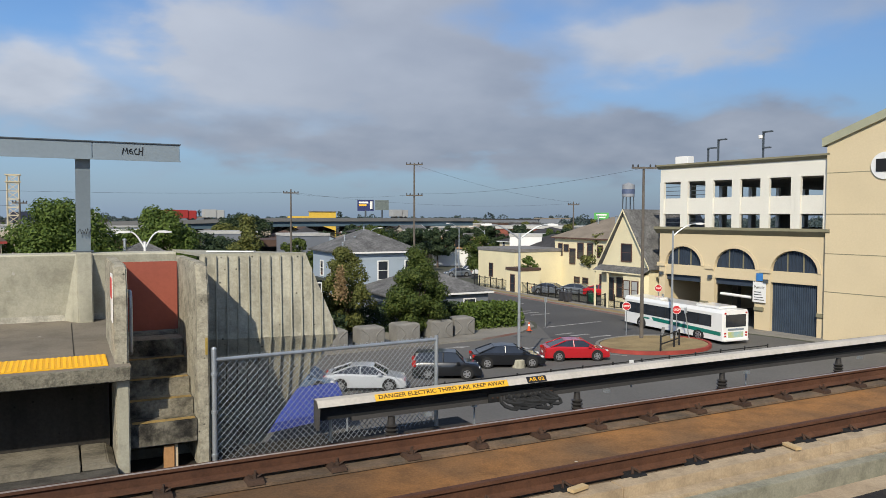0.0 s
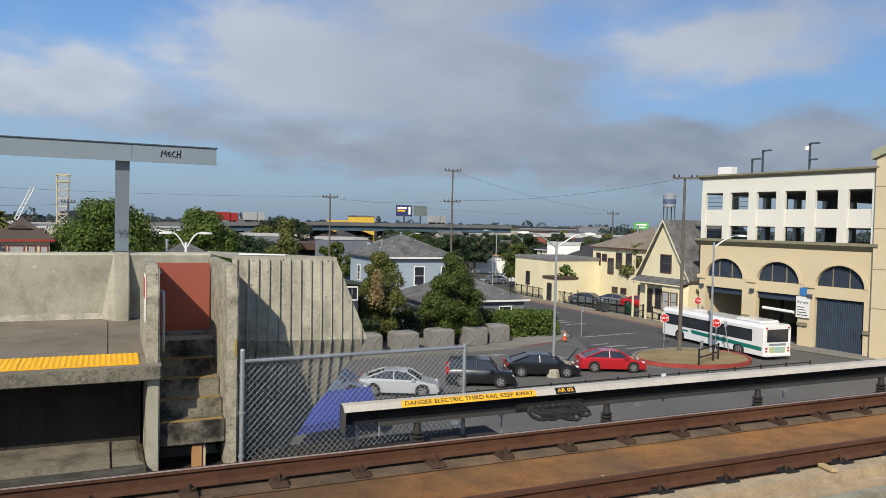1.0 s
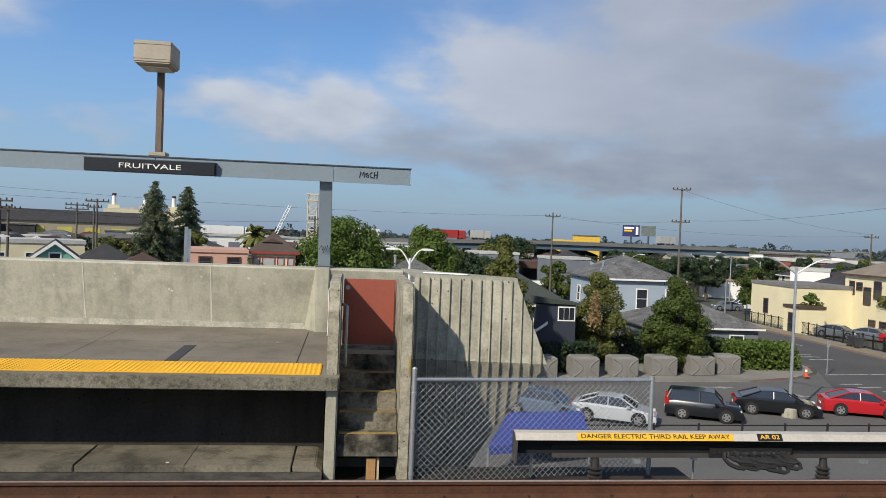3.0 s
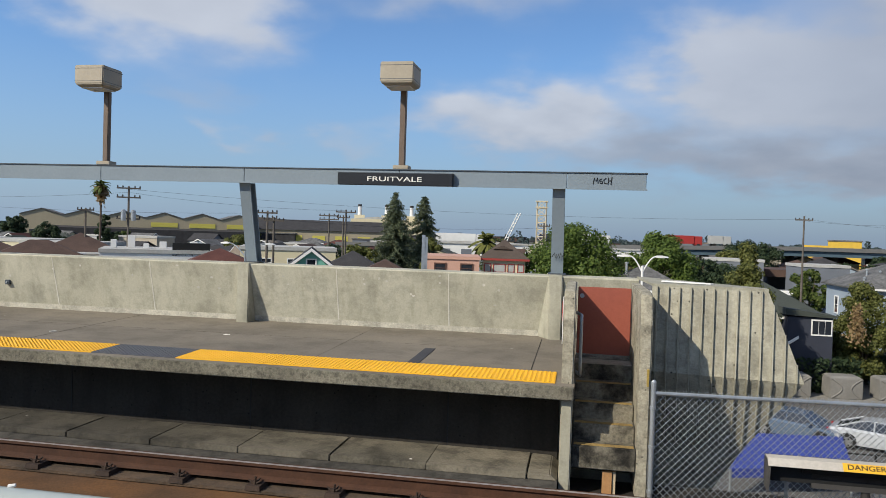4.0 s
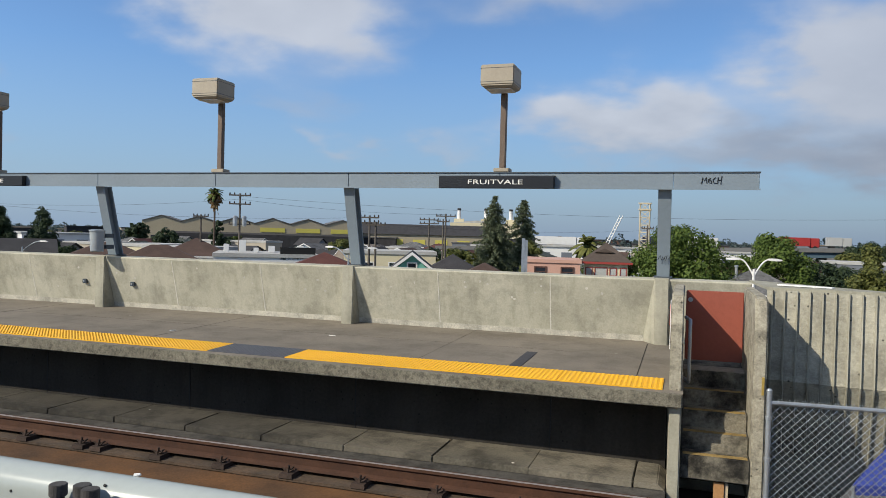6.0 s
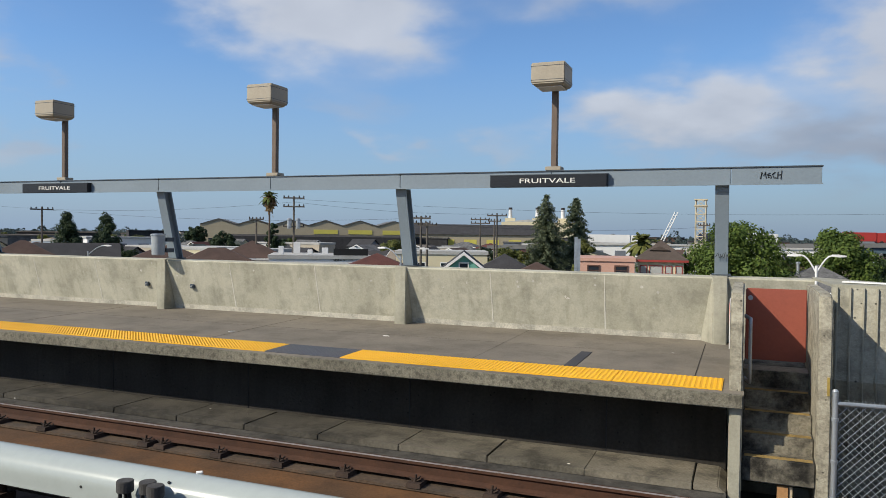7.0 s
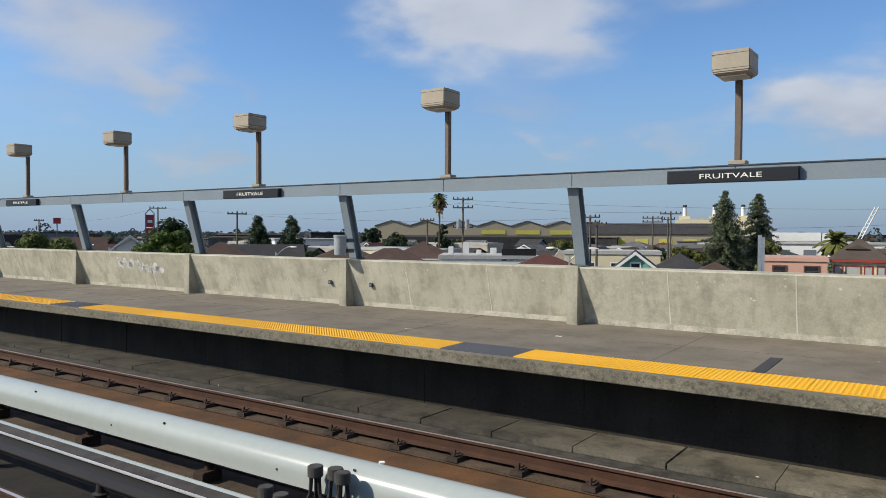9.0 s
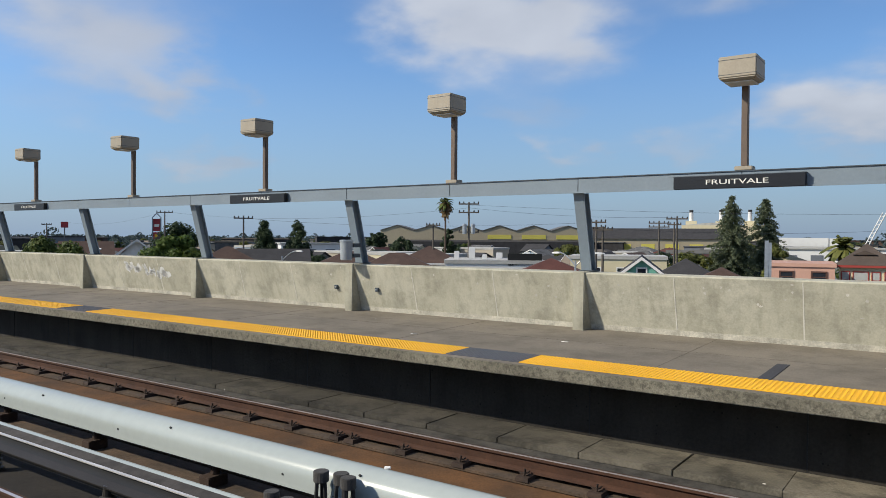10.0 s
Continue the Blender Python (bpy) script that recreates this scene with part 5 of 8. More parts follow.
# ---------- houses ----------
ROOF_GREY = mat("grey_shingles", (0.17, 0.168, 0.165), 0.95, var=0.55, coarse=0.9, fine=5, bump=0.3, grime=0.25, grime_scale=4)
ROOF_DARK = mat("dark_shingles", (0.055, 0.053, 0.055), 0.95, var=0.35, coarse=0.7, fine=9, bump=0.3)
ROOF_BROWN = mat("brown_shingles", (0.10, 0.062, 0.048), 0.95, var=0.35, coarse=0.7, fine=9, bump=0.3)
ROOF_RED = mat("red_brown_shingles", (0.12, 0.045, 0.035), 0.95, var=0.3, coarse=0.7, fine=9, bump=0.3)
ROOF_TAN = mat("tan_shingles", (0.26, 0.215, 0.165), 0.95, var=0.3, coarse=0.6, fine=9, bump=0.3)
ROOF_GREEN = mat("green_grey_shingles", (0.062, 0.072, 0.062), 0.95, var=0.25, coarse=0.7, fine=9, bump=0.3)
ROOF_PALE = mat("pale_flat_roof", (0.50, 0.49, 0.46), 0.85, var=0.25, coarse=0.4, fine=5)
W_BLUE = mat("blue_grey_siding", (0.34, 0.40, 0.46), 0.7, var=0.1, coarse=0.5, fine=12, bump=0.1)
W_GREY = mat("slate_siding", (0.17, 0.185, 0.21), 0.7, var=0.12, coarse=0.5, fine=12)
W_YEL = mat("cream_stucco", (0.78, 0.69, 0.45), 0.8, var=0.12, coarse=0.4, fine=10, bump=0.1, streak=0.12)
W_PINK = mat("pink_stucco", (0.56, 0.33, 0.25), 0.8, var=0.12, coarse=0.5, fine=10)
W_CREAM = mat("pale_cream_siding", (0.68, 0.60, 0.40), 0.75, var=0.1, coarse=0.5, fine=10)
W_NAVY = mat("navy_siding", (0.035, 0.04, 0.058), 0.7, var=0.15)
W_TEAL = mat("mint_siding", (0.17, 0.46, 0.37), 0.7, var=0.12)
W_BEIGE = mat("beige_stucco", (0.48, 0.42, 0.33), 0.85, var=0.15, coarse=0.4, fine=8)
TRIM_W = WHITE_PAINT
CURTAIN = mat("curtained_glass", (0.42, 0.43, 0.41), 0.25, var=0.15, coarse=1.5)
TRIM_RED = mat("red_trim", (0.32, 0.045, 0.035), 0.7, var=0.15)


def window(parent, face, u, z, w, h, W, D, frame_mat, sash=True):
    """A framed window on one wall of a house: face f, l or r; u along the wall, z its sill height."""
    if face == "f":
        M = pose(u, -D / 2, z)
    elif face == "l":
        M = pose(-W / 2, -u, z, 0, 0, -90)
    else:
        M = pose(W / 2, u, z, 0, 0, 90)
    t = 0.06 if frame_mat is TRIM_RED else 0.10
    fm = Mesh()
    fm.box(-w / 2 - t, -w / 2, -0.06, 0.03, -t, h + t).box(w / 2, w / 2 + t, -0.06, 0.03, -t, h + t).box(-w / 2, w / 2, -0.06, 0.03, h, h + t).box(-w / 2, w / 2, -0.09, 0.03, -t, 0)
    if sash:
        fm.box(-w / 2, w / 2, -0.035, 0.03, h * 0.5 - 0.025, h * 0.5 + 0.025)
    o = part("window", fm, frame_mat, parent)
    o.matrix_basis = M
    part("pane", Mesh().box(-w / 2, w / 2, -0.02, 0.01, 0, h), *((CURTAIN, o, "pale curtained glass") if frame_mat is TRIM_RED else (GLASS_DARK, o, "dark glass")))
    return o


def roof_mesh(kind, W, D, h, r, ov=0.4, ridge=None):
    m_ = Mesh()
    a, b = W / 2 + ov, D / 2 + ov
    e = 0.14
    if kind == "hip":
        rl = max(0.0, (W - D) / 2) if W > D else 0.0
        rd = max(0.0, (D - W) / 2) if D > W else 0.0
        if ridge is not None:
            rl, rd = ridge
        base = [(-a, -b, h), (a, -b, h), (a, b, h), (-a, b, h)]
        eave = [(x, y, h + e) for x, y, _ in base]
        top = [(-rl, -rd, h + r), (rl, -rd, h + r), (rl, rd, h + r), (-rl, rd, h + r)]
        if rl < 0.02 and rd < 0.02:
            m_.add(base + eave + [(0, 0, h + r)], [(3, 2, 1, 0)] + [(i, (i + 1) % 4, 4 + (i + 1) % 4, 4 + i) for i in range(4)] + [(4 + i, 4 + (i + 1) % 4, 8) for i in range(4)])
        else:
            rl, rd = max(rl, 0.02), max(rd, 0.02)
            top = [(-rl, -rd, h + r), (rl, -rd, h + r), (rl, rd, h + r), (-rl, rd, h + r)]
            m_.rings([base, eave, top])
    elif kind == "gable_f":
        m_.prism([(-a, h - 0.05), (0, h + r), (a, h - 0.05), (a, h + 0.11), (0, h + r + 0.17), (-a, h + 0.11)], "y", -b, b)
    elif kind == "gable_s":
        m_.prism([(-b, h - 0.05), (0, h + r), (b, h - 0.05), (b, h + 0.11), (0, h + r + 0.17), (-b, h + 0.11)], "x", -a, a)
    else:
        m_.box(-a + ov - 0.1, a - ov + 0.1, -b + ov - 0.1, b - ov + 0.1, h - 0.1, h + r)
    return m_


def house(x, y, rot, W, D, h, r, kind, wall_m, roof_m, label, windows=(), trim=TRIM_W, ov=0.4, ridge=None, vents=0, name="house"):
    t = thing(name, label, "house", "", pose(x, y, G_Z, 0, 0, rot))
    wm_ = Mesh()
    if kind == "gable_f":
        wm_.prism([(-W / 2, 0), (W / 2, 0), (W / 2, h), (0, h + r - 0.02), (-W / 2, h)], "y", -D / 2, D / 2)
    elif kind == "gable_s":
        wm_.prism([(-D / 2, 0), (D / 2, 0), (D / 2, h), (0, h + r - 0.02), (-D / 2, h)], "x", -W / 2, W / 2)
    else:
        wm_.box(-W / 2, W / 2, -D / 2, D / 2, 0, h - 0.001)
    part("wall", wm_, wall_m, t)
    part("roof", roof_mesh(kind, W, D, h, r, ov, ridge), roof_m, t)
    if kind == "hip":
        part("fascia", Mesh().box(-W / 2 - ov - 0.02, W / 2 + ov + 0.02, -D / 2 - ov - 0.02, -D / 2 - ov + 0.02, h - 0.04, h + 0.12), trim, t)
    if kind == "gable_f":
        for sx in (-1, 1):
            part("bargeboard", Mesh().prism([(sx * (W / 2 + ov), h - 0.1), (0, h + r - 0.05), (0, h + r + 0.2), (sx * (W / 2 + ov), h + 0.14)], "y", -D / 2 - ov - 0.04, -D / 2 - ov), wall_m if trim is TRIM_BROWN else trim, t)
    for q in windows:
        window(t, *q, W, D, trim)
    g = random.Random(int(x * 10) + 7)
    for i in range(vents):
        part("roof_vent", Mesh().turned((g.uniform(-W / 4, W / 4), -D * g.uniform(0.05, 0.22)), ((0.1, h + r * 0.3), (0.1, h + r + 0.05), (0.16, h + r + 0.06), (0.16, h + r + 0.16), (0.02, h + r + 0.2)), 8), GALV, t)
    return t


hb = house(26.7, 70.4, 0, 7.9, 8.8, 6.3, 2.2, "hip", W_BLUE, ROOF_GREY, "blue-grey two-storey house with a grey hipped roof", (("f", 0.2, 3.75, 0.95, 1.7), ("f", 3.0, 3.75, 0.9, 1.7), ("l", -1.5, 3.9, 0.8, 1.4), ("l", 1.8, 3.9, 0.8, 1.4)), vents=0)
for u, v, q in ((-0.2, -0.4, 2.0), (-1.7, -1.9, 1.1), (-2.4, -0.9, 1.2), (0.9, -1.6, 1.25), (-3.2, -2.7, 0.55)):
    part("roof_vent", Mesh().turned((u, v), ((0.08, 6.3 + q - 0.3), (0.08, 6.3 + q + 0.3), (0.13, 6.3 + q + 0.32), (0.13, 6.3 + q + 0.42), (0.02, 6.3 + q + 0.46)), 8), GALV, hb)
for i in range(16):
    part("board", Mesh().prism([(-4.415, 0.4 * i), (-4.40, 0.4 * i), (-4.40, 0.4 * i + 0.38), (-4.41, 0.4 * i + 0.38)], "x", -3.95, 3.95), W_BLUE, hb)
house(29.2, 62.0, 0, 9.6, 7.5, 2.9, 1.9, "hip", W_GREY, ROOF_GREY, "low slate-grey house with a dark hipped roof", (("f", 2.9, 1.0, 1.1, 1.35), ("f", 0.6, 1.1, 0.5, 1.0)), vents=2)
house(12.6, 58.6, 0, 7.6, 9.0, 4.8, 2.6, "hip", W_NAVY, ROOF_GREEN, "navy house with a green-grey hipped roof", (("f", 1.9, 2.6, 1.3, 1.2),), vents=1)
pb_ = thing("porch", "white-trimmed porch with a small green roof", "porch", at=pose(15.2, 53.6, G_Z))
part("roof", Mesh().prism([(-1.6, 5.15), (1.6, 5.05), (1.6, 5.2), (-1.6, 5.6)], "y", -1.0, 1.0), ROOF_GREEN, pb_)
part("wall", Mesh().box(-1.4, 1.4, -0.8, 0.95, 0, 5.04), W_NAVY, pb_)
part("stair_rail", Mesh().prism([(-2.4, 2.4), (-0.7, 3.6), (-0.7, 3.8), (-2.4, 2.6)], "y", -0.9, -0.8), WHITE_PAINT, pb_)
part("window", Mesh().box(0.05, 1.35, -0.84, -0.8, 3.85, 4.92), WHITE_PAINT, pb_)
for k in range(3):
    part("pane", Mesh().box(0.13 + 0.39 * k, 0.49 + 0.39 * k, -0.855, -0.84, 3.95, 4.82), GLASS_DARK, pb_)
house(5.0, 59.8, 0, 6.0, 6.0, 6.0, 1.9, "hip", W_BEIGE, ROOF_GREY, "house with a grey pyramid roof among trees", vents=1)
# yellow houses along the side street, their fronts facing it
house(57.0, 60.65, -90, 7.4, 10.0, 4.5, 5.9, "gable_f", W_YEL, ROOF_GREY, "yellow house with a steep front gable and bay windows", (("f", 0.3, 5.2, 1.5, 1.7), ("f", -2.2, 0.9, 0.95, 2.3), ("f", -0.7, 1.4, 0.8, 1.9)), trim=TRIM_BROWN, ov=0.35)
pc = thing("porch_roof", "grey shingled porch roof of the yellow gabled house", "roof", at=pose(51.5, 60.65, G_Z, 0, 0, -90))
part("shingles", Mesh().prism([(-0.55, 4.0), (0.5, 4.5), (0.5, 4.62), (-0.6, 4.08)], "x", -3.9, 3.9), ROOF_GREY, pc)
part("fascia", Mesh().box(-3.9, 3.9, -0.62, -0.56, 3.92, 4.06), W_YEL, pc)
for u in (-3.6, -1.5):
    part("post", Mesh().box(u - 0.08, u + 0.08, -0.55, -0.39, 0, 3.95), W_YEL, pc)
bay = thing("bay_window", "cream bay with curtained windows in brown frames", "bay window", at=pose(51.5, 60.65, G_Z, 0, 0, -90))
part("wall", Mesh().prism([(0.4, 0.48), (0.9, -0.42), (3.3, -0.42), (3.7, 0.48)], "z", 0, 3.9), W_YEL, bay)
for u in (1.0, 2.2):
    wf = part("window", Mesh().box(u, u + 1.0, -0.50, -0.42, 1.3, 3.3), TRIM_BROWN, bay)
    part("pane", Mesh().box(u + 0.12, u + 0.88, -0.52, -0.50, 1.42, 2.28).box(u + 0.12, u + 0.88, -0.52, -0.50, 2.36, 3.2), CURTAIN, wf, "pale curtained glass")
house(65.5, 78.0, -90, 12.4, 11.0, 6.9, 2.9, "hip", W_YEL, ROOF_TAN, "pale yellow two-storey house with a tan hipped roof", (("f", -4.9, 4.6, 0.8, 1.5), ("f", -3.6, 5.2, 0.9, 0.8), ("f", -2.2, 3.6, 1.1, 1.9), ("f", -0.5, 4.4, 1.1, 1.9), ("f", 1.5, 4.4, 1.0, 1.9), ("f", 3.5, 4.7, 0.9, 1.4), ("f", 5.2, 4.3, 1.1, 1.9), ("f", -1.2, 1.2, 1.0, 0.6), ("f", 0.6, 1.2, 1.0, 0.6), ("f", 4.0, 1.0, 0.9, 1.5)), trim=TRIM_BROWN, vents=4)
house(56.5, 87.5, -90, 9.5, 8.0, 5.2, 0.3, "flat", W_YEL, mat("tar_roof", (0.22, 0.21, 0.20), 0.9, var=0.3), "low cream flat-roofed building with a brown lean-to", (("f", -1.2, 1.6, 0.9, 1.7),), trim=TRIM_BROWN)
house(52.6, 80.8, -90, 3.0, 3.2, 3.0, 0.25, "flat", W_YEL, ROOF_BROWN, "small cream lean-to with a brown roof", (("f", 0.0, 0.1, 0.9, 2.2),), trim=TRIM_BROWN)
house(71.0, 108, -35, 5.4, 5.5, 6.5, 0.4, "flat", WHITE_PAINT, ROOF_PALE, "white flat-roofed commercial building", (("f", 1.2, 3.0, 1.0, 1.3),))
house(71.4, 135, -20, 9.5, 9, 3.4, 2.0, "gable_s", WHITE_PAINT, mat("bare_sheathing", (0.42, 0.25, 0.13), 0.9, var=0.2), "white house with bare plywood roof sheathing")
# houses over the parapet
def over(x, y, W, D, top, r, kind, wall_m, roof_m, label, windows=(), trim=TRIM_W, rot=None, **kw):
    a = math.degrees(math.atan2(-x, y)) if rot is None else rot
    return house(x, y, a, W, D, top - G_Z - r, r, kind, wall_m, roof_m, label, windows, trim, **kw)
over(-5.95, 60.3, 3.3, 5.2, 1.2, 1.6, "hip", W_CREAM, mat("umber_shingles", (0.105, 0.08, 0.065), 0.95, var=0.3, coarse=0.7, fine=9, bump=0.3), "cream house with red window trim and a brown hipped roof",
     (("f", -1.25, 6.45, 0.42, 1.1), ("f", -0.35, 6.4, 0.85, 1.15), ("f", 0.55, 6.45, 0.42, 1.1), ("f", 1.3, 6.45, 0.4, 1.1)), trim=TRIM_RED, ov=0.3)
dmr = thing("roof_dormer", "low red louvred dormer on a brown roof", "dormer", at=pose(-5.9, 58.7, 0.18, 0, 0, 5))
part("louvre", Mesh().box(-0.5, 0.5, -0.4, 0.8, 0, 0.24), TRIM_RED, dmr)
part("roof", Mesh().prism([(-0.75, 0.25), (0, 0.55), (0.75, 0.25)], "y", -0.6, 1.0), MATS["umber_shingles"], dmr)
over(-10.0, 59.2, 4.1, 7, -0.18, 0.14, "flat", W_PINK, W_PINK, "pink stucco flat-roofed building with small dark windows", (("f", -0.9, 6.9, 0.75, 0.6), ("f", 1.1, 6.9, 0.8, 0.6)), trim=TRIM_BROWN, ov=0.12)
over(-21.3, 57.5, 3.6, 8, -0.1, 1.6, "gable_f", W_TEAL, ROOF_DARK, "mint green gabled house with a dark roof", (("f", 0.0, 6.6, 0.6, 0.9),), ov=0.35)
over(-18.6, 60.0, 5.0, 6, -0.15, 1.8, "hip", W_TEAL, ROOF_DARK, "dark shingled roof of a green house")
over(-14.0, 53.2, 3.0, 3.4, -0.5, 1.1, "hip", W_BEIGE, ROOF_BROWN, "small brown pyramid roof")
over(-27.4, 53.8, 7.6, 7.6, -0.15, 1.9, "hip", W_BEIGE, ROOF_RED, "house with a red-brown hipped roof")
over(-30.4, 75.0, 9.5, 7, -0.35, 0.25, "flat", W_CREAM, ROOF_PALE, "pale cream flat-roofed apartment block", (("f", -2.2, 6.0, 0.9, 0.7), ("f", 0.4, 6.0, 0.9, 0.7)))
wc = over(-39.9, 65.5, 9.5, 9, -0.75, 0.25, "flat", WHITE_PAINT, ROOF_PALE, "white commercial building with rooftop ducts")
for i, (a, b, h_) in enumerate(((-4, -2, 1.0), (-2.6, -1, 1.5), (-1.2, -2, 0.6), (0.2, 0, 0.8), (1.6, -2, 0.5), (3.0, -1, 0.9))):
    part("duct", Mesh().box(a, a + 0.5 + 0.15 * (i % 2), b, b + 0.6, 7.55, 7.55 + h_ * 0.8), WHITE_PAINT, wc, bevel=0.03)
part("plant_screen", Mesh().box(1.3, 4.6, -4.5, -4.3, 7.0, 8.2), COVER_BLACK, wc, "black plant screen")
over(-53.8, 59.2, 8.0, 7, -0.05, 1.8, "hip", W_BEIGE, ROOF_BROWN, "house with a brown hipped roof")
over(-47.0, 58.4, 8.5, 7, -0.15, 2.0, "hip", W_BEIGE, ROOF_BROWN, "house with a dark brown hipped roof")
over(-50.8, 69.1, 7.0, 7, 0.45, 2.0, "hip", WHITE_PAINT, ROOF_BROWN, "white house with a brown roof and chimney")
over(-62.5, 49.9, 6.5, 6, 0.35, 2.0, "hip", W_BEIGE, ROOF_BROWN, "house with a brown roof behind the parapet")
over(-60.1, 53.8, 7.0, 6, -0.05, 1.7, "gable_s", W_GREY, ROOF_DARK, "house with a dark gabled roof")
over(-82.5, 46.0, 5.0, 6, 0.55, 1.7, "gable_s", W_BEIGE, ROOF_BROWN, "house with a brown gabled roof")
over(-76.3, 48.4, 4.6, 7, 0.85, 2.0, "gable_f", WHITE_PAINT, ROOF_DARK, "white gabled house with a dark roof")
over(-75.0, 50.4, 2.2, 2.2, 1.7, 3.6, "hip", W_GREY, ROOF_DARK, "pointed turret with a dark roof")
rm = [ROOF_GREY, ROOF_DARK, ROOF_BROWN, ROOF_DARK, ROOF_TAN, ROOF_RED, ROOF_GREEN, ROOF_GREY]
wmts = [W_BEIGE, W_GREY, W_GREY, W_CREAM, W_BLUE, W_BEIGE]
rn = ["grey", "dark", "brown", "dark", "tan", "red-brown", "green-grey", "grey"]
placed = []
for i in range(1200):
    a = radians(rt.uniform(-70, 40))
    d = rt.uniform(82, 260)
    x, y = d * math.sin(a), d * math.cos(a)
    if y < 40 or (0.03 < a < 0.55 and d < 118) or (36 < x < 73 and y < 135) or any(math.hypot(x - q[0], y - q[1]) < 8.6 for q in placed) or len(placed) > 210:
        continue
    placed.append((x, y))
    k = rt.randrange(8)
    kind = rt.choice(("hip", "gable_f", "gable_s", "hip", "flat"))
    r = 0.3 if kind == "flat" else rt.uniform(1.4, 2.2)
    top = rt.uniform(-2.6, -0.7)
    W_ = rt.uniform(5.5, 8.5)
    over(x, y, W_, rt.uniform(6, 9), top, r, kind, rt.choice(wmts), ROOF_PALE if kind == "flat" else rm[k], "distant town house with a %s roof" % ("pale flat" if kind == "flat" else rn[k]),
         (("f", -W_ / 4, 3.6, 0.9, 1.3), ("f", W_ / 4, 3.6, 0.9, 1.3)), rot=rt.choice((0, 90, -90, 0)) + rt.uniform(-4, 4))
ft = []
for i in range(6):
    t_ = tree(-300 - 20 * i, 300, rt.uniform(-1.2, 1.0), rt.uniform(5, 8), rt.uniform(4.5, 6), 200 + i, (LEAF_A, LEAF_C, LEAF_D)[i % 3], 4200, 0.22, label="distant leafy town tree", clumps=30)
    ft.append(t_)
for i in range(120):
    a = radians(rt.uniform(-68, 44))
    d = rt.uniform(90, 420)
    x, y = d * math.sin(a), d * math.cos(a)
    if y < 60 or (36 < x < 54 and y < 150):
        continue
    copy_thing(ft[i % 6], pose(x, y, G_Z - rt.uniform(0, 1.0), 0, 0, rt.uniform(0, 360)))
for i in range(26):
    a = radians(17 + 21 * i / 26 + rt.uniform(-0.5, 0.5))
    d = rt.uniform(130, 172)
    x, y = d * math.sin(a), d * math.cos(a)
    if 38 < x < 53 and y < 150:
        continue
    copy_thing(ft[1 + 3 * (i % 2)], pose(x, y, G_Z, 0, 0, rt.uniform(0, 360)) @ Matrix.Diagonal((1.0, 1.0, rt.uniform(0.75, 1.05), 1)))
# wooded skyline and low far roofs
g_ = np.random.default_rng(9)
sk = []
for i in range(1500):
    a = math.radians(g_.uniform(-75, 65))
    d = g_.uniform(430, 1000)
    h_ = g_.uniform(4.5, 9.0) * (1 + 0.45 * (g_.random() < 0.08)) + d * 0.001
    w_ = g_.uniform(6, 16) if g_.random() < 0.85 else 3.5
    n = 150
    z_ = g_.random(n) ** 0.9
    f_ = np.sqrt(np.clip(1.05 - z_ ** 2, 0.02, 1))
    an = g_.uniform(0, 6.283, n)
    sk.append(np.stack([np.cos(an) * f_ * w_ / 2, np.sin(an) * f_ * w_ / 2, z_ * h_], 1) + [d * math.sin(a), d * math.cos(a), G_Z])
# distance haze is mixed into the blue-grey leaf colours
tagged(part("far_woods", leaf_mesh("far_woods", np.concatenate(sk), 0.95, leafy("leaf_far", (0.06, 0.085, 0.085), (0.09, 0.12, 0.115)), 10), None), "hazy wooded skyline beyond the town", "woods", "", "stuff")
for i in range(70):
    a = radians(rt.uniform(-70, 45))
    d = rt.uniform(280, 520)
    W_ = rt.uniform(14, 40)
    b_ = thing("far_building", "low distant industrial building", "building", "", pose(d * math.sin(a), d * math.cos(a), G_Z, 0, 0, math.degrees(-a) + rt.uniform(-15, 15)))
    h_ = rt.uniform(5.5, 9.0)
    wm2 = rt.choice((W_GREY, W_BEIGE, ROOF_GREY, W_GREY, ROOF_DARK, ROOF_BROWN))
    part("wall", Mesh().box(-W_ / 2, W_ / 2, -7, 7, 0, h_), wm2, b_)
    part("roof", Mesh().box(-W_ / 2 - 0.3, W_ / 2 + 0.3, -7.3, 7.3, h_, h_ + 0.5), rt.choice((ROOF_GREY, ROOF_DARK, ROOF_TAN)), b_)
for x, y, W_, h_, lab in ((-140, 141, 20, 7.6, "long white industrial shed far over the roofs"), (-121, 108, 12, 6.6, "low white shed with a grey roof"), (-22, 178, 26, 7.6, "white flat shed beyond the conifers"), (6, 184, 20, 7.2, "white flat shed beyond the trees")):
    b_ = thing("far_building", lab, "building", "", pose(x, y, G_Z, 0, 0, math.degrees(math.atan2(-x, y)) + 8))
    part("wall", Mesh().box(-W_ / 2, W_ / 2, -5, 5, 0, h_), WHITE_PAINT, b_)
    part("roof", Mesh().box(-W_ / 2 - 0.3, W_ / 2 + 0.3, -5.3, 5.3, h_, h_ + 0.35), ROOF_PALE, b_)
    for k in range(int(W_ / 5)):
        part("door", Mesh().box(-W_ / 2 + 1.2 + 5 * k, -W_ / 2 + 3.6 + 5 * k, -5.06, -5.0, h_ - 3.4, h_ - 1.2), W_GREY, b_)
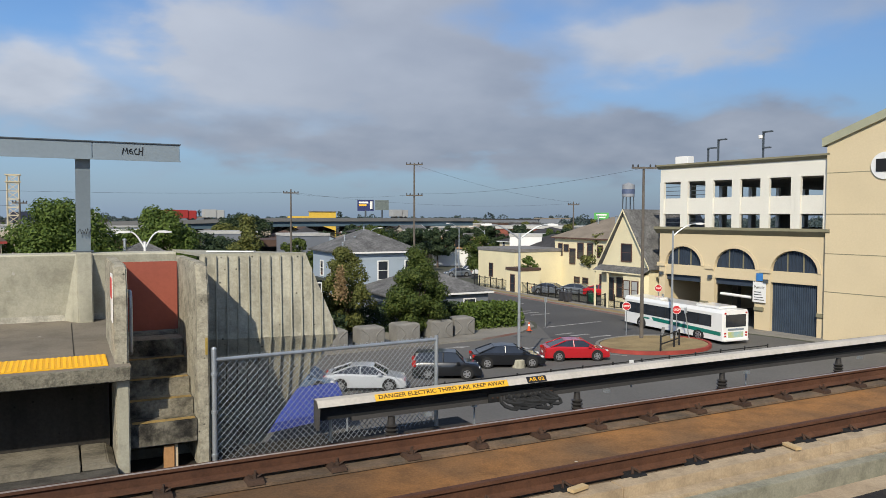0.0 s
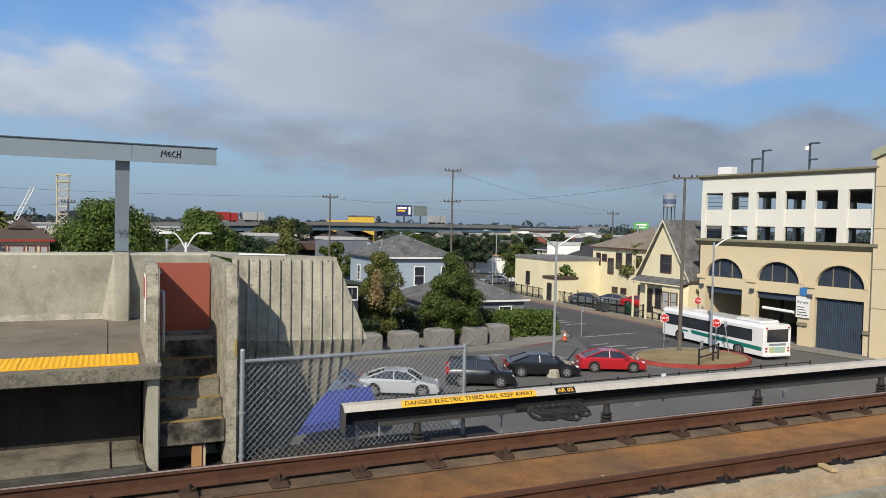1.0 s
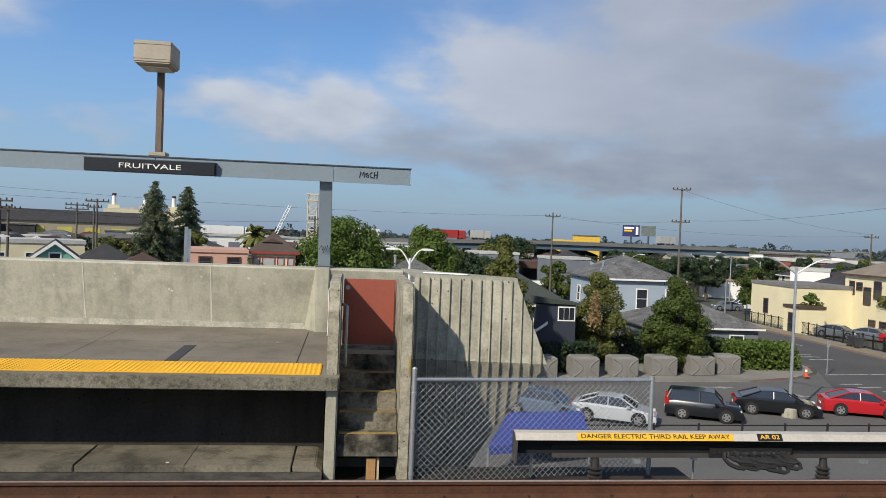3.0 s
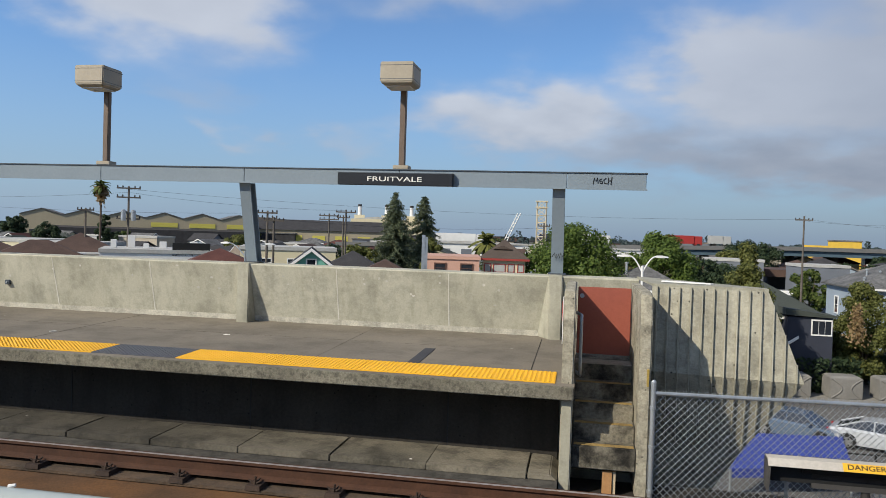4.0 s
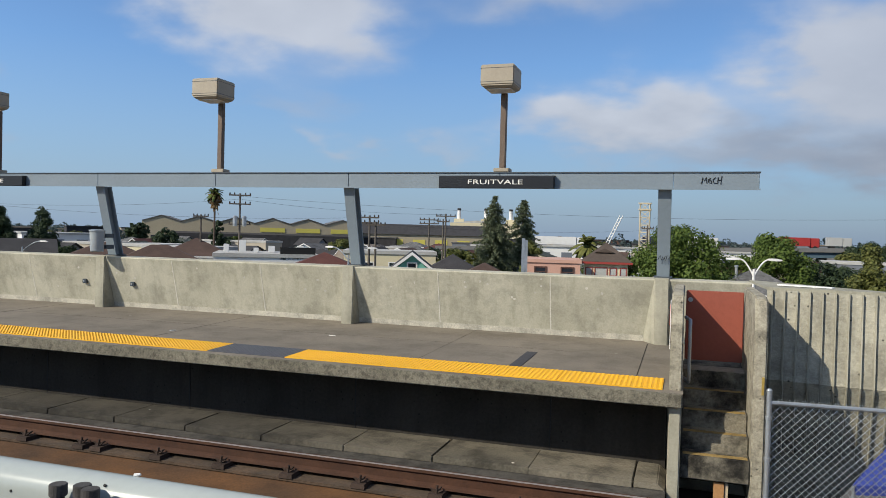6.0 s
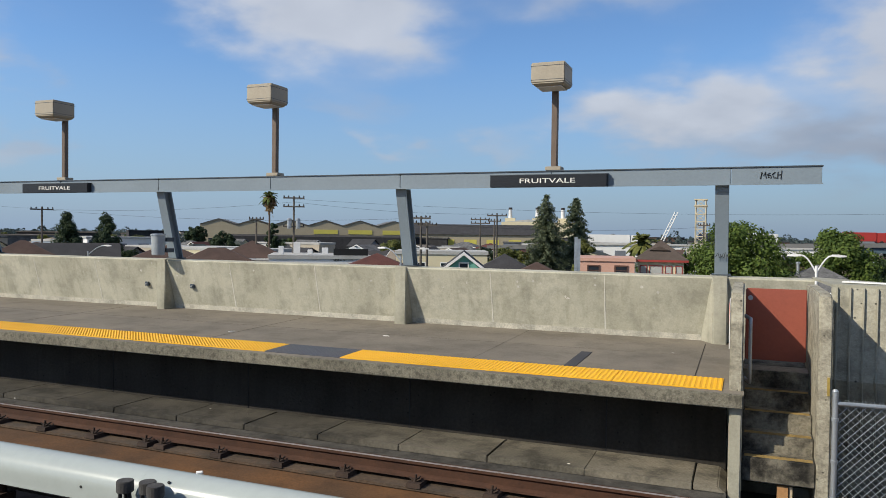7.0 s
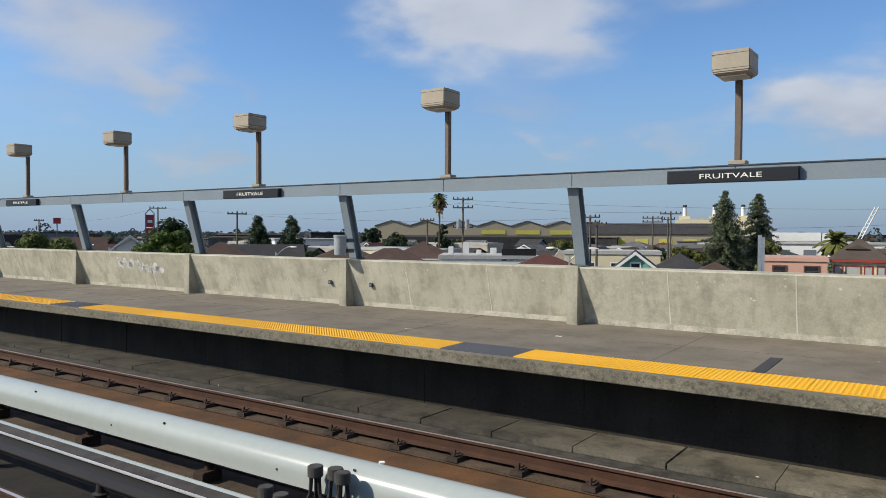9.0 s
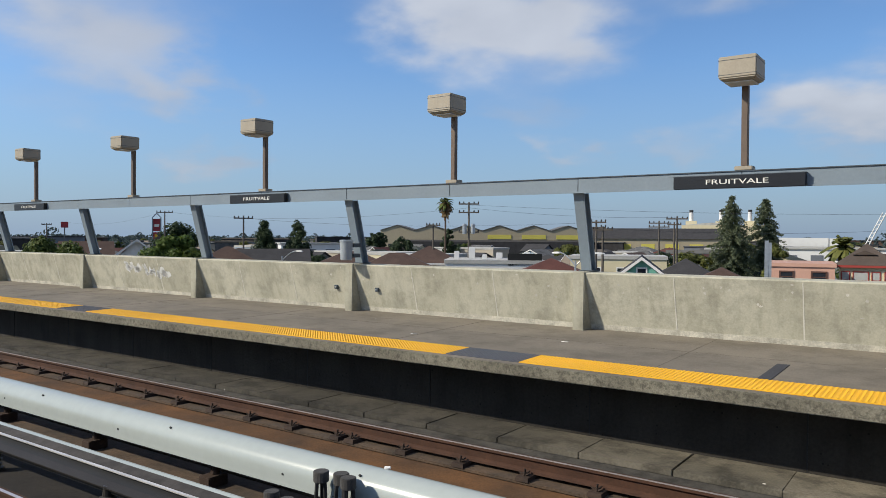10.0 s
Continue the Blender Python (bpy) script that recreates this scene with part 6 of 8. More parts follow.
# long sawtooth warehouse
wh = thing("warehouse", "long beige warehouse with a row of grey gabled roofs", "warehouse", at=pose(-160, 253, G_Z, 0, 0, 32.7))
W_TAN = mat("warehouse_tan", (0.42, 0.36, 0.25), 0.85, var=0.15, coarse=0.1, fine=2)
W_LEM = mat("lemon_panel", (0.66, 0.58, 0.12), 0.8, var=0.15, coarse=0.1)
for i in range(6):
    u = -39 + 13 * i
    part("bay", Mesh().prism([(u, 0), (u + 13, 0), (u + 13, 12.0), (u + 6.5, 14.0), (u, 12.0)], "y", -15, 15), W_TAN, wh)
    for sx in (0, 1):
        e0, e1 = (u, 12.05), (u + 6.5, 14.05)
        if sx:
            e0, e1 = (u + 13, 12.05), (u + 6.5, 14.05)
        part("roof_slope", Mesh().prism([e0, e1, (e1[0], e1[1] + 0.25), (e0[0], e0[1] + 0.25)], "y", -15.3, 15), ROOF_GREY, wh)
    if i > 2:
        part("panel", Mesh().box(u + 2, u + 11, -15.15, -15.0, 9.0, 10.6), W_LEM, wh)
    for k in (3, 8):
        part("window", Mesh().box(u + k, u + k + 1.6, -15.1, -15.0, 5.6, 7.0), GLASS_DARK, wh)
part("lean_to", Mesh().prism([(-20, 0), (-15, 0), (-15, 8.6), (-20, 8.0)], "x", -30, 39), ROOF_DARK, wh)
wr = thing("warehouse", "long shed with a dark roof and beige walls", "warehouse", at=pose(-108, 290, G_Z, 0, 0, 21))
part("wall", Mesh().box(-26, 34, -8, 8, 0, 9.5), W_TAN, wr)
part("roof", Mesh().prism([(-8.6, 9.4), (0, 13.6), (8.6, 9.4)], "x", -27, 35), ROOF_DARK, wr)
for i in range(5):
    part("panel", Mesh().box(-18 + 9 * i, -13 + 9 * i, -8.1, -8.0, 5.0, 7.4), W_LEM, wr)
fa = thing("factory", "cream factory block with three pale chimneys", "factory", at=pose(-115, 437, G_Z, 0, 0, 15))
part("block", Mesh().box(-22, 24, -10, 10, 0, 17.0), W_CREAM, fa)
part("shed", Mesh().prism([(-22, 17), (-6, 18.6), (10, 17)], "y", -9, 9), ROOF_PALE, fa)
for u in (-17, -1, 14):
    part("plinth", Mesh().box(u - 3, u + 3, -6, 0, 17, 19.5), W_CREAM, fa)
    part("chimney", Mesh().turned((u, -3), ((1.2, 19.5), (1.05, 24.5), (1.05, 25.6)), 12), WHITE_PAINT, fa)
    part("chimney_top", Mesh().turned((u, -3), ((1.12, 24.6), (1.12, 25.8)), 12), ROOF_DARK, fa)
# elevated roadway with blue girders
ov_ = thing("overpass", "elevated roadway on piers with blue steel girders", "overpass")
oa, ob2 = Vector((-60, 178, 0)), Vector((110, 196, 0))
dv2 = (ob2 - oa).normalized()
sd2 = Vector((-dv2.y, dv2.x, 0))
def zo(u):
    return -2.3 + 2.4 * min(1.0, u / 0.65)
BLUE_G = mat("girder_blue", (0.085, 0.135, 0.17), 0.6, var=0.2, coarse=0.3)
OVER_GREY = mat("roadway_concrete", (0.17, 0.17, 0.165), 0.9, var=0.25, coarse=0.2, streak=0.4)
for i in range(17):
    u0, u1 = i / 17, (i + 1) / 17
    p, q = oa.lerp(ob2, u0), oa.lerp(ob2, u1)
    for nm, lo, hi, y0, y1, mt in (("deck", 0.0, 0.4, -0.6, 12, OVER_GREY), ("girder", -1.3, 0.0, 0, 11, BLUE_G), ("barrier", 0.4, 0.95, -0.6, -0.3, OVER_GREY)):
        part(nm, Mesh().rings([[(*(p + sd2 * y0).xy, zo(u0) + lo), (*(p + sd2 * y1).xy, zo(u0) + lo), (*(p + sd2 * y1).xy, zo(u0) + hi), (*(p + sd2 * y0).xy, zo(u0) + hi)],
                               [(*(q + sd2 * y0).xy, zo(u1) + lo), (*(q + sd2 * y1).xy, zo(u1) + lo), (*(q + sd2 * y1).xy, zo(u1) + hi), (*(q + sd2 * y0).xy, zo(u1) + hi)]]), mt, ov_)
    part("pier", Mesh().box(p.x - 0.6, p.x + 0.6, p.y + 2, p.y + 9, G_Z, zo(u0) - 1.3), CONC_UNDER, ov_)
for i, (u, L, c_) in enumerate(((0.50, 8.5, (0.36, 0.035, 0.03)), (0.55, 5, (0.42, 0.42, 0.40)), (0.33, 12, (0.03, 0.035, 0.06)), (0.37, 9, (0.6, 0.6, 0.58)), (0.18, 12, (0.62, 0.62, 0.6)), (0.86, 5, (0.36, 0.36, 0.35)))):
    p = oa.lerp(ob2, u) + sd2 * 3
    tk = thing("truck", "box truck on the elevated roadway", "truck", at=pose(p.x, p.y, zo(u) + 0.45, 0, 0, 6))
    cmx = mat("truck_paint_%d" % i, c_, 0.5, var=0.08)
    part("box", Mesh().box(-L / 2, L / 2 - 2, -1.25, 1.25, 0.9, 2.9), cmx, tk, bevel=0.05)
    part("cab", Mesh().box(L / 2 - 1.9, L / 2, -1.2, 1.2, 0.6, 2.8), cmx, tk, bevel=0.15)
    for wx in (-L / 2 + 1, L / 2 - 1):
        part("wheel", Mesh().rod((wx, -1.25, 0.5), (wx, 1.25, 0.5), 0.5, n=14), TYRE, tk)
yb_ = thing("depot", "yellow stepped depot building", "building", at=pose(80, 247, G_Z, 0, 0, -18))
YD_M = mat("depot_yellow", (0.62, 0.40, 0.05), 0.75, var=0.12)
part("wall", Mesh().box(-5, 4, -5, 5, 0, 11.2), YD_M, yb_)
part("wing", Mesh().box(-12, -5, -5, 5, 0, 9.8), YD_M, yb_)
part("roof", Mesh().box(-5.2, 4.2, -5.2, 5.2, 11.2, 11.6), ROOF_GREY, yb_)
rb = thing("store", "long red-brick store with a pale roof", "building", at=pose(118, 168, G_Z, 0, 0, -34))
part("wall", Mesh().box(-16, 16, -6, 6, 0, 6.6), mat("red_brick", (0.27, 0.09, 0.06), 0.9, var=0.25, coarse=0.4, fine=6), rb)
part("roof", Mesh().box(-16.3, 16.3, -6.3, 6.3, 6.6, 7.4), ROOF_PALE, rb)
for a_, nm, sc in (((92.2, 232.1), "billboard", 1.0),):
    bb = thing("billboard", "dark blue roadside billboard beside a bare hoarding", "billboard", at=pose(a_[0], a_[1], G_Z, 0, 0, -20))
    part("panel", Mesh().box(-5.2, 0.2, -0.2, 0.2, 11.6, 15.3), mat("poster_navy", (0.02, 0.03, 0.12), 0.6, var=0.15), bb)
    part("bar", Mesh().box(-4.7, -1.6, -0.26, -0.2, 14.1, 14.7), WHITE_LET, bb)
    part("bar", Mesh().box(-4.7, -2.2, -0.26, -0.2, 13.2, 13.8), SIGN_YEL, bb)
    part("figure", Mesh().rod((-0.6, -0.22, 12.2), (-0.6, -0.22, 14.8), 0.45, n=10), WHITE_LET, bb)
    part("hoarding", Mesh().box(0.7, 5.2, -0.2, 0.2, 11.9, 15.2), mat("hoarding_grey", (0.15, 0.18, 0.17), 0.8, var=0.3, fine=2), bb)
    for u in (-2.5, 3.0):
        part("pole", Mesh().rod((u, 0, 0), (u, 0, 12), 0.3), STEEL_DARK, bb)
st = thing("sign_tower", "tall shopping-centre sign tower with red panels and a peaked top", "sign", at=pose(-149.7, 99.8, G_Z, 0, 0, 56))
part("frame", Mesh().box(-1.0, -0.75, -0.3, 0.3, 0, 13.6).box(0.75, 1.0, -0.3, 0.3, 0, 13.6), STEEL, st)
part("panel", Mesh().box(-0.75, 0.75, -0.2, 0.2, 10.6, 13.4), mat("sign_red_panel", (0.36, 0.04, 0.05), 0.6, var=0.2), st)
part("panel", Mesh().box(-0.75, 0.75, -0.2, 0.2, 8.8, 10.4), mat("sign_red_panel", (0.36, 0.04, 0.05)), st)
part("bar", Mesh().box(-0.5, 0.5, -0.26, -0.2, 11.6, 12.2), WHITE_LET, st)
part("bar", Mesh().box(-0.45, 0.45, -0.26, -0.2, 9.3, 9.9), SIGN_YEL, st)
part("peak", Mesh().prism([(-1.1, 13.6), (0, 14.8), (1.1, 13.6), (0.9, 13.6), (0, 14.5), (-0.9, 13.6)], "y", -0.3, 0.3), STEEL, st)
rs_ = thing("pole_sign", "small red square sign on a pole", "sign", at=pose(-176.9, 93.2, G_Z, 0, 0, 60))
part("pole", Mesh().rod((0, 0, 0), (0, 0, 11.6), 0.12), STEEL_DARK, rs_)
part("panel", Mesh().box(-0.8, 0.8, -0.1, 0.1, 11.4, 12.8), mat("sign_red_panel", (0.36, 0.04, 0.05)), rs_)
# lattice hoist tower and crane
tw = thing("lattice_tower", "cream-painted steel lattice tower", "tower", at=pose(-7.8, 149.8, G_Z))
LT = mat("tower_cream", (0.62, 0.53, 0.36), 0.6, var=0.15)
for sx in (-0.9, 0.9):
    for sy in (-0.9, 0.9):
        part("leg", Mesh().rod((sx, sy, 0), (sx, sy, 16.8), 0.11, n=6), LT, tw)
for k in range(12):
    z = 1.4 * k
    for sx in (-1, 1):
        part("brace", Mesh().rod((-0.9 * sx, -0.9, z), (0.9 * sx, -0.9, z + 1.4), 0.06, n=5), LT, tw)
    part("ring", Mesh().box(-0.95, 0.95, -1.0, -0.88, z + 1.3, z + 1.5), LT, tw)
for z in (15.5, 16.7):
    for sgn in (-1, 1):
        part("head_beam", Mesh().box(-1.2, 1.2, sgn * 1.02 - 0.1, sgn * 1.02 + 0.1, z, z + 0.22), LT, tw)
        part("head_beam", Mesh().box(sgn * 1.1 - 0.1, sgn * 1.1 + 0.1, -0.91, 0.91, z, z + 0.22), LT, tw)
cr = thing("crane", "white lattice crane jib leaning over the skyline", "crane", at=pose(-31, 298, G_Z))
for k in (0, 1.1):
    part("chord", Mesh().rod((k, 0, 6), (6 + k, 0, 19.0), 0.22, n=6), WHITE_PAINT, cr)
for k in range(9):
    part("brace", Mesh().rod((k * 0.7, 0, 6 + k * 1.45), (k * 0.7 + 1.4, 0, 6.4 + k * 1.45), 0.12, n=5), WHITE_PAINT, cr)
part("cab", Mesh().box(-2.5, 2.5, -2, 2, 0, 6), WHITE_PAINT, cr, bevel=0.2)
wtk = thing("water_tank", "water tank on a braced steel stand", "water tank", at=pose(111, 128, G_Z))
part("tank", Mesh().turned((0, 0), ((1.3, 14.2), (1.36, 14.4), (1.36, 16.9), (0.1, 17.4)), 18), mat("tank_white", (0.30, 0.31, 0.33), 0.6, var=0.15, coarse=1.0), wtk)
part("band", Mesh().turned((0, 0), ((1.39, 14.9), (1.39, 15.9)), 18), mat("tank_blue", (0.10, 0.13, 0.22), 0.6), wtk, "faded blue band")
for k in range(4):
    a = k * math.pi / 2 + 0.5
    part("leg", Mesh().rod((1.7 * math.cos(a), 1.7 * math.sin(a), 0), (1.2 * math.cos(a), 1.2 * math.sin(a), 14.2), 0.12), STEEL_DARK, wtk)
gs = thing("store_sign", "green rooftop sign panel with pale bars", "sign", at=pose(90.6, 112, -4, 0, 0, -37))
part("panel", Mesh().box(-1.35, 1.35, -0.15, 0.15, 5.0, 6.3), mat("sign_green", (0.10, 0.42, 0.10), 0.6), gs)
part("bar", Mesh().box(-0.95, 0.95, -0.2, -0.15, 5.75, 6.0), WHITE_LET, gs)
part("bar", Mesh().box(-0.75, 0.75, -0.2, -0.15, 5.3, 5.5), WHITE_LET, gs)
part("leg", Mesh().box(-1.0, -0.85, 0, 0.15, -4.3, 5.0).box(0.85, 1.0, 0, 0.15, -4.3, 5.0), STEEL_DARK, gs)
# ==== street ====
# ---------- parking garage ----------
GM = pose(51.5, 55.0, G_Z, 0, 0, -83.8)
G_CREAM = mat("garage_cream", (0.64, 0.525, 0.335), 0.85, var=0.07, coarse=0.3, fine=8, bump=0.08, streak=0.1)
G_WHITE = mat("garage_white", (0.72, 0.69, 0.60), 0.8, var=0.06, coarse=0.3, fine=8, bump=0.05)
G_OLIVE = mat("garage_cornice", (0.24, 0.22, 0.14), 0.8, var=0.15, coarse=0.5)
G_SLAB = mat("garage_inside", (0.20, 0.19, 0.17), 0.9, var=0.2, coarse=0.4)
SLATS = mat("grille_navy", (0.035, 0.05, 0.075), 0.6, var=0.2)
gar = thing("parking_garage", "cream and white parking garage with arched ground-floor bays", "building", at=GM)
GL, GD, BW = 16.7, 34.0, 16.7 / 3
# lower storey: piers, lintels, arch heads
for i in range(3):
    c = BW * (i + 0.5)
    hw = 2.05
    part("pier", Mesh().box(BW * i, c - hw, 0, 0.5, 0, 8.2), G_CREAM, gar)
    part("pier", Mesh().box(c + hw, BW * (i + 1), 0, 0.5, 0, 8.2), G_CREAM, gar)
    part("lintel", Mesh().box(c - hw, c + hw, 0.04, 0.5, 4.3, 5.25), G_CREAM, gar)
    N = 18
    arc_ = [(c - hw * math.cos(math.pi * k / N), 5.25 + 1.75 * math.sin(math.pi * k / N)) for k in range(N + 1)]
    m_ = Mesh().prism(arc_ + [(c + hw, 8.2), (c - hw, 8.2)], "y", 0.0, 0.5)
    part("arch_wall", m_, G_CREAM, gar)
    ring_ = lambda r: [(c - r * math.cos(math.pi * k / N), 5.25 + (r - 0.3) * math.sin(math.pi * k / N)) for k in range(N + 1)]
    m_ = Mesh().prism(ring_(hw + 0.02) + ring_(hw + 0.30)[::-1], "y", -0.05, 0.02)
    part("archivolt", m_, G_CREAM, gar, "raised arch moulding")
    w_ = part("arched_window", Mesh().prism([(c - hw * math.cos(math.pi * k / 16), 5.25 + 1.75 * math.sin(math.pi * k / 16)) for k in range(17)], "y", 0.34, 0.38), SLATS, gar, "dark arched grille")
    for k in range(16):
        u = c - hw + 0.2 + k * 0.245
        h_ = 1.75 * math.sqrt(max(0, 1 - ((u - c) / hw) ** 2))
        part("slat", Mesh().box(u, u + 0.07, 0.28, 0.34, 5.27, 5.25 + h_), SLATS, w_)
    for u in (-0.7, 0.7):
        part("mullion", Mesh().box(c + u - 0.04, c + u + 0.04, 0.25, 0.34, 5.27, 6.85), G_OLIVE, w_)
    part("impost", Mesh().box(c - hw - 1.0, c - hw + 0.02, -0.12, 0.1, 5.0, 5.4), G_CREAM, gar, bevel=0.05)
    part("pier_base", Mesh().box(c + hw - 0.02, c + hw + 0.9, -0.15, 0.1, 1.75, 2.1), G_OLIVE, gar, bevel=0.05)
    part("wall_light", Mesh().box(c - hw - 0.55, c - hw - 0.2, -0.25, 0.0, 4.2, 4.5), STEEL_DARK, gar)
    if i == 2:
        gt = part("roller_grille", Mesh().box(c - hw, c + hw, 0.36, 0.4, 0, 4.3), SLATS, gar, "dark slatted gate")
        for k in range(22):
            part("slat", Mesh().box(c - hw + 0.05 + 0.186 * k, c - hw + 0.12 + 0.186 * k, 0.30, 0.36, 0.05, 4.25), mat("grille_edge", (0.06, 0.085, 0.12), 0.5), gt)
    else:
        part("shutter_head", Mesh().box(c - hw, c + hw, 0.3, 0.5, 3.75, 4.3), SLATS, gar)
part("clearance_bar", Mesh().rod((7.1, -0.1, 2.95), (10.1, -0.1, 2.85), 0.13, n=10), WHITE_PAINT, gar, "hanging white clearance bar")
part("cornice", Mesh().prism([(-0.02, 8.2), (-0.45, 8.62), (-0.45, 8.85), (0.5, 8.85), (0.5, 8.2)], "x", -0.4, GL + 0.35), G_OLIVE, gar)
# upper storeys: six bays of open windows
for i in range(6):
    u = GL / 6 * i
    part("pier", Mesh().box(u, u + 0.46, -0.06, 0.24, 8.85, 13.1), G_WHITE, gar)
    part("pier", Mesh().box(u + GL / 6 - 0.40, u + GL / 6 - 0.002, -0.06 if i == 5 else 0.0, 0.24, 8.85, 13.1), G_WHITE, gar)
    part("spandrel", Mesh().box(u + 0.46, u + GL / 6 - 0.4, 0.04, 0.24, 10.05, 11.55), G_WHITE, gar)
    for z in (9.25, 9.6, 11.85, 12.25, 12.65):
        if i < 2:
            part("rail", Mesh().rod((u + 0.5, 0.25, z), (u + GL / 6 - 0.5, 0.25, z), 0.03, n=5), STEEL_DARK, gar)
part("parapet", Mesh().box(0, GL, 0, 0.5, 13.101, 14.4), G_WHITE, gar)
part("coping", Mesh().prism([(-0.05, 14.4), (-0.35, 14.65), (-0.35, 14.8), (0.5, 14.8), (0.5, 14.4)], "x", -0.3, GL + 0.2), G_OLIVE, gar)
for z in (4.4, 8.3, 10.0, 13.0):
    part("floor_slab", Mesh().box(0.05, GL - 0.05, 0.52, GD, z, z + 0.35), G_SLAB, gar)
part("ground_slab", Mesh().box(0.05, GL - 0.05, 0.52, GD, 0, 0.02), G_SLAB, gar)
part("side_wall", Mesh().box(0, 0.4, 0.52, GD, 0, 8.5), G_CREAM, gar)
part("side_parapet", Mesh().box(0, 0.3, 0.52, GD, 13.1, 14.4), G_WHITE, gar)
for k in range(6):
    part("side_pier", Mesh().box(0, 0.4, 4.0 + 5 * k, 4.8 + 5 * k, 8.5, 13.1), G_WHITE, gar)
part("back_wall", Mesh().box(0, GL, GD, GD + 0.3, 0, 14.0), G_CREAM, gar)
for k, y in ((0, 8), (1, 16)):
    for u in (2.8, 8.3, 13.9):
        part("inner_column", Mesh().box(u - 0.3, u + 0.3, y, y + 0.6, 0.02, 13.0), G_SLAB, gar)
# taller gabled end of the facade
m_ = Mesh().prism([(GL, 0), (34, 0), (34, 16.5), (26.5, 19.3), (GL, 15.6)], "y", -0.35, 8)
part("gable_wall", m_, G_CREAM, gar)
for z in (3.9, 6.9, 10.0, 13.2):
    part("score_line", Mesh().box(GL + 0.02, 34, -0.36, -0.35, z, z + 0.06), G_OLIVE, gar)
part("gable_coping", Mesh().prism([(GL - 0.3, 15.3), (26.5, 19.1), (34.2, 16.2), (34.2, 16.8), (26.5, 19.75), (GL - 0.3, 15.95)], "y", -0.6, 8.2), mat("coping_sage", (0.36, 0.36, 0.25), 0.8, var=0.1), gar)
RU = 21.1
sg = part("roundel", Mesh().rod((RU, -0.35, 13.6), (RU, -0.46, 13.6), 1.0, n=36), WHITE_PAINT, gar, "white round sign with a black shape")
part("shape", Mesh().box(RU - 0.62, RU + 0.62, -0.5, -0.46, 13.15, 14.1), BLACK_PAINT, sg)
for u, h_, n_ in ((3.9, 1.5, 1), (5.0, 2.2, 1), (9.6, 2.5, 2)):
    l_ = thing("roof_lamp", "dark lamp post on the garage roof deck", "lamp", "roof lamps", GM @ pose(u, 2.0, 14.8))
    part("post", Mesh().box(-0.07, 0.07, -0.07, 0.07, -1.4, h_), STEEL_DARK, l_)
    part("head", Mesh().box(0.0, 0.85, -0.15, 0.15, h_ - 0.12, h_), STEEL_DARK, l_)
    if n_ == 2:
        part("head", Mesh().box(0.0, 0.7, -0.15, 0.15, h_ - 1.5, h_ - 1.38), STEEL_DARK, l_)
        part("camera_housing", Mesh().rod((-0.25, 0, h_ - 0.6), (-0.25, 0, h_ - 0.3), 0.22, n=12), WHITE_PAINT, l_)
av = thing("roof_unit", "white ventilation unit on the garage roof", "ventilation unit", at=GM @ pose(1.8, 1.0, 14.8))
part("casing", Mesh().box(-0.6, 0.9, -0.4, 0.5, -1.4, 0.75), WHITE_PAINT, av, bevel=0.04)
ps = thing("permit_sign", "white permit parking sign with a blue heading panel", "sign", at=GM @ pose(10.95, -0.14, 0))
part("board", Mesh().box(-0.62, 0.62, -0.04, 0.0, 2.5, 4.25), WHITE_PAINT, ps)
part("heading", Mesh().box(-0.3, 0.3, -0.05, 0.0, 4.35, 5.0), mat("sign_blue", (0.05, 0.22, 0.55), 0.5), ps)
lettering("Permit", 0.36, BLACK_PAINT, ps, pose(0, -0.045, 3.78, 90, 0, 0), depth=0.002, fit=1.0)
for k in range(4):
    part("bar", Mesh().box(-0.5, 0.45 - 0.1 * k, -0.046, -0.04, 2.68 + 0.22 * k, 2.75 + 0.22 * k), CAPGREY, ps)

# ---------- vehicles ----------
def wheel(parent, x, y, r, w, side):
    o = part("wheel", Mesh().rings([[(x + rr_ * math.cos(t), y + yy, r + rr_ * math.sin(t)) for t in [2 * math.pi * k / 20 for k in range(20)]] for rr_, yy in ((r * 0.72, -w / 2), (r * 0.96, -w / 2), (r, -w / 2 + 0.03), (r, w / 2 - 0.03), (r * 0.96, w / 2), (r * 0.72, w / 2))]), TYRE, parent)
    part("rim", Mesh().rod((x, y + side * (w / 2 - 0.03), r), (x, y + side * (w / 2 + 0.022), r), r * 0.72, r * 0.66, 18), RIM, o)
    for k in range(5):
        a = 2 * math.pi * k / 5
        part("rim_gap", Mesh().rod((x + 0.45 * r * math.cos(a), y + side * (w / 2 + 0.015), r + 0.45 * r * math.sin(a)), (x + 0.45 * r * math.cos(a), y + side * (w / 2 + 0.026), r + 0.45 * r * math.sin(a)), r * 0.15, n=8), COVER_BLACK, o)


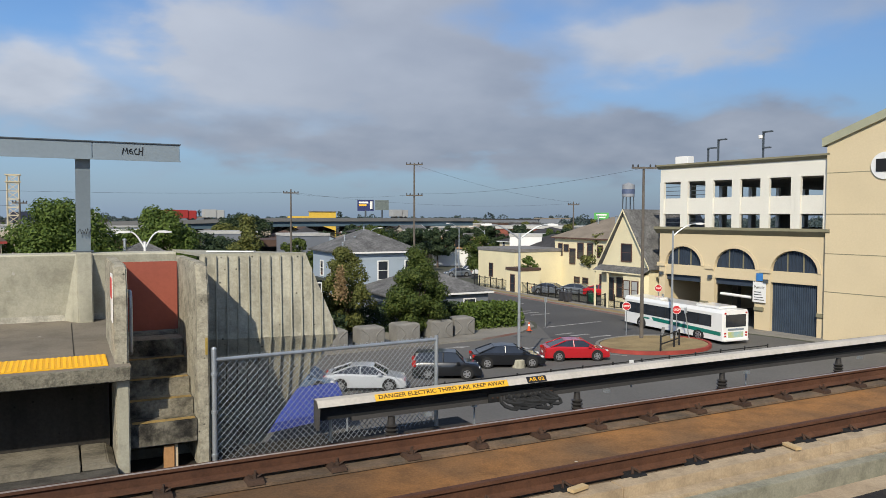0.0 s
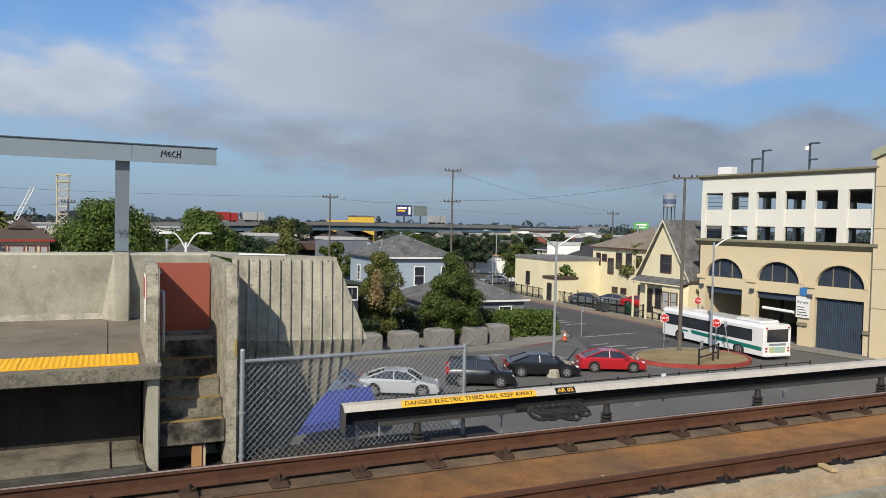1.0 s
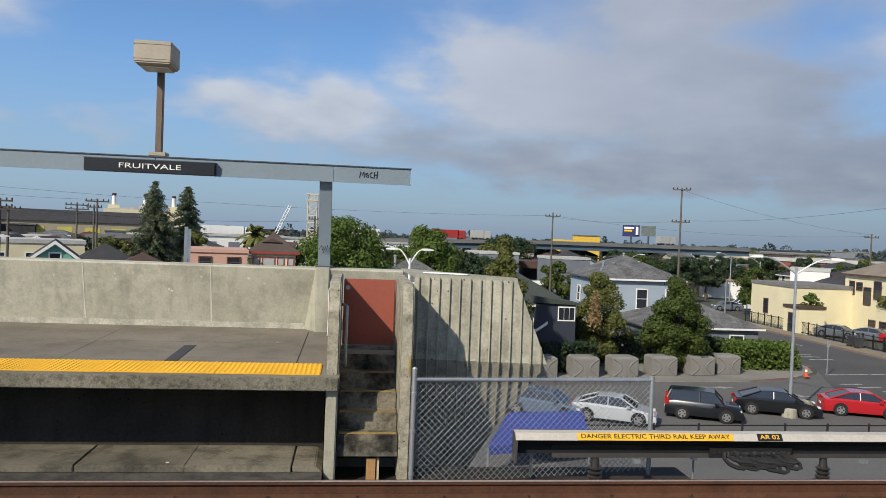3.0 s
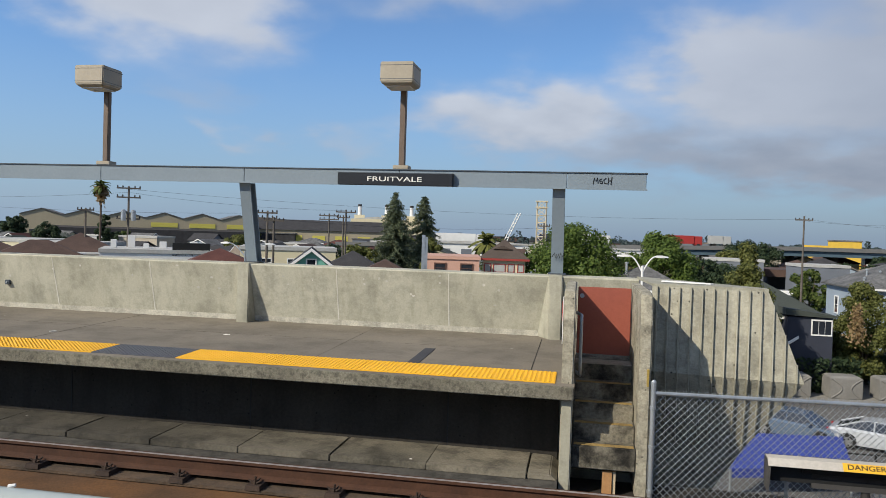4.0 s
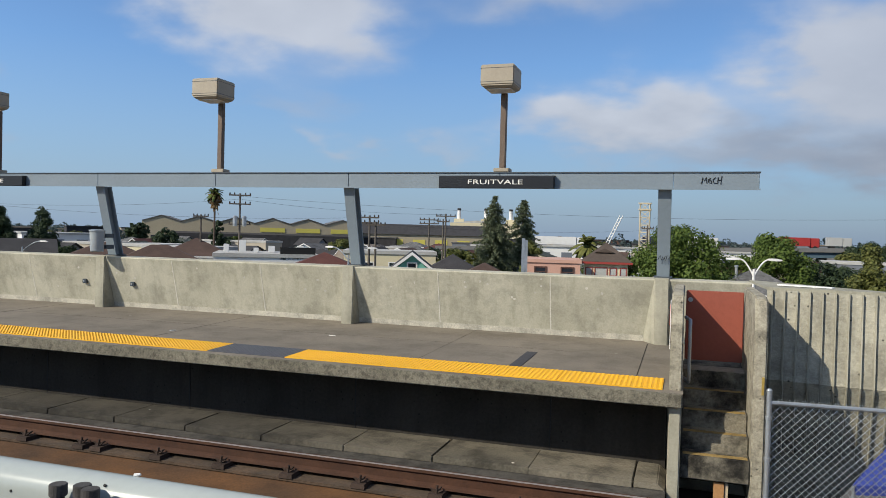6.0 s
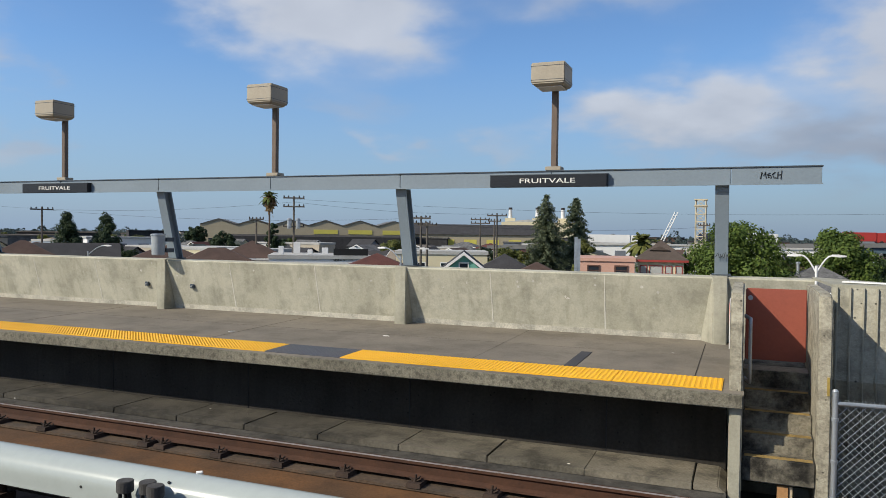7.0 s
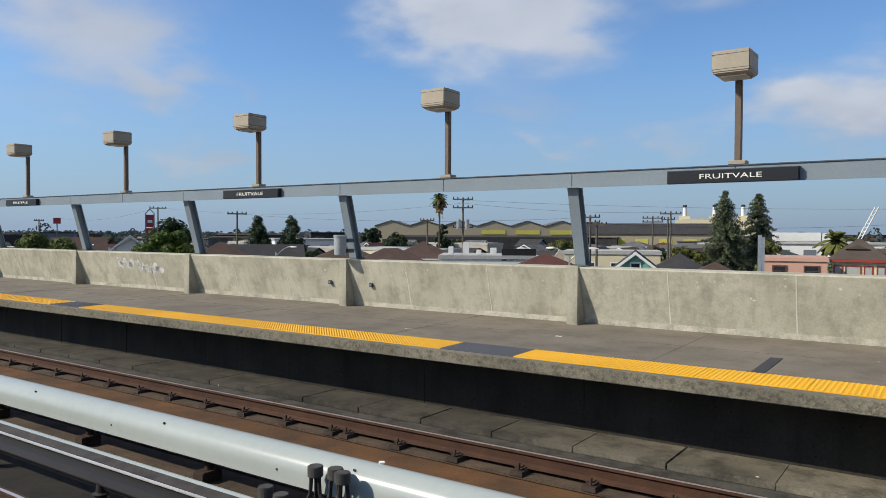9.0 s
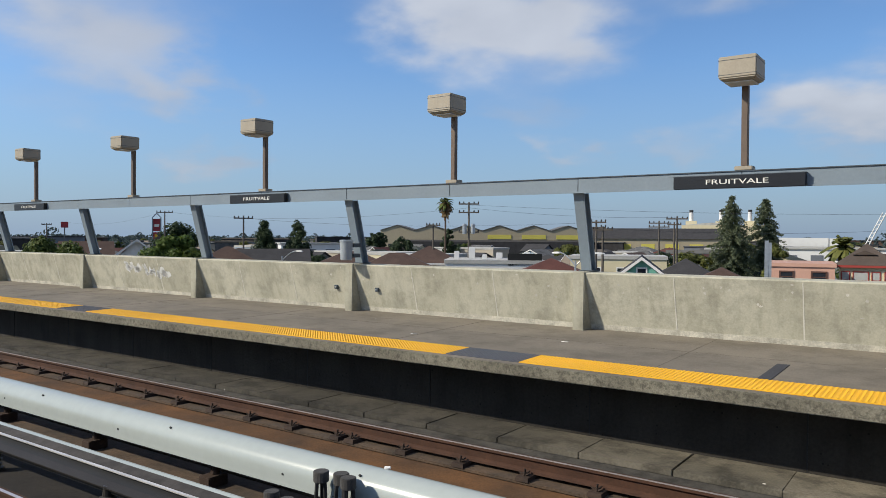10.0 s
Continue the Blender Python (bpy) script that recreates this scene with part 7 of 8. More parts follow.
def car(x, y, heading, paint, label, L=4.7, W=1.82, H=1.41, kind="sedan", lights=None):
    """heading: degrees, the way the bonnet points. Body lofted from cross sections along its length."""
    t = thing("car", label, "car", "parked cars", pose(x, y, G_Z + 0.012, 0, 0, heading))
    h = L / 2
    if kind == "sedan":
        belt = [(-h, 0.62), (-h + 0.12, 0.92), (-h + 0.9, 1.0), (0.3, 0.95), (h - 1.25, 0.92), (h - 0.35, 0.76), (h - 0.02, 0.55)]
        roof = [(-h + 0.42, 0.98), (-h + 1.45, H - 0.05), (-0.25, H), (0.5, H - 0.06), (h - 1.05, 0.92)]
    else:
        belt = [(-h, 0.60), (-h + 0.05, 0.95), (-h + 0.6, 1.05), (0.3, 1.02), (h - 1.0, 1.0), (h - 0.3, 0.86), (h - 0.02, 0.58)]
        roof = [(-h + 0.08, 1.03), (-h + 0.32, H - 0.05), (-0.2, H), (0.55, H - 0.05), (h - 1.05, 1.0)]
    rings = []
    for px_, z in belt:
        f = 0.90 if abs(px_) > h - 0.1 else (0.97 if abs(px_) > h - 0.5 else 1.0)
        w = W / 2 * f
        rings.append([(px_, -w * 0.95, 0.22), (px_, -w, 0.45), (px_, -w * 0.985, z * 0.9), (px_, -w * 0.9, z), (px_, w * 0.9, z), (px_, w * 0.985, z * 0.9), (px_, w, 0.45), (px_, w * 0.95, 0.22)])
    b = part("body", Mesh().rings(rings), paint, t, smooth=True)
    # cabin: glass below, painted roof above
    rg = []
    for i, (px_, z) in enumerate(roof):
        w0, w1 = W / 2 * 0.90, W / 2 * (0.70 if 0 < i < len(roof) - 1 else 0.88)
        zb = 0.86
        rg.append([(px_, -w0, zb), (px_, -w1, z), (px_, w1, z), (px_, w0, zb)])
    part("glasshouse", Mesh().rings(rg), GLASS_DARK, t, "dark glass")
    rf = [[(px_ , -W / 2 * 0.715, z - 0.035), (px_, -W / 2 * 0.66, z + 0.02), (px_, W / 2 * 0.66, z + 0.02), (px_, W / 2 * 0.715, z - 0.035)] for px_, z in roof[1:-1]]
    part("roof", Mesh().rings(rf), paint, t, smooth=True)
    for sy in (-1, 1):
        for k, (i0, i1) in enumerate(((0, 1), (3, 4))):
            (xa, za), (xb, zb) = roof[i0], roof[i1]
            wa = W / 2 * (0.90 if i0 == 0 else 0.72)
            wb = W / 2 * (0.72 if i0 == 0 else 0.90)
            part("pillar", Mesh().rod((xa, sy * wa, za), (xb, sy * wb, zb), 0.045, n=6), paint, t)
        for px_ in (-0.25, ):
            part("pillar", Mesh().rod((px_, sy * W / 2 * 0.9, 0.95), (px_, sy * W / 2 * 0.715, H - 0.04), 0.04, n=6), paint, t)
        part("mirror", Mesh().box(h - 1.55, h - 1.35, sy * (W / 2 + 0.1) - 0.08, sy * (W / 2 + 0.1) + 0.08, 0.93, 1.07), paint, t, bevel=0.02)
        part("headlight", Mesh().box(h - 0.42, h - 0.12, sy * W * 0.38 - 0.14, sy * W * 0.38 + 0.14, 0.62, 0.74), mat("lamp_clear", (0.6, 0.6, 0.6), 0.15, var=0.05), t, bevel=0.03)
        part("tail_light", Mesh().box(-h - 0.005, -h + 0.3, sy * W * 0.40 - 0.13, sy * W * 0.40 + 0.115, 0.70, 0.88) if kind == "sedan" else Mesh().box(-h - 0.01, -h + 0.22, sy * W * 0.42 - 0.1, sy * W * 0.42 + 0.08, 0.75, 1.15), mat("lamp_red", (0.4, 0.015, 0.012), 0.2, var=0.1), t, bevel=0.02)
        for wx in (h - 0.92, -h + 0.95):
            part("arch", Mesh().rod((wx, sy * (W / 2 - 0.14), 0.36), (wx, sy * (W / 2 + 0.004), 0.36), 0.40, n=18), COVER_BLACK, t)
            wheel(t, wx, sy * (W / 2 - 0.075), 0.335, 0.22, sy)
        part("handle", Mesh().box(-0.55, -0.38, sy * W / 2 - 0.015, sy * W / 2 + 0.02, 0.80, 0.83), paint, t)
    part("bumper", Mesh().box(h - 0.15, h + 0.02, -W * 0.42, W * 0.42, 0.24, 0.5), paint, t, bevel=0.06)
    part("number_plate", Mesh().box(-h - 0.02, -h + 0.02, -0.2, 0.2, 0.5, 0.62), WHITE_PAINT, t)
    return t


def gloss(name, c, rough=0.22):
    m_ = mat(name, c, rough, var=0.04, bump=0.0, spec=0.6)
    m_.node_tree.nodes["Principled BSDF"].inputs["Coat Weight"].default_value = 0.6
    return m_


P_SIL, P_BLK, P_RED, P_GRY, P_BLUE = gloss("paint_silver", (0.50, 0.52, 0.54)), gloss("paint_black", (0.006, 0.007, 0.009), 0.3), gloss("paint_red", (0.42, 0.012, 0.018)), gloss("paint_grey", (0.13, 0.145, 0.165)), gloss("paint_blue", (0.10, 0.14, 0.20))
car(14.75, 39.2, -26, P_SIL, "silver saloon car parked on the street", 4.6)
car(20.3, 39.95, -25, P_BLK, "black boxy hatchback with red tail lights", 4.2, 1.8, 1.6, "hatch")
car(25.4, 41.2, -21, P_BLK, "black saloon car parked on the street", 4.8)
car(30.8, 41.1, -22, P_RED, "red saloon car at the junction", 4.5)
car(11.2, 40.4, -32, P_BLUE, "dark blue-grey car behind the fence", 4.6)
car(54.6, 77.5, -55, P_GRY, "grey car parked behind the iron fence", 4.6)
car(57.2, 75.2, -55, P_GRY, "grey saloon car parked by the yellow house", 4.7)
car(58.8, 72.6, -50, P_RED, "red car parked by the yellow house", 4.4)
car(57.0, 107.0, 170, P_GRY, "grey car waiting at the far junction", 4.5)
pk = car(61.0, 109.3, 172, gloss("paint_white", (0.75, 0.75, 0.74)), "white pickup van at the far junction", 5.2, 1.95, 1.85, "hatch")
for i in range(9):
    car(rt.uniform(16, 36), rt.uniform(104.8, 112.5), rt.choice((0, 180)) + rt.uniform(-3, 3), rt.choice((P_SIL, P_GRY, P_BLK, P_BLUE)), "distant car on the cross street")

bus = thing("city_bus", "white city bus with dark windows and a green side stripe", "bus", at=pose(45.9, 46.4, G_Z + 0.012, 0, 0, 86.0) @ Matrix.Diagonal((1, 1, 0.87, 1)))
BUSW = gloss("bus_white", (0.80, 0.80, 0.78), 0.3)
BUSG = gloss("bus_green", (0.0, 0.17, 0.13), 0.3)
hb_, wb_, zb_ = 6.1, 1.3, 3.05
part("body", Mesh().rings([[(x_, -w_, 0.32), (x_, -w_, 2.75), (x_, -w_ + 0.16, zb_), (x_, w_ - 0.16, zb_), (x_, w_, 2.75), (x_, w_, 0.32)] for x_, w_ in ((-hb_, wb_ - 0.04), (-hb_ + 0.08, wb_), (hb_ - 0.15, wb_), (hb_, wb_ - 0.1))]), BUSW, bus, bevel=0.02)
for sy in (-1, 1):
    y0, y1 = sorted((sy * (wb_ + 0.001), sy * (wb_ + 0.014)))
    wn = part("window_band", Mesh().box(-hb_ + 1.2, hb_ - 0.5, y0, y1, 1.45, 2.5), GLASS_DARK, bus, "dark window band")
    for k in range(8):
        part("mullion", Mesh().box(-hb_ + 1.25 + 1.3 * k, -hb_ + 1.32 + 1.3 * k, sy * (wb_ + 0.016) - 0.004, sy * (wb_ + 0.016) + 0.004, 1.45, 2.5), COVER_BLACK, wn)
    part("stripe", Mesh().prism([(-hb_ + 0.2, 0.78), (hb_ - 4.1, 0.98), (hb_ - 3.9, 1.32), (-hb_ + 0.2, 1.12)], "y", y0, y1), BUSG, bus, "green stripe")
    part("mark", Mesh().box(hb_ - 3.6, hb_ - 2.7, y0, y1, 1.05, 1.2), BUSG, bus)
    for wx in (hb_ - 2.5, -hb_ + 2.6):
        part("arch", Mesh().rod((wx, sy * (wb_ - 0.2), 0.52), (wx, sy * (wb_ + 0.006), 0.52), 0.60, n=20), COVER_BLACK, bus)
        wheel(bus, wx, sy * (wb_ - 0.12), 0.5, 0.30, sy)
    part("mirror", Mesh().box(hb_ - 0.1, hb_ + 0.2, sy * (wb_ + 0.2) - 0.08, sy * (wb_ + 0.2) + 0.08, 1.7, 2.3), COVER_BLACK, bus)
part("windscreen", Mesh().box(hb_ + 0.0, hb_ + 0.02, -1.1, 1.1, 1.1, 2.6), GLASS_DARK, bus)
part("rear_window", Mesh().box(-hb_ - 0.02, -hb_, -1.0, 1.0, 1.55, 2.65), GLASS_DARK, bus, "black rear window")
part("poster", Mesh().box(-hb_ - 0.02, -hb_, -0.75, 0.75, 0.62, 1.12), mat("poster_blue", (0.25, 0.45, 0.55), 0.6, var=0.3, coarse=1.5, col2=(0.5, 0.5, 0.15)), bus, "rear poster")
part("rear_bar", Mesh().box(-hb_ - 0.02, -hb_, -0.8, 0.8, 1.25, 1.42), STEEL, bus)
for sy in (-1, 1):
    for z in (0.7, 0.95, 2.7):
        part("tail_light", Mesh().box(-hb_ - 0.025, -hb_, sy * 1.05 - 0.09, sy * 1.05 + 0.09, z, z + 0.14), mat("lamp_red", (0.4, 0.015, 0.012)), bus)
part("bumper", Mesh().box(-hb_ - 0.15, -hb_ + 0.1, -1.2, 1.2, 0.3, 0.55), BUSW, bus, bevel=0.05)
part("roof_unit", Mesh().box(-hb_ + 0.8, -hb_ + 3.4, -0.9, 0.9, zb_ - 0.01, zb_ + 0.22), BUSW, bus, bevel=0.06)
part("roof_hatch", Mesh().box(2.2, 3.0, -0.4, 0.4, zb_ - 0.01, zb_ + 0.1), BUSW, bus, bevel=0.03)

# ---------- poles, lamps, signs ----------
def street_lamp(x, y, h, arms, label, col=GALV, rot=0, reach=1.8):
    t = thing("street_lamp", label, "street lamp", "", pose(x, y, G_Z, 0, 0, rot))
    part("pole", Mesh().rod((0, 0, 0), (0, 0, h - 0.5), 0.11, 0.07, 10), col, t, smooth=True)
    for a in arms:
        c_, s_ = math.cos(radians(a)), math.sin(radians(a))
        pts = [(c_ * reach * u, s_ * reach * u, h - 0.9 + 0.95 * math.sin(u * math.pi / 2)) for u in (0, 0.2, 0.4, 0.6, 0.8, 1.0)]
        part("arm", Mesh().path(pts, 0.045, 6), col, t)
        e = Vector(pts[-1])
        d = Vector((c_, s_, 0))
        n_ = Vector((-s_, c_, 0)) * 0.14
        part("lamp_head", Mesh().rings([[e - n_ * 0.6 - Vector((0, 0, .05)), e + n_ * 0.6 - Vector((0, 0, .05)), e + n_ * 0.6 + Vector((0, 0, .07)), e - n_ * 0.6 + Vector((0, 0, .07))],
                                        [e + d * 0.35 - n_ - Vector((0, 0, .07)), e + d * 0.35 + n_ - Vector((0, 0, .07)), e + d * 0.35 + n_ + Vector((0, 0, .08)), e + d * 0.35 - n_ + Vector((0, 0, .08))],
                                        [e + d * 0.7 - n_ * 0.5 - Vector((0, 0, .05)), e + d * 0.7 + n_ * 0.5 - Vector((0, 0, .05)), e + d * 0.7 + n_ * 0.5 + Vector((0, 0, .02)), e + d * 0.7 - n_ * 0.5 + Vector((0, 0, .02))]]), WHITE_PAINT, t, smooth=True)
    return t


l1 = street_lamp(25.8, 40.4, 9.2, (155, -25), "pale blue-grey street lamp with two curved arms")
part("footing", Mesh().turned((0, 0), ((0.45, 0), (0.45, 0.5), (0.36, 0.55)), 14), CONC, l1)
street_lamp(42.2, 43.7, 9.2, (-25,), "grey street lamp with one arm beside the garage")
street_lamp(3.7, 44.9, 8.8, (175, 5), "street lamp with two short curved arms", WHITE_PAINT, reach=0.75)
street_lamp(13.0, 92, 8.4, (180,), "street lamp over the bus yard")
street_lamp(33, 86, 8.3, (15,), "street lamp behind the blue house")
street_lamp(58.6, 101, 8.2, (165,), "street lamp at the far junction")
street_lamp(60, 112, 8.6, (180,), "street lamp on the cross street")
street_lamp(-58.0, 33.0, 8.6, (-20,), "curved street lamp by the station trees")
street_lamp(-57.2, 52.5, 8.2, (10,), "curved street lamp among roofs")
street_lamp(-23.6, 50.2, 8.6, (170, 20), "street lamp with two curved arms above red roofs", reach=1.4)


def utility_pole(x, y, top, label, arms=(0.3, 1.3), rot=0, w=1.3, cans=0):
    H = top - G_Z
    t = thing("utility_pole", label, "utility pole", "", pose(x, y, G_Z, 0, 0, rot))
    part("pole", Mesh().rod((0, 0, 0), (0, 0, H), 0.16, 0.09, 9), WOODPOLE, t, smooth=True)
    for a in arms:
        part("crossarm", Mesh().box(-w, w, -0.17, -0.05, H - a - 0.07, H - a + 0.07), WOODPOLE, t)
        for u in (-0.92, -0.5, 0.5, 0.92):
            part("insulator", Mesh().turned((u * w, -0.11), ((0.05, H - a + 0.07), (0.08, H - a + 0.14), (0.04, H - a + 0.27)), 7), ROOF_DARK, t)
    for k in range(cans):
        part("transformer", Mesh().turned(((-0.45, 0.45)[k % 2], -0.2), ((0.22, H - 3.4), (0.24, H - 3.2), (0.24, H - 2.4), (0.1, H - 2.3)), 12), GALV, t)
    return t


utility_pole(40.2, 44.9, 5.4, "tall wooden utility pole on the traffic island", (0.1,), -20, 1.0)
utility_pole(37.4, 81.5, 7.9, "tall wooden utility pole with two crossarms", (0.2, 3.9), -20, 1.0)
utility_pole(26.4, 96.2, 5.0, "wooden utility pole with a crossarm", (0.5,), -15, 1.0)
utility_pole(72, 96, 3.9, "wooden utility pole by the white building", (0.5,), -30, 0.9)
utility_pole(-43.9, 66.8, 5.2, "wooden utility pole with crossarms and transformers", (0.2, 1.1, 3.2), 33, 1.1, 2)
utility_pole(-50.0, 68.7, 3.0, "wooden utility pole among roofs", (0.2,), 35, 0.8)
utility_pole(-69.2, 57.5, 3.8, "weathered wooden utility pole", (0.3,), 50, 1.1)
utility_pole(-99.2, 67.5, 5.1, "wooden utility pole beside the sign tower", (0.2,), 50, 1.2)
utility_pole(-134.0, 67.4, 3.5, "distant wooden utility pole", (0.3,), 60, 0.8)
utility_pole(-28.1, 64.1, 3.1, "wooden utility pole with dark insulators", (0.2, 0.7), 22, 0.9)
utility_pole(-26.9, 62.8, 2.5, "wooden utility pole with dark insulators", (0.3,), 22, 0.9)
utility_pole(-32.8, 94.5, 3.7, "weathered wooden utility pole", (0.3, 0.8), 18, 1.3)
utility_pole(-27.6, 85.6, 4.0, "weathered wooden utility pole", (0.3,), 18, 1.2)
utility_pole(-28.9, 88.6, 3.4, "weathered wooden utility pole", (0.3,), 18, 0.8)
utility_pole(-4.4, 92, 3.2, "wooden utility pole before the lattice tower", (0.4,), 5, 0.7)
gp = thing("steel_post", "plain square grey steel post", "post", at=pose(-8.1, 39.2, G_Z, 0, 0, 12))
part("shaft", Mesh().box(-0.16, 0.02, -0.12, 0.12, 0, 9.7).box(0.02, 0.16, -0.1, 0.1, 0, 9.6), GALV, gp)
WIRE = mat("cable_black", (0.04, 0.04, 0.045), 0.7)
for i, (a, b, sag) in enumerate((((-180, 95, 4.6), (-99.2, 67.5, 5.0), 1.2), ((-99.2, 67.5, 5.0), (-43.9, 66.8, 4.6), 1.1), ((-43.9, 66.8, 4.6), (-27.6, 85.6, 3.9), 0.4), ((-43.9, 66.8, 4.9), (26.4, 96.2, 4.6), 0.9), ((26.4, 96.2, 4.6), (72, 96, 3.6), 1.0), ((26.4, 96.2, 4.4), (37.4, 81.5, 4.1), 0.4), ((37.4, 81.5, 4.2), (40.2, 44.9, 5.3), 0.6), ((37.4, 81.5, 7.7), (72, 96, 3.8), 0.7), ((-69.2, 57.5, 3.5), (-28.1, 64.1, 2.9), 0.6), ((-28.1, 64.1, 2.4), (-4.4, 92, 2.6), 0.5))):
    c_ = thing("overhead_cable", "thin black overhead cable between poles", "cable", "overhead cables")
    a, b = Vector(a), Vector(b)
    part("wire", Mesh().path([a.lerp(b, k / 12) - Vector((0, 0, 4 * sag * (k / 12) * (1 - k / 12))) for k in range(13)], 0.013, 4), WIRE, c_)


def stop_sign(x, y, z, h, rot):
    t = thing("stop_sign", "red octagonal stop sign on a steel post", "sign", "stop signs", pose(x, y, z, 0, 0, rot))
    part("post", Mesh().rod((0, 0.03, 0), (0, 0.03, h), 0.035), GALV, t)
    oc = lambda r: [(r * math.cos(math.pi / 8 + k * math.pi / 4), h - 0.1 + r * math.sin(math.pi / 8 + k * math.pi / 4)) for k in range(8)]
    part("border", Mesh().prism(oc(0.36), "y", -0.012, 0.0), WHITE_PAINT, t)
    part("plate", Mesh().prism(oc(0.325), "y", -0.018, -0.012), mat("stop_red", (0.50, 0.02, 0.025), 0.5, var=0.06), t)
    lettering("STOP", 0.22, WHITE_LET, t, pose(0, -0.02, h - 0.1, 90, 0, 0), depth=0.001, bold=0.004, fit=0.48)


stop_sign(41.0, 47.6, G_Z, 2.5, -38)
stop_sign(43.0, 44.0, G_Z + 0.2, 2.3, -42)
stop_sign(50.0, 53.5, G_Z + 0.1, 3.0, -42)
for x, y, h, r, lab in ((38.5, 41.0, 1.6, 8, "leaning bare steel post on the traffic island"), (43.6, 43.2, 2.6, -12, "leaning steel post on the traffic island"), (47.4, 50.2, 2.8, 0, "bare steel sign post"), (37.3, 53.9, 2.6, 0, "steel post at the kerb")):
    t = thing("sign_post", lab, "post", at=pose(x, y, G_Z + 0.1, 0, r, 0))
    part("post", Mesh().rod((0, 0, 0), (0, 0, h), 0.04), GALV, t)
    part("plate", Mesh().box(-0.15, 0.15, -0.05, -0.04, h - 0.45, h), GALV, t)
gr = thing("guard_rail", "dark steel guard rail on the traffic island", "railing", at=pose(37.2, 39.6, G_Z + 0.2, 0, 0, 25))
for u in (0, 2.6, 3.6):
    part("post", Mesh().box(u - 0.05, u + 0.05, -0.05, 0.05, -0.2, 1.2), COVER_BLACK, gr)
for z in (0.55, 1.1):
    part("bar", Mesh().box(0, 3.6, -0.03, 0.03, z - 0.04, z + 0.04), COVER_BLACK, gr)
# thin rail fence along the near side of the parking street
pf = thing("street_fence", "low dark post-and-cable fence along the street", "fence")
for i in range(16):
    x = 8 + 2.25 * i
    part("post", Mesh().rod((x, 33.6 + 0.05 * i, G_Z), (x, 33.6 + 0.05 * i, G_Z + 1.25), 0.05), COVER_BLACK, pf)
part("rail", Mesh().path([(8, 33.6, G_Z + 1.15), (41.75, 34.35, G_Z + 1.15)], 0.035, 6), COVER_BLACK, pf)
# iron fence in front of the yellow houses
irf = thing("iron_fence", "black iron picket fence in front of the houses", "fence")
for i in range(24):
    y = 57 + 1.5 * i
    part("post", Mesh().box(51.35, 51.45, y - 0.05, y + 0.05, G_Z, G_Z + 1.6), COVER_BLACK, irf)
for z in (0.25, 1.4):
    part("rail", Mesh().box(51.37, 51.43, 57, 91.5, G_Z + z, G_Z + z + 0.06), COVER_BLACK, irf)
pkm = Mesh()
for i in range(216):
    y = 57.08 + 0.16 * i
    pkm.box(51.392, 51.408, y - 0.007, y + 0.007, G_Z + 0.15, G_Z + 1.5)
part("picket_infill", pkm, COVER_BLACK, irf)["kind"] = "stuff"
for i, (y, c_, lab) in enumerate(((69.5, (0.05, 0.05, 0.055), "grey wheeled bin on the pavement"), (68.4, (0.06, 0.06, 0.065), "grey wheeled bin on the pavement"), (66.6, (0.02, 0.10, 0.06), "green wheeled bin by the fence"))):
    b = thing("wheeled_bin", lab, "bin", "bins", pose(50.6 if i < 2 else 52.3, y, G_Z + 0.13, 0, 0, 90))
    bmn = mat("bin_%d" % i, c_, 0.6, var=0.15)
    part("tub", Mesh().rings([[(-0.22, -0.25, 0.05), (0.22, -0.25, 0.05), (0.22, 0.25, 0.05), (-0.22, 0.25, 0.05)], [(-0.3, -0.34, 1.0), (0.3, -0.34, 1.0), (0.3, 0.34, 1.0), (-0.3, 0.34, 1.0)]]), bmn, b)
    part("lid", Mesh().box(-0.32, 0.32, -0.37, 0.38, 1.0, 1.08), bmn, b, bevel=0.02)
    part("wheel", Mesh().rod((-0.3, 0.3, 0.1), (0.3, 0.3, 0.1), 0.1, n=10), TYRE, b)
cn = thing("traffic_cone", "orange traffic cone with a white band", "cone", at=pose(34.6, 52.4, G_Z + 0.15))
CO = mat("cone_orange", (0.65, 0.10, 0.03), 0.6, var=0.1)
part("base", Mesh().box(-0.2, 0.2, -0.2, 0.2, 0, 0.04), CO, cn)
part("cone", Mesh().turned((0, 0), ((0.15, 0.04), (0.04, 0.72)), 14), CO, cn)
part("band", Mesh().turned((0, 0), ((0.098, 0.38), (0.073, 0.54)), 14), WHITE_PAINT, cn)

# sculpted concrete barrier blocks along the kerb
def barrier(x, y, rot):
    b = thing("barrier_block", "grey moulded concrete block with scooped faces on the pavement", "barrier", "blocks along the kerb", pose(x, y, G_Z + 0.14, 0, 0, rot))
    W_, D_, H_ = 0.98, 0.75, 1.42
    m_ = Mesh().rings([[(-W_, -D_, 0), (W_, -D_, 0), (W_, D_, 0), (-W_, D_, 0)], [(-W_, -D_, H_ - 0.12), (W_, -D_, H_ - 0.12), (W_, D_, H_ - 0.12), (-W_, D_, H_ - 0.12)], [(-W_ * 0.8, -D_ * 0.8, H_), (W_ * 0.8, -D_ * 0.8, H_), (W_ * 0.8, D_ * 0.8, H_), (-W_ * 0.8, D_ * 0.8, H_)]])
    part("block", m_, BLOCK, b, bevel=0.03)
    # raised curved ribs on the face
    for sx in (-1, 1):
        pts = [(sx * (W_ * 0.92 - 0.62 * math.sin(u * math.pi)), -D_ - 0.005, 0.06 + u * (H_ - 0.2)) for u in [k / 10 for k in range(11)]]
        part("rib", Mesh().path(pts, 0.05, 6), BLOCK, b)
    return b


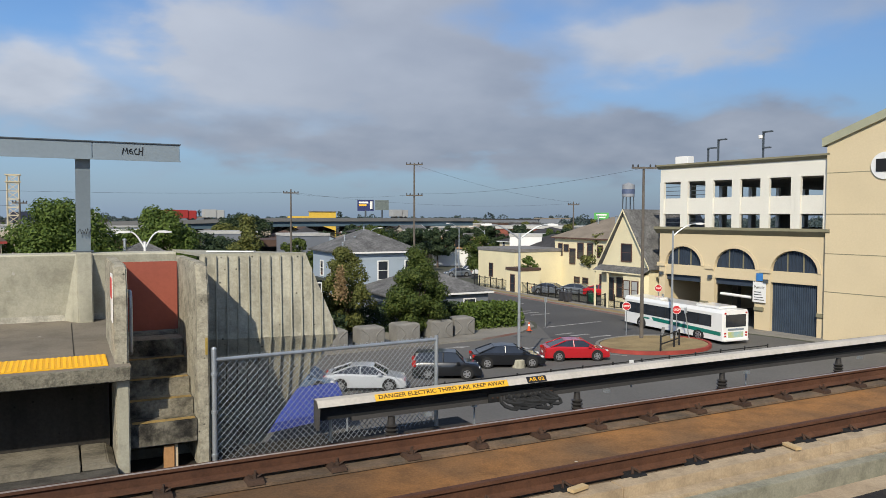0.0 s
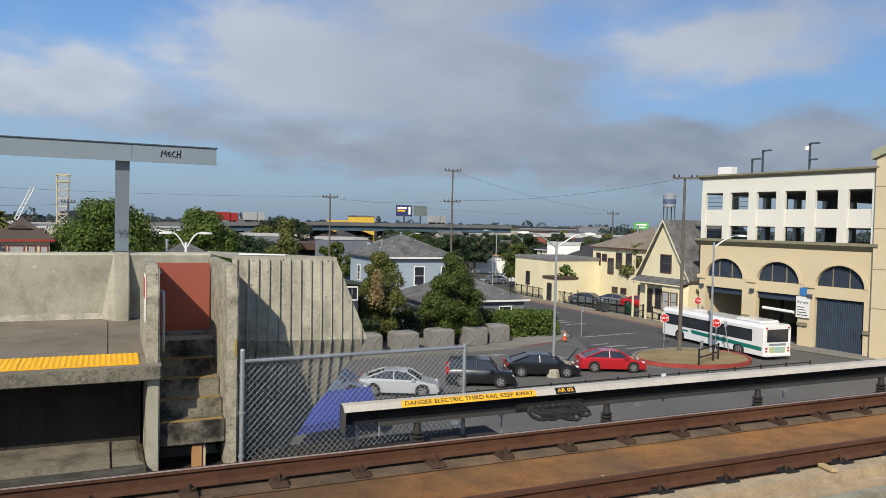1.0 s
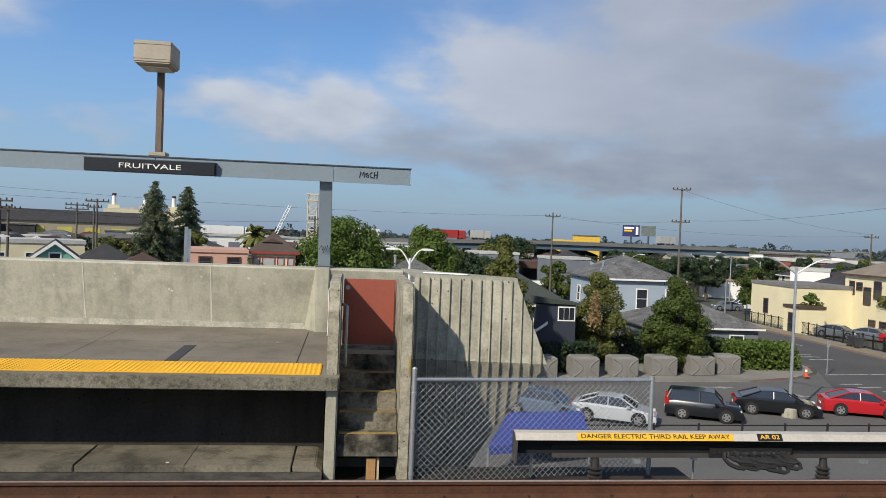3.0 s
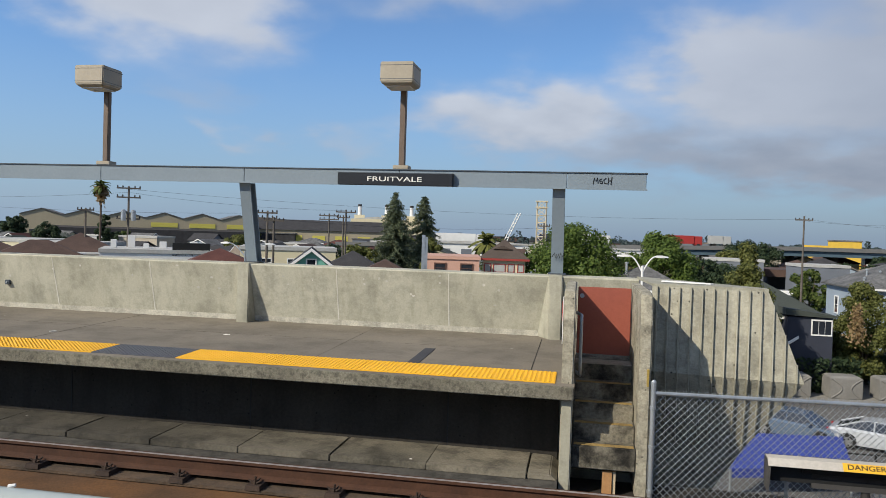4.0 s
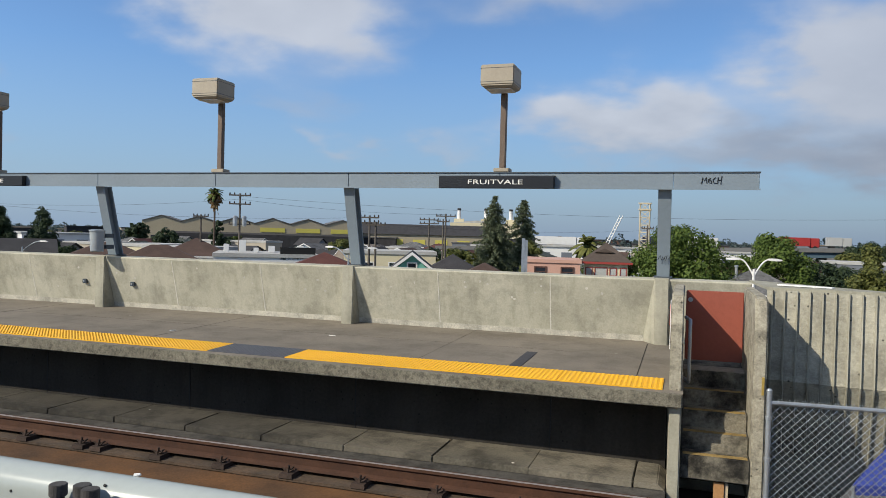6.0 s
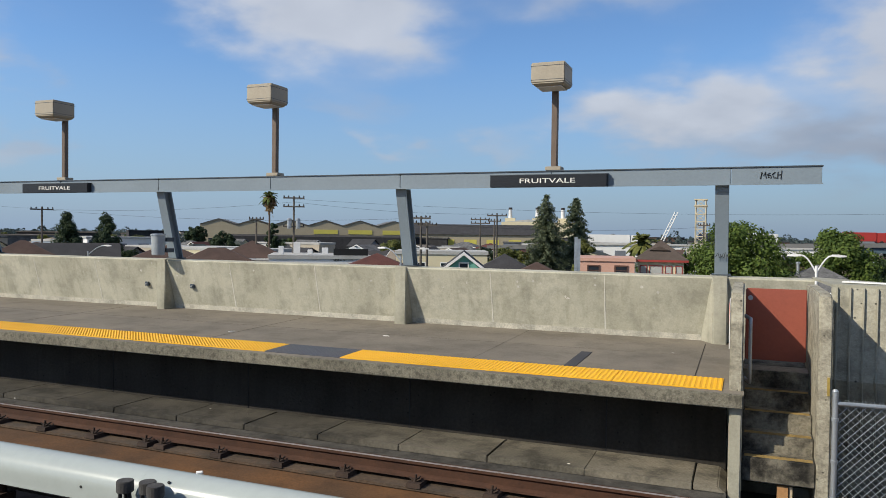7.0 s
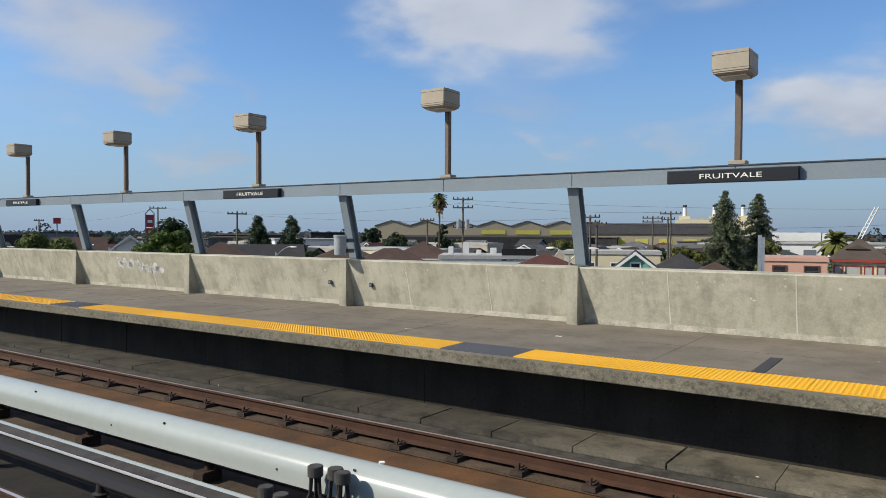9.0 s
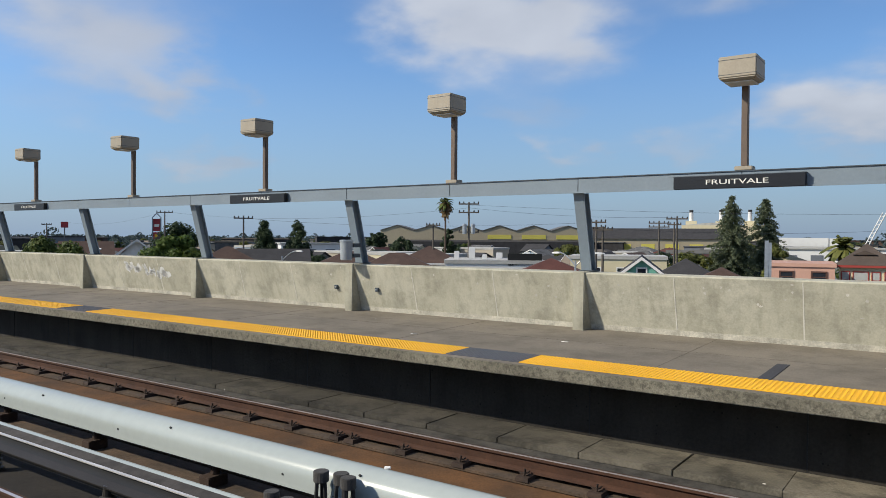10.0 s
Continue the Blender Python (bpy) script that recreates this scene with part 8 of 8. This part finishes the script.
BLOCK = mat("block_concrete", (0.235, 0.225, 0.205), 0.9, var=0.25, coarse=0.9, fine=14, bump=0.2)
b0 = barrier(19.9, 51.9, 3)
for x, y in ((16.9, 51.6), (23.1, 52.5), (26.2, 52.9), (28.6, 53.6), (13.8, 51.4)):
    copy_thing(b0, pose(x, y, G_Z + 0.14, 0, 0, 3))
# blue sloped container roof below the fence
bt = thing("tarpaulin_shelter", "blue ribbed tarpaulin stretched over a low shelter", "shelter")
BLUE_T = mat("blue_tarpaulin", (0.05, 0.075, 0.33), 0.55, var=0.2, coarse=1.2, fine=12)
tq = [Vector((6.1, 30.2, -7.2)), Vector((10.9, 31.6, -7.2)), Vector((11.3, 34.2, -6.6)), Vector((7.7, 33.7, -6.6))]
dn = Vector((0, 0, -0.06))
part("sheet", Mesh().rings([[q + dn for q in tq], tq]), BLUE_T, bt)
part("skirt", Mesh().rings([[tq[0] + dn, tq[1] + dn, tq[1] + Vector((0.1, 0.1, -0.06)), tq[0] + Vector((0.1, 0.1, -0.06))], [tq[0] + Vector((0, 0, -0.35)), tq[1] + Vector((0, 0, -0.35)), tq[1] + Vector((0.1, 0.1, -0.35)), tq[0] + Vector((0.1, 0.1, -0.35))]]), BLUE_T, bt)
for k in range(9):
    a_, b_ = tq[0].lerp(tq[1], k / 8), tq[3].lerp(tq[2], k / 8)
    part("fold", Mesh().rod(a_, b_, 0.035, n=6), BLUE_T, bt)
for q in tq:
    part("post", Mesh().rod((q.x, q.y, G_Z), (q.x, q.y, q.z - 0.03), 0.05), GALV, bt)
# traffic lights at the far junction
for x, y, hh in ((54.6, 103, 6.2), (58.2, 103.4, 5.4)):
    tl = thing("traffic_light", "dark traffic signal on a steel mast", "traffic light", "traffic lights", pose(x, y, G_Z))
    part("mast", Mesh().rod((0, 0, 0), (0, 0, hh), 0.09), GALV, tl)
    part("signal", Mesh().box(-0.22, 0.22, -0.3, -0.08, hh - 1.2, hh), COVER_BLACK, tl, bevel=0.03)
    for k in range(3):
        part("lens", Mesh().rod((0, -0.3, hh - 0.22 - 0.36 * k), (0, -0.34, hh - 0.22 - 0.36 * k), 0.13, n=12), GLASS_DARK, tl)
tsn = thing("street_sign", "small green street name board at the junction", "sign", at=pose(58.2, 103.2, G_Z))
part("board", Mesh().box(0.3, 1.6, -0.2, -0.16, 4.6, 5.0), mat("sign_green2", (0.03, 0.40, 0.30), 0.5), tsn)
part("arm", Mesh().box(0, 1.6, -0.16, -0.12, 4.75, 4.85), GALV, tsn)
part("bar", Mesh().box(0.5, 1.4, -0.21, -0.2, 4.74, 4.86), WHITE_LET, tsn)
# sheds and vehicles of the bus yard below the roadway
yd = thing("yard_shed", "long grey-roofed depot shed with open bays", "shed", at=pose(24, 128, G_Z, 0, 0, -6))
part("roof", Mesh().box(-24, 14, -6, 6, 4.8, 5.9), ROOF_BROWN, yd)
for k in range(10):
    part("post", Mesh().box(-23.5 + 4 * k, -23.0 + 4 * k, -5.8, -5.3, 0, 4.8), STEEL_DARK, yd)
part("back", Mesh().box(-24, 14, 5.2, 5.8, 0, 4.8), W_GREY, yd)
for k in range(4):
    yb2 = thing("coach", "parked white coach with a dark window band", "coach", "parked coaches", pose(6 + 12.5 * k, 112 + 1.2 * k, G_Z, 0, 0, -4))
    part("body", Mesh().box(-5.8, 5.8, -1.25, 1.25, 0.35, 3.2), BUSW, yb2, bevel=0.1)
    part("window_band", Mesh().box(-5.5, 5.5, -1.28, -1.25, 1.5, 2.6), GLASS_DARK, yb2)
    part("stripe", Mesh().box(-5.6, 5.6, -1.28, -1.25, 0.7, 1.2), mat("coach_stripe", (0.5, 0.12, 0.03), 0.4) if k != 1 else BUSG, yb2)
    for wx in (-3.6, 3.6):
        wheel(yb2, wx, -1.14, 0.48, 0.28, -1)
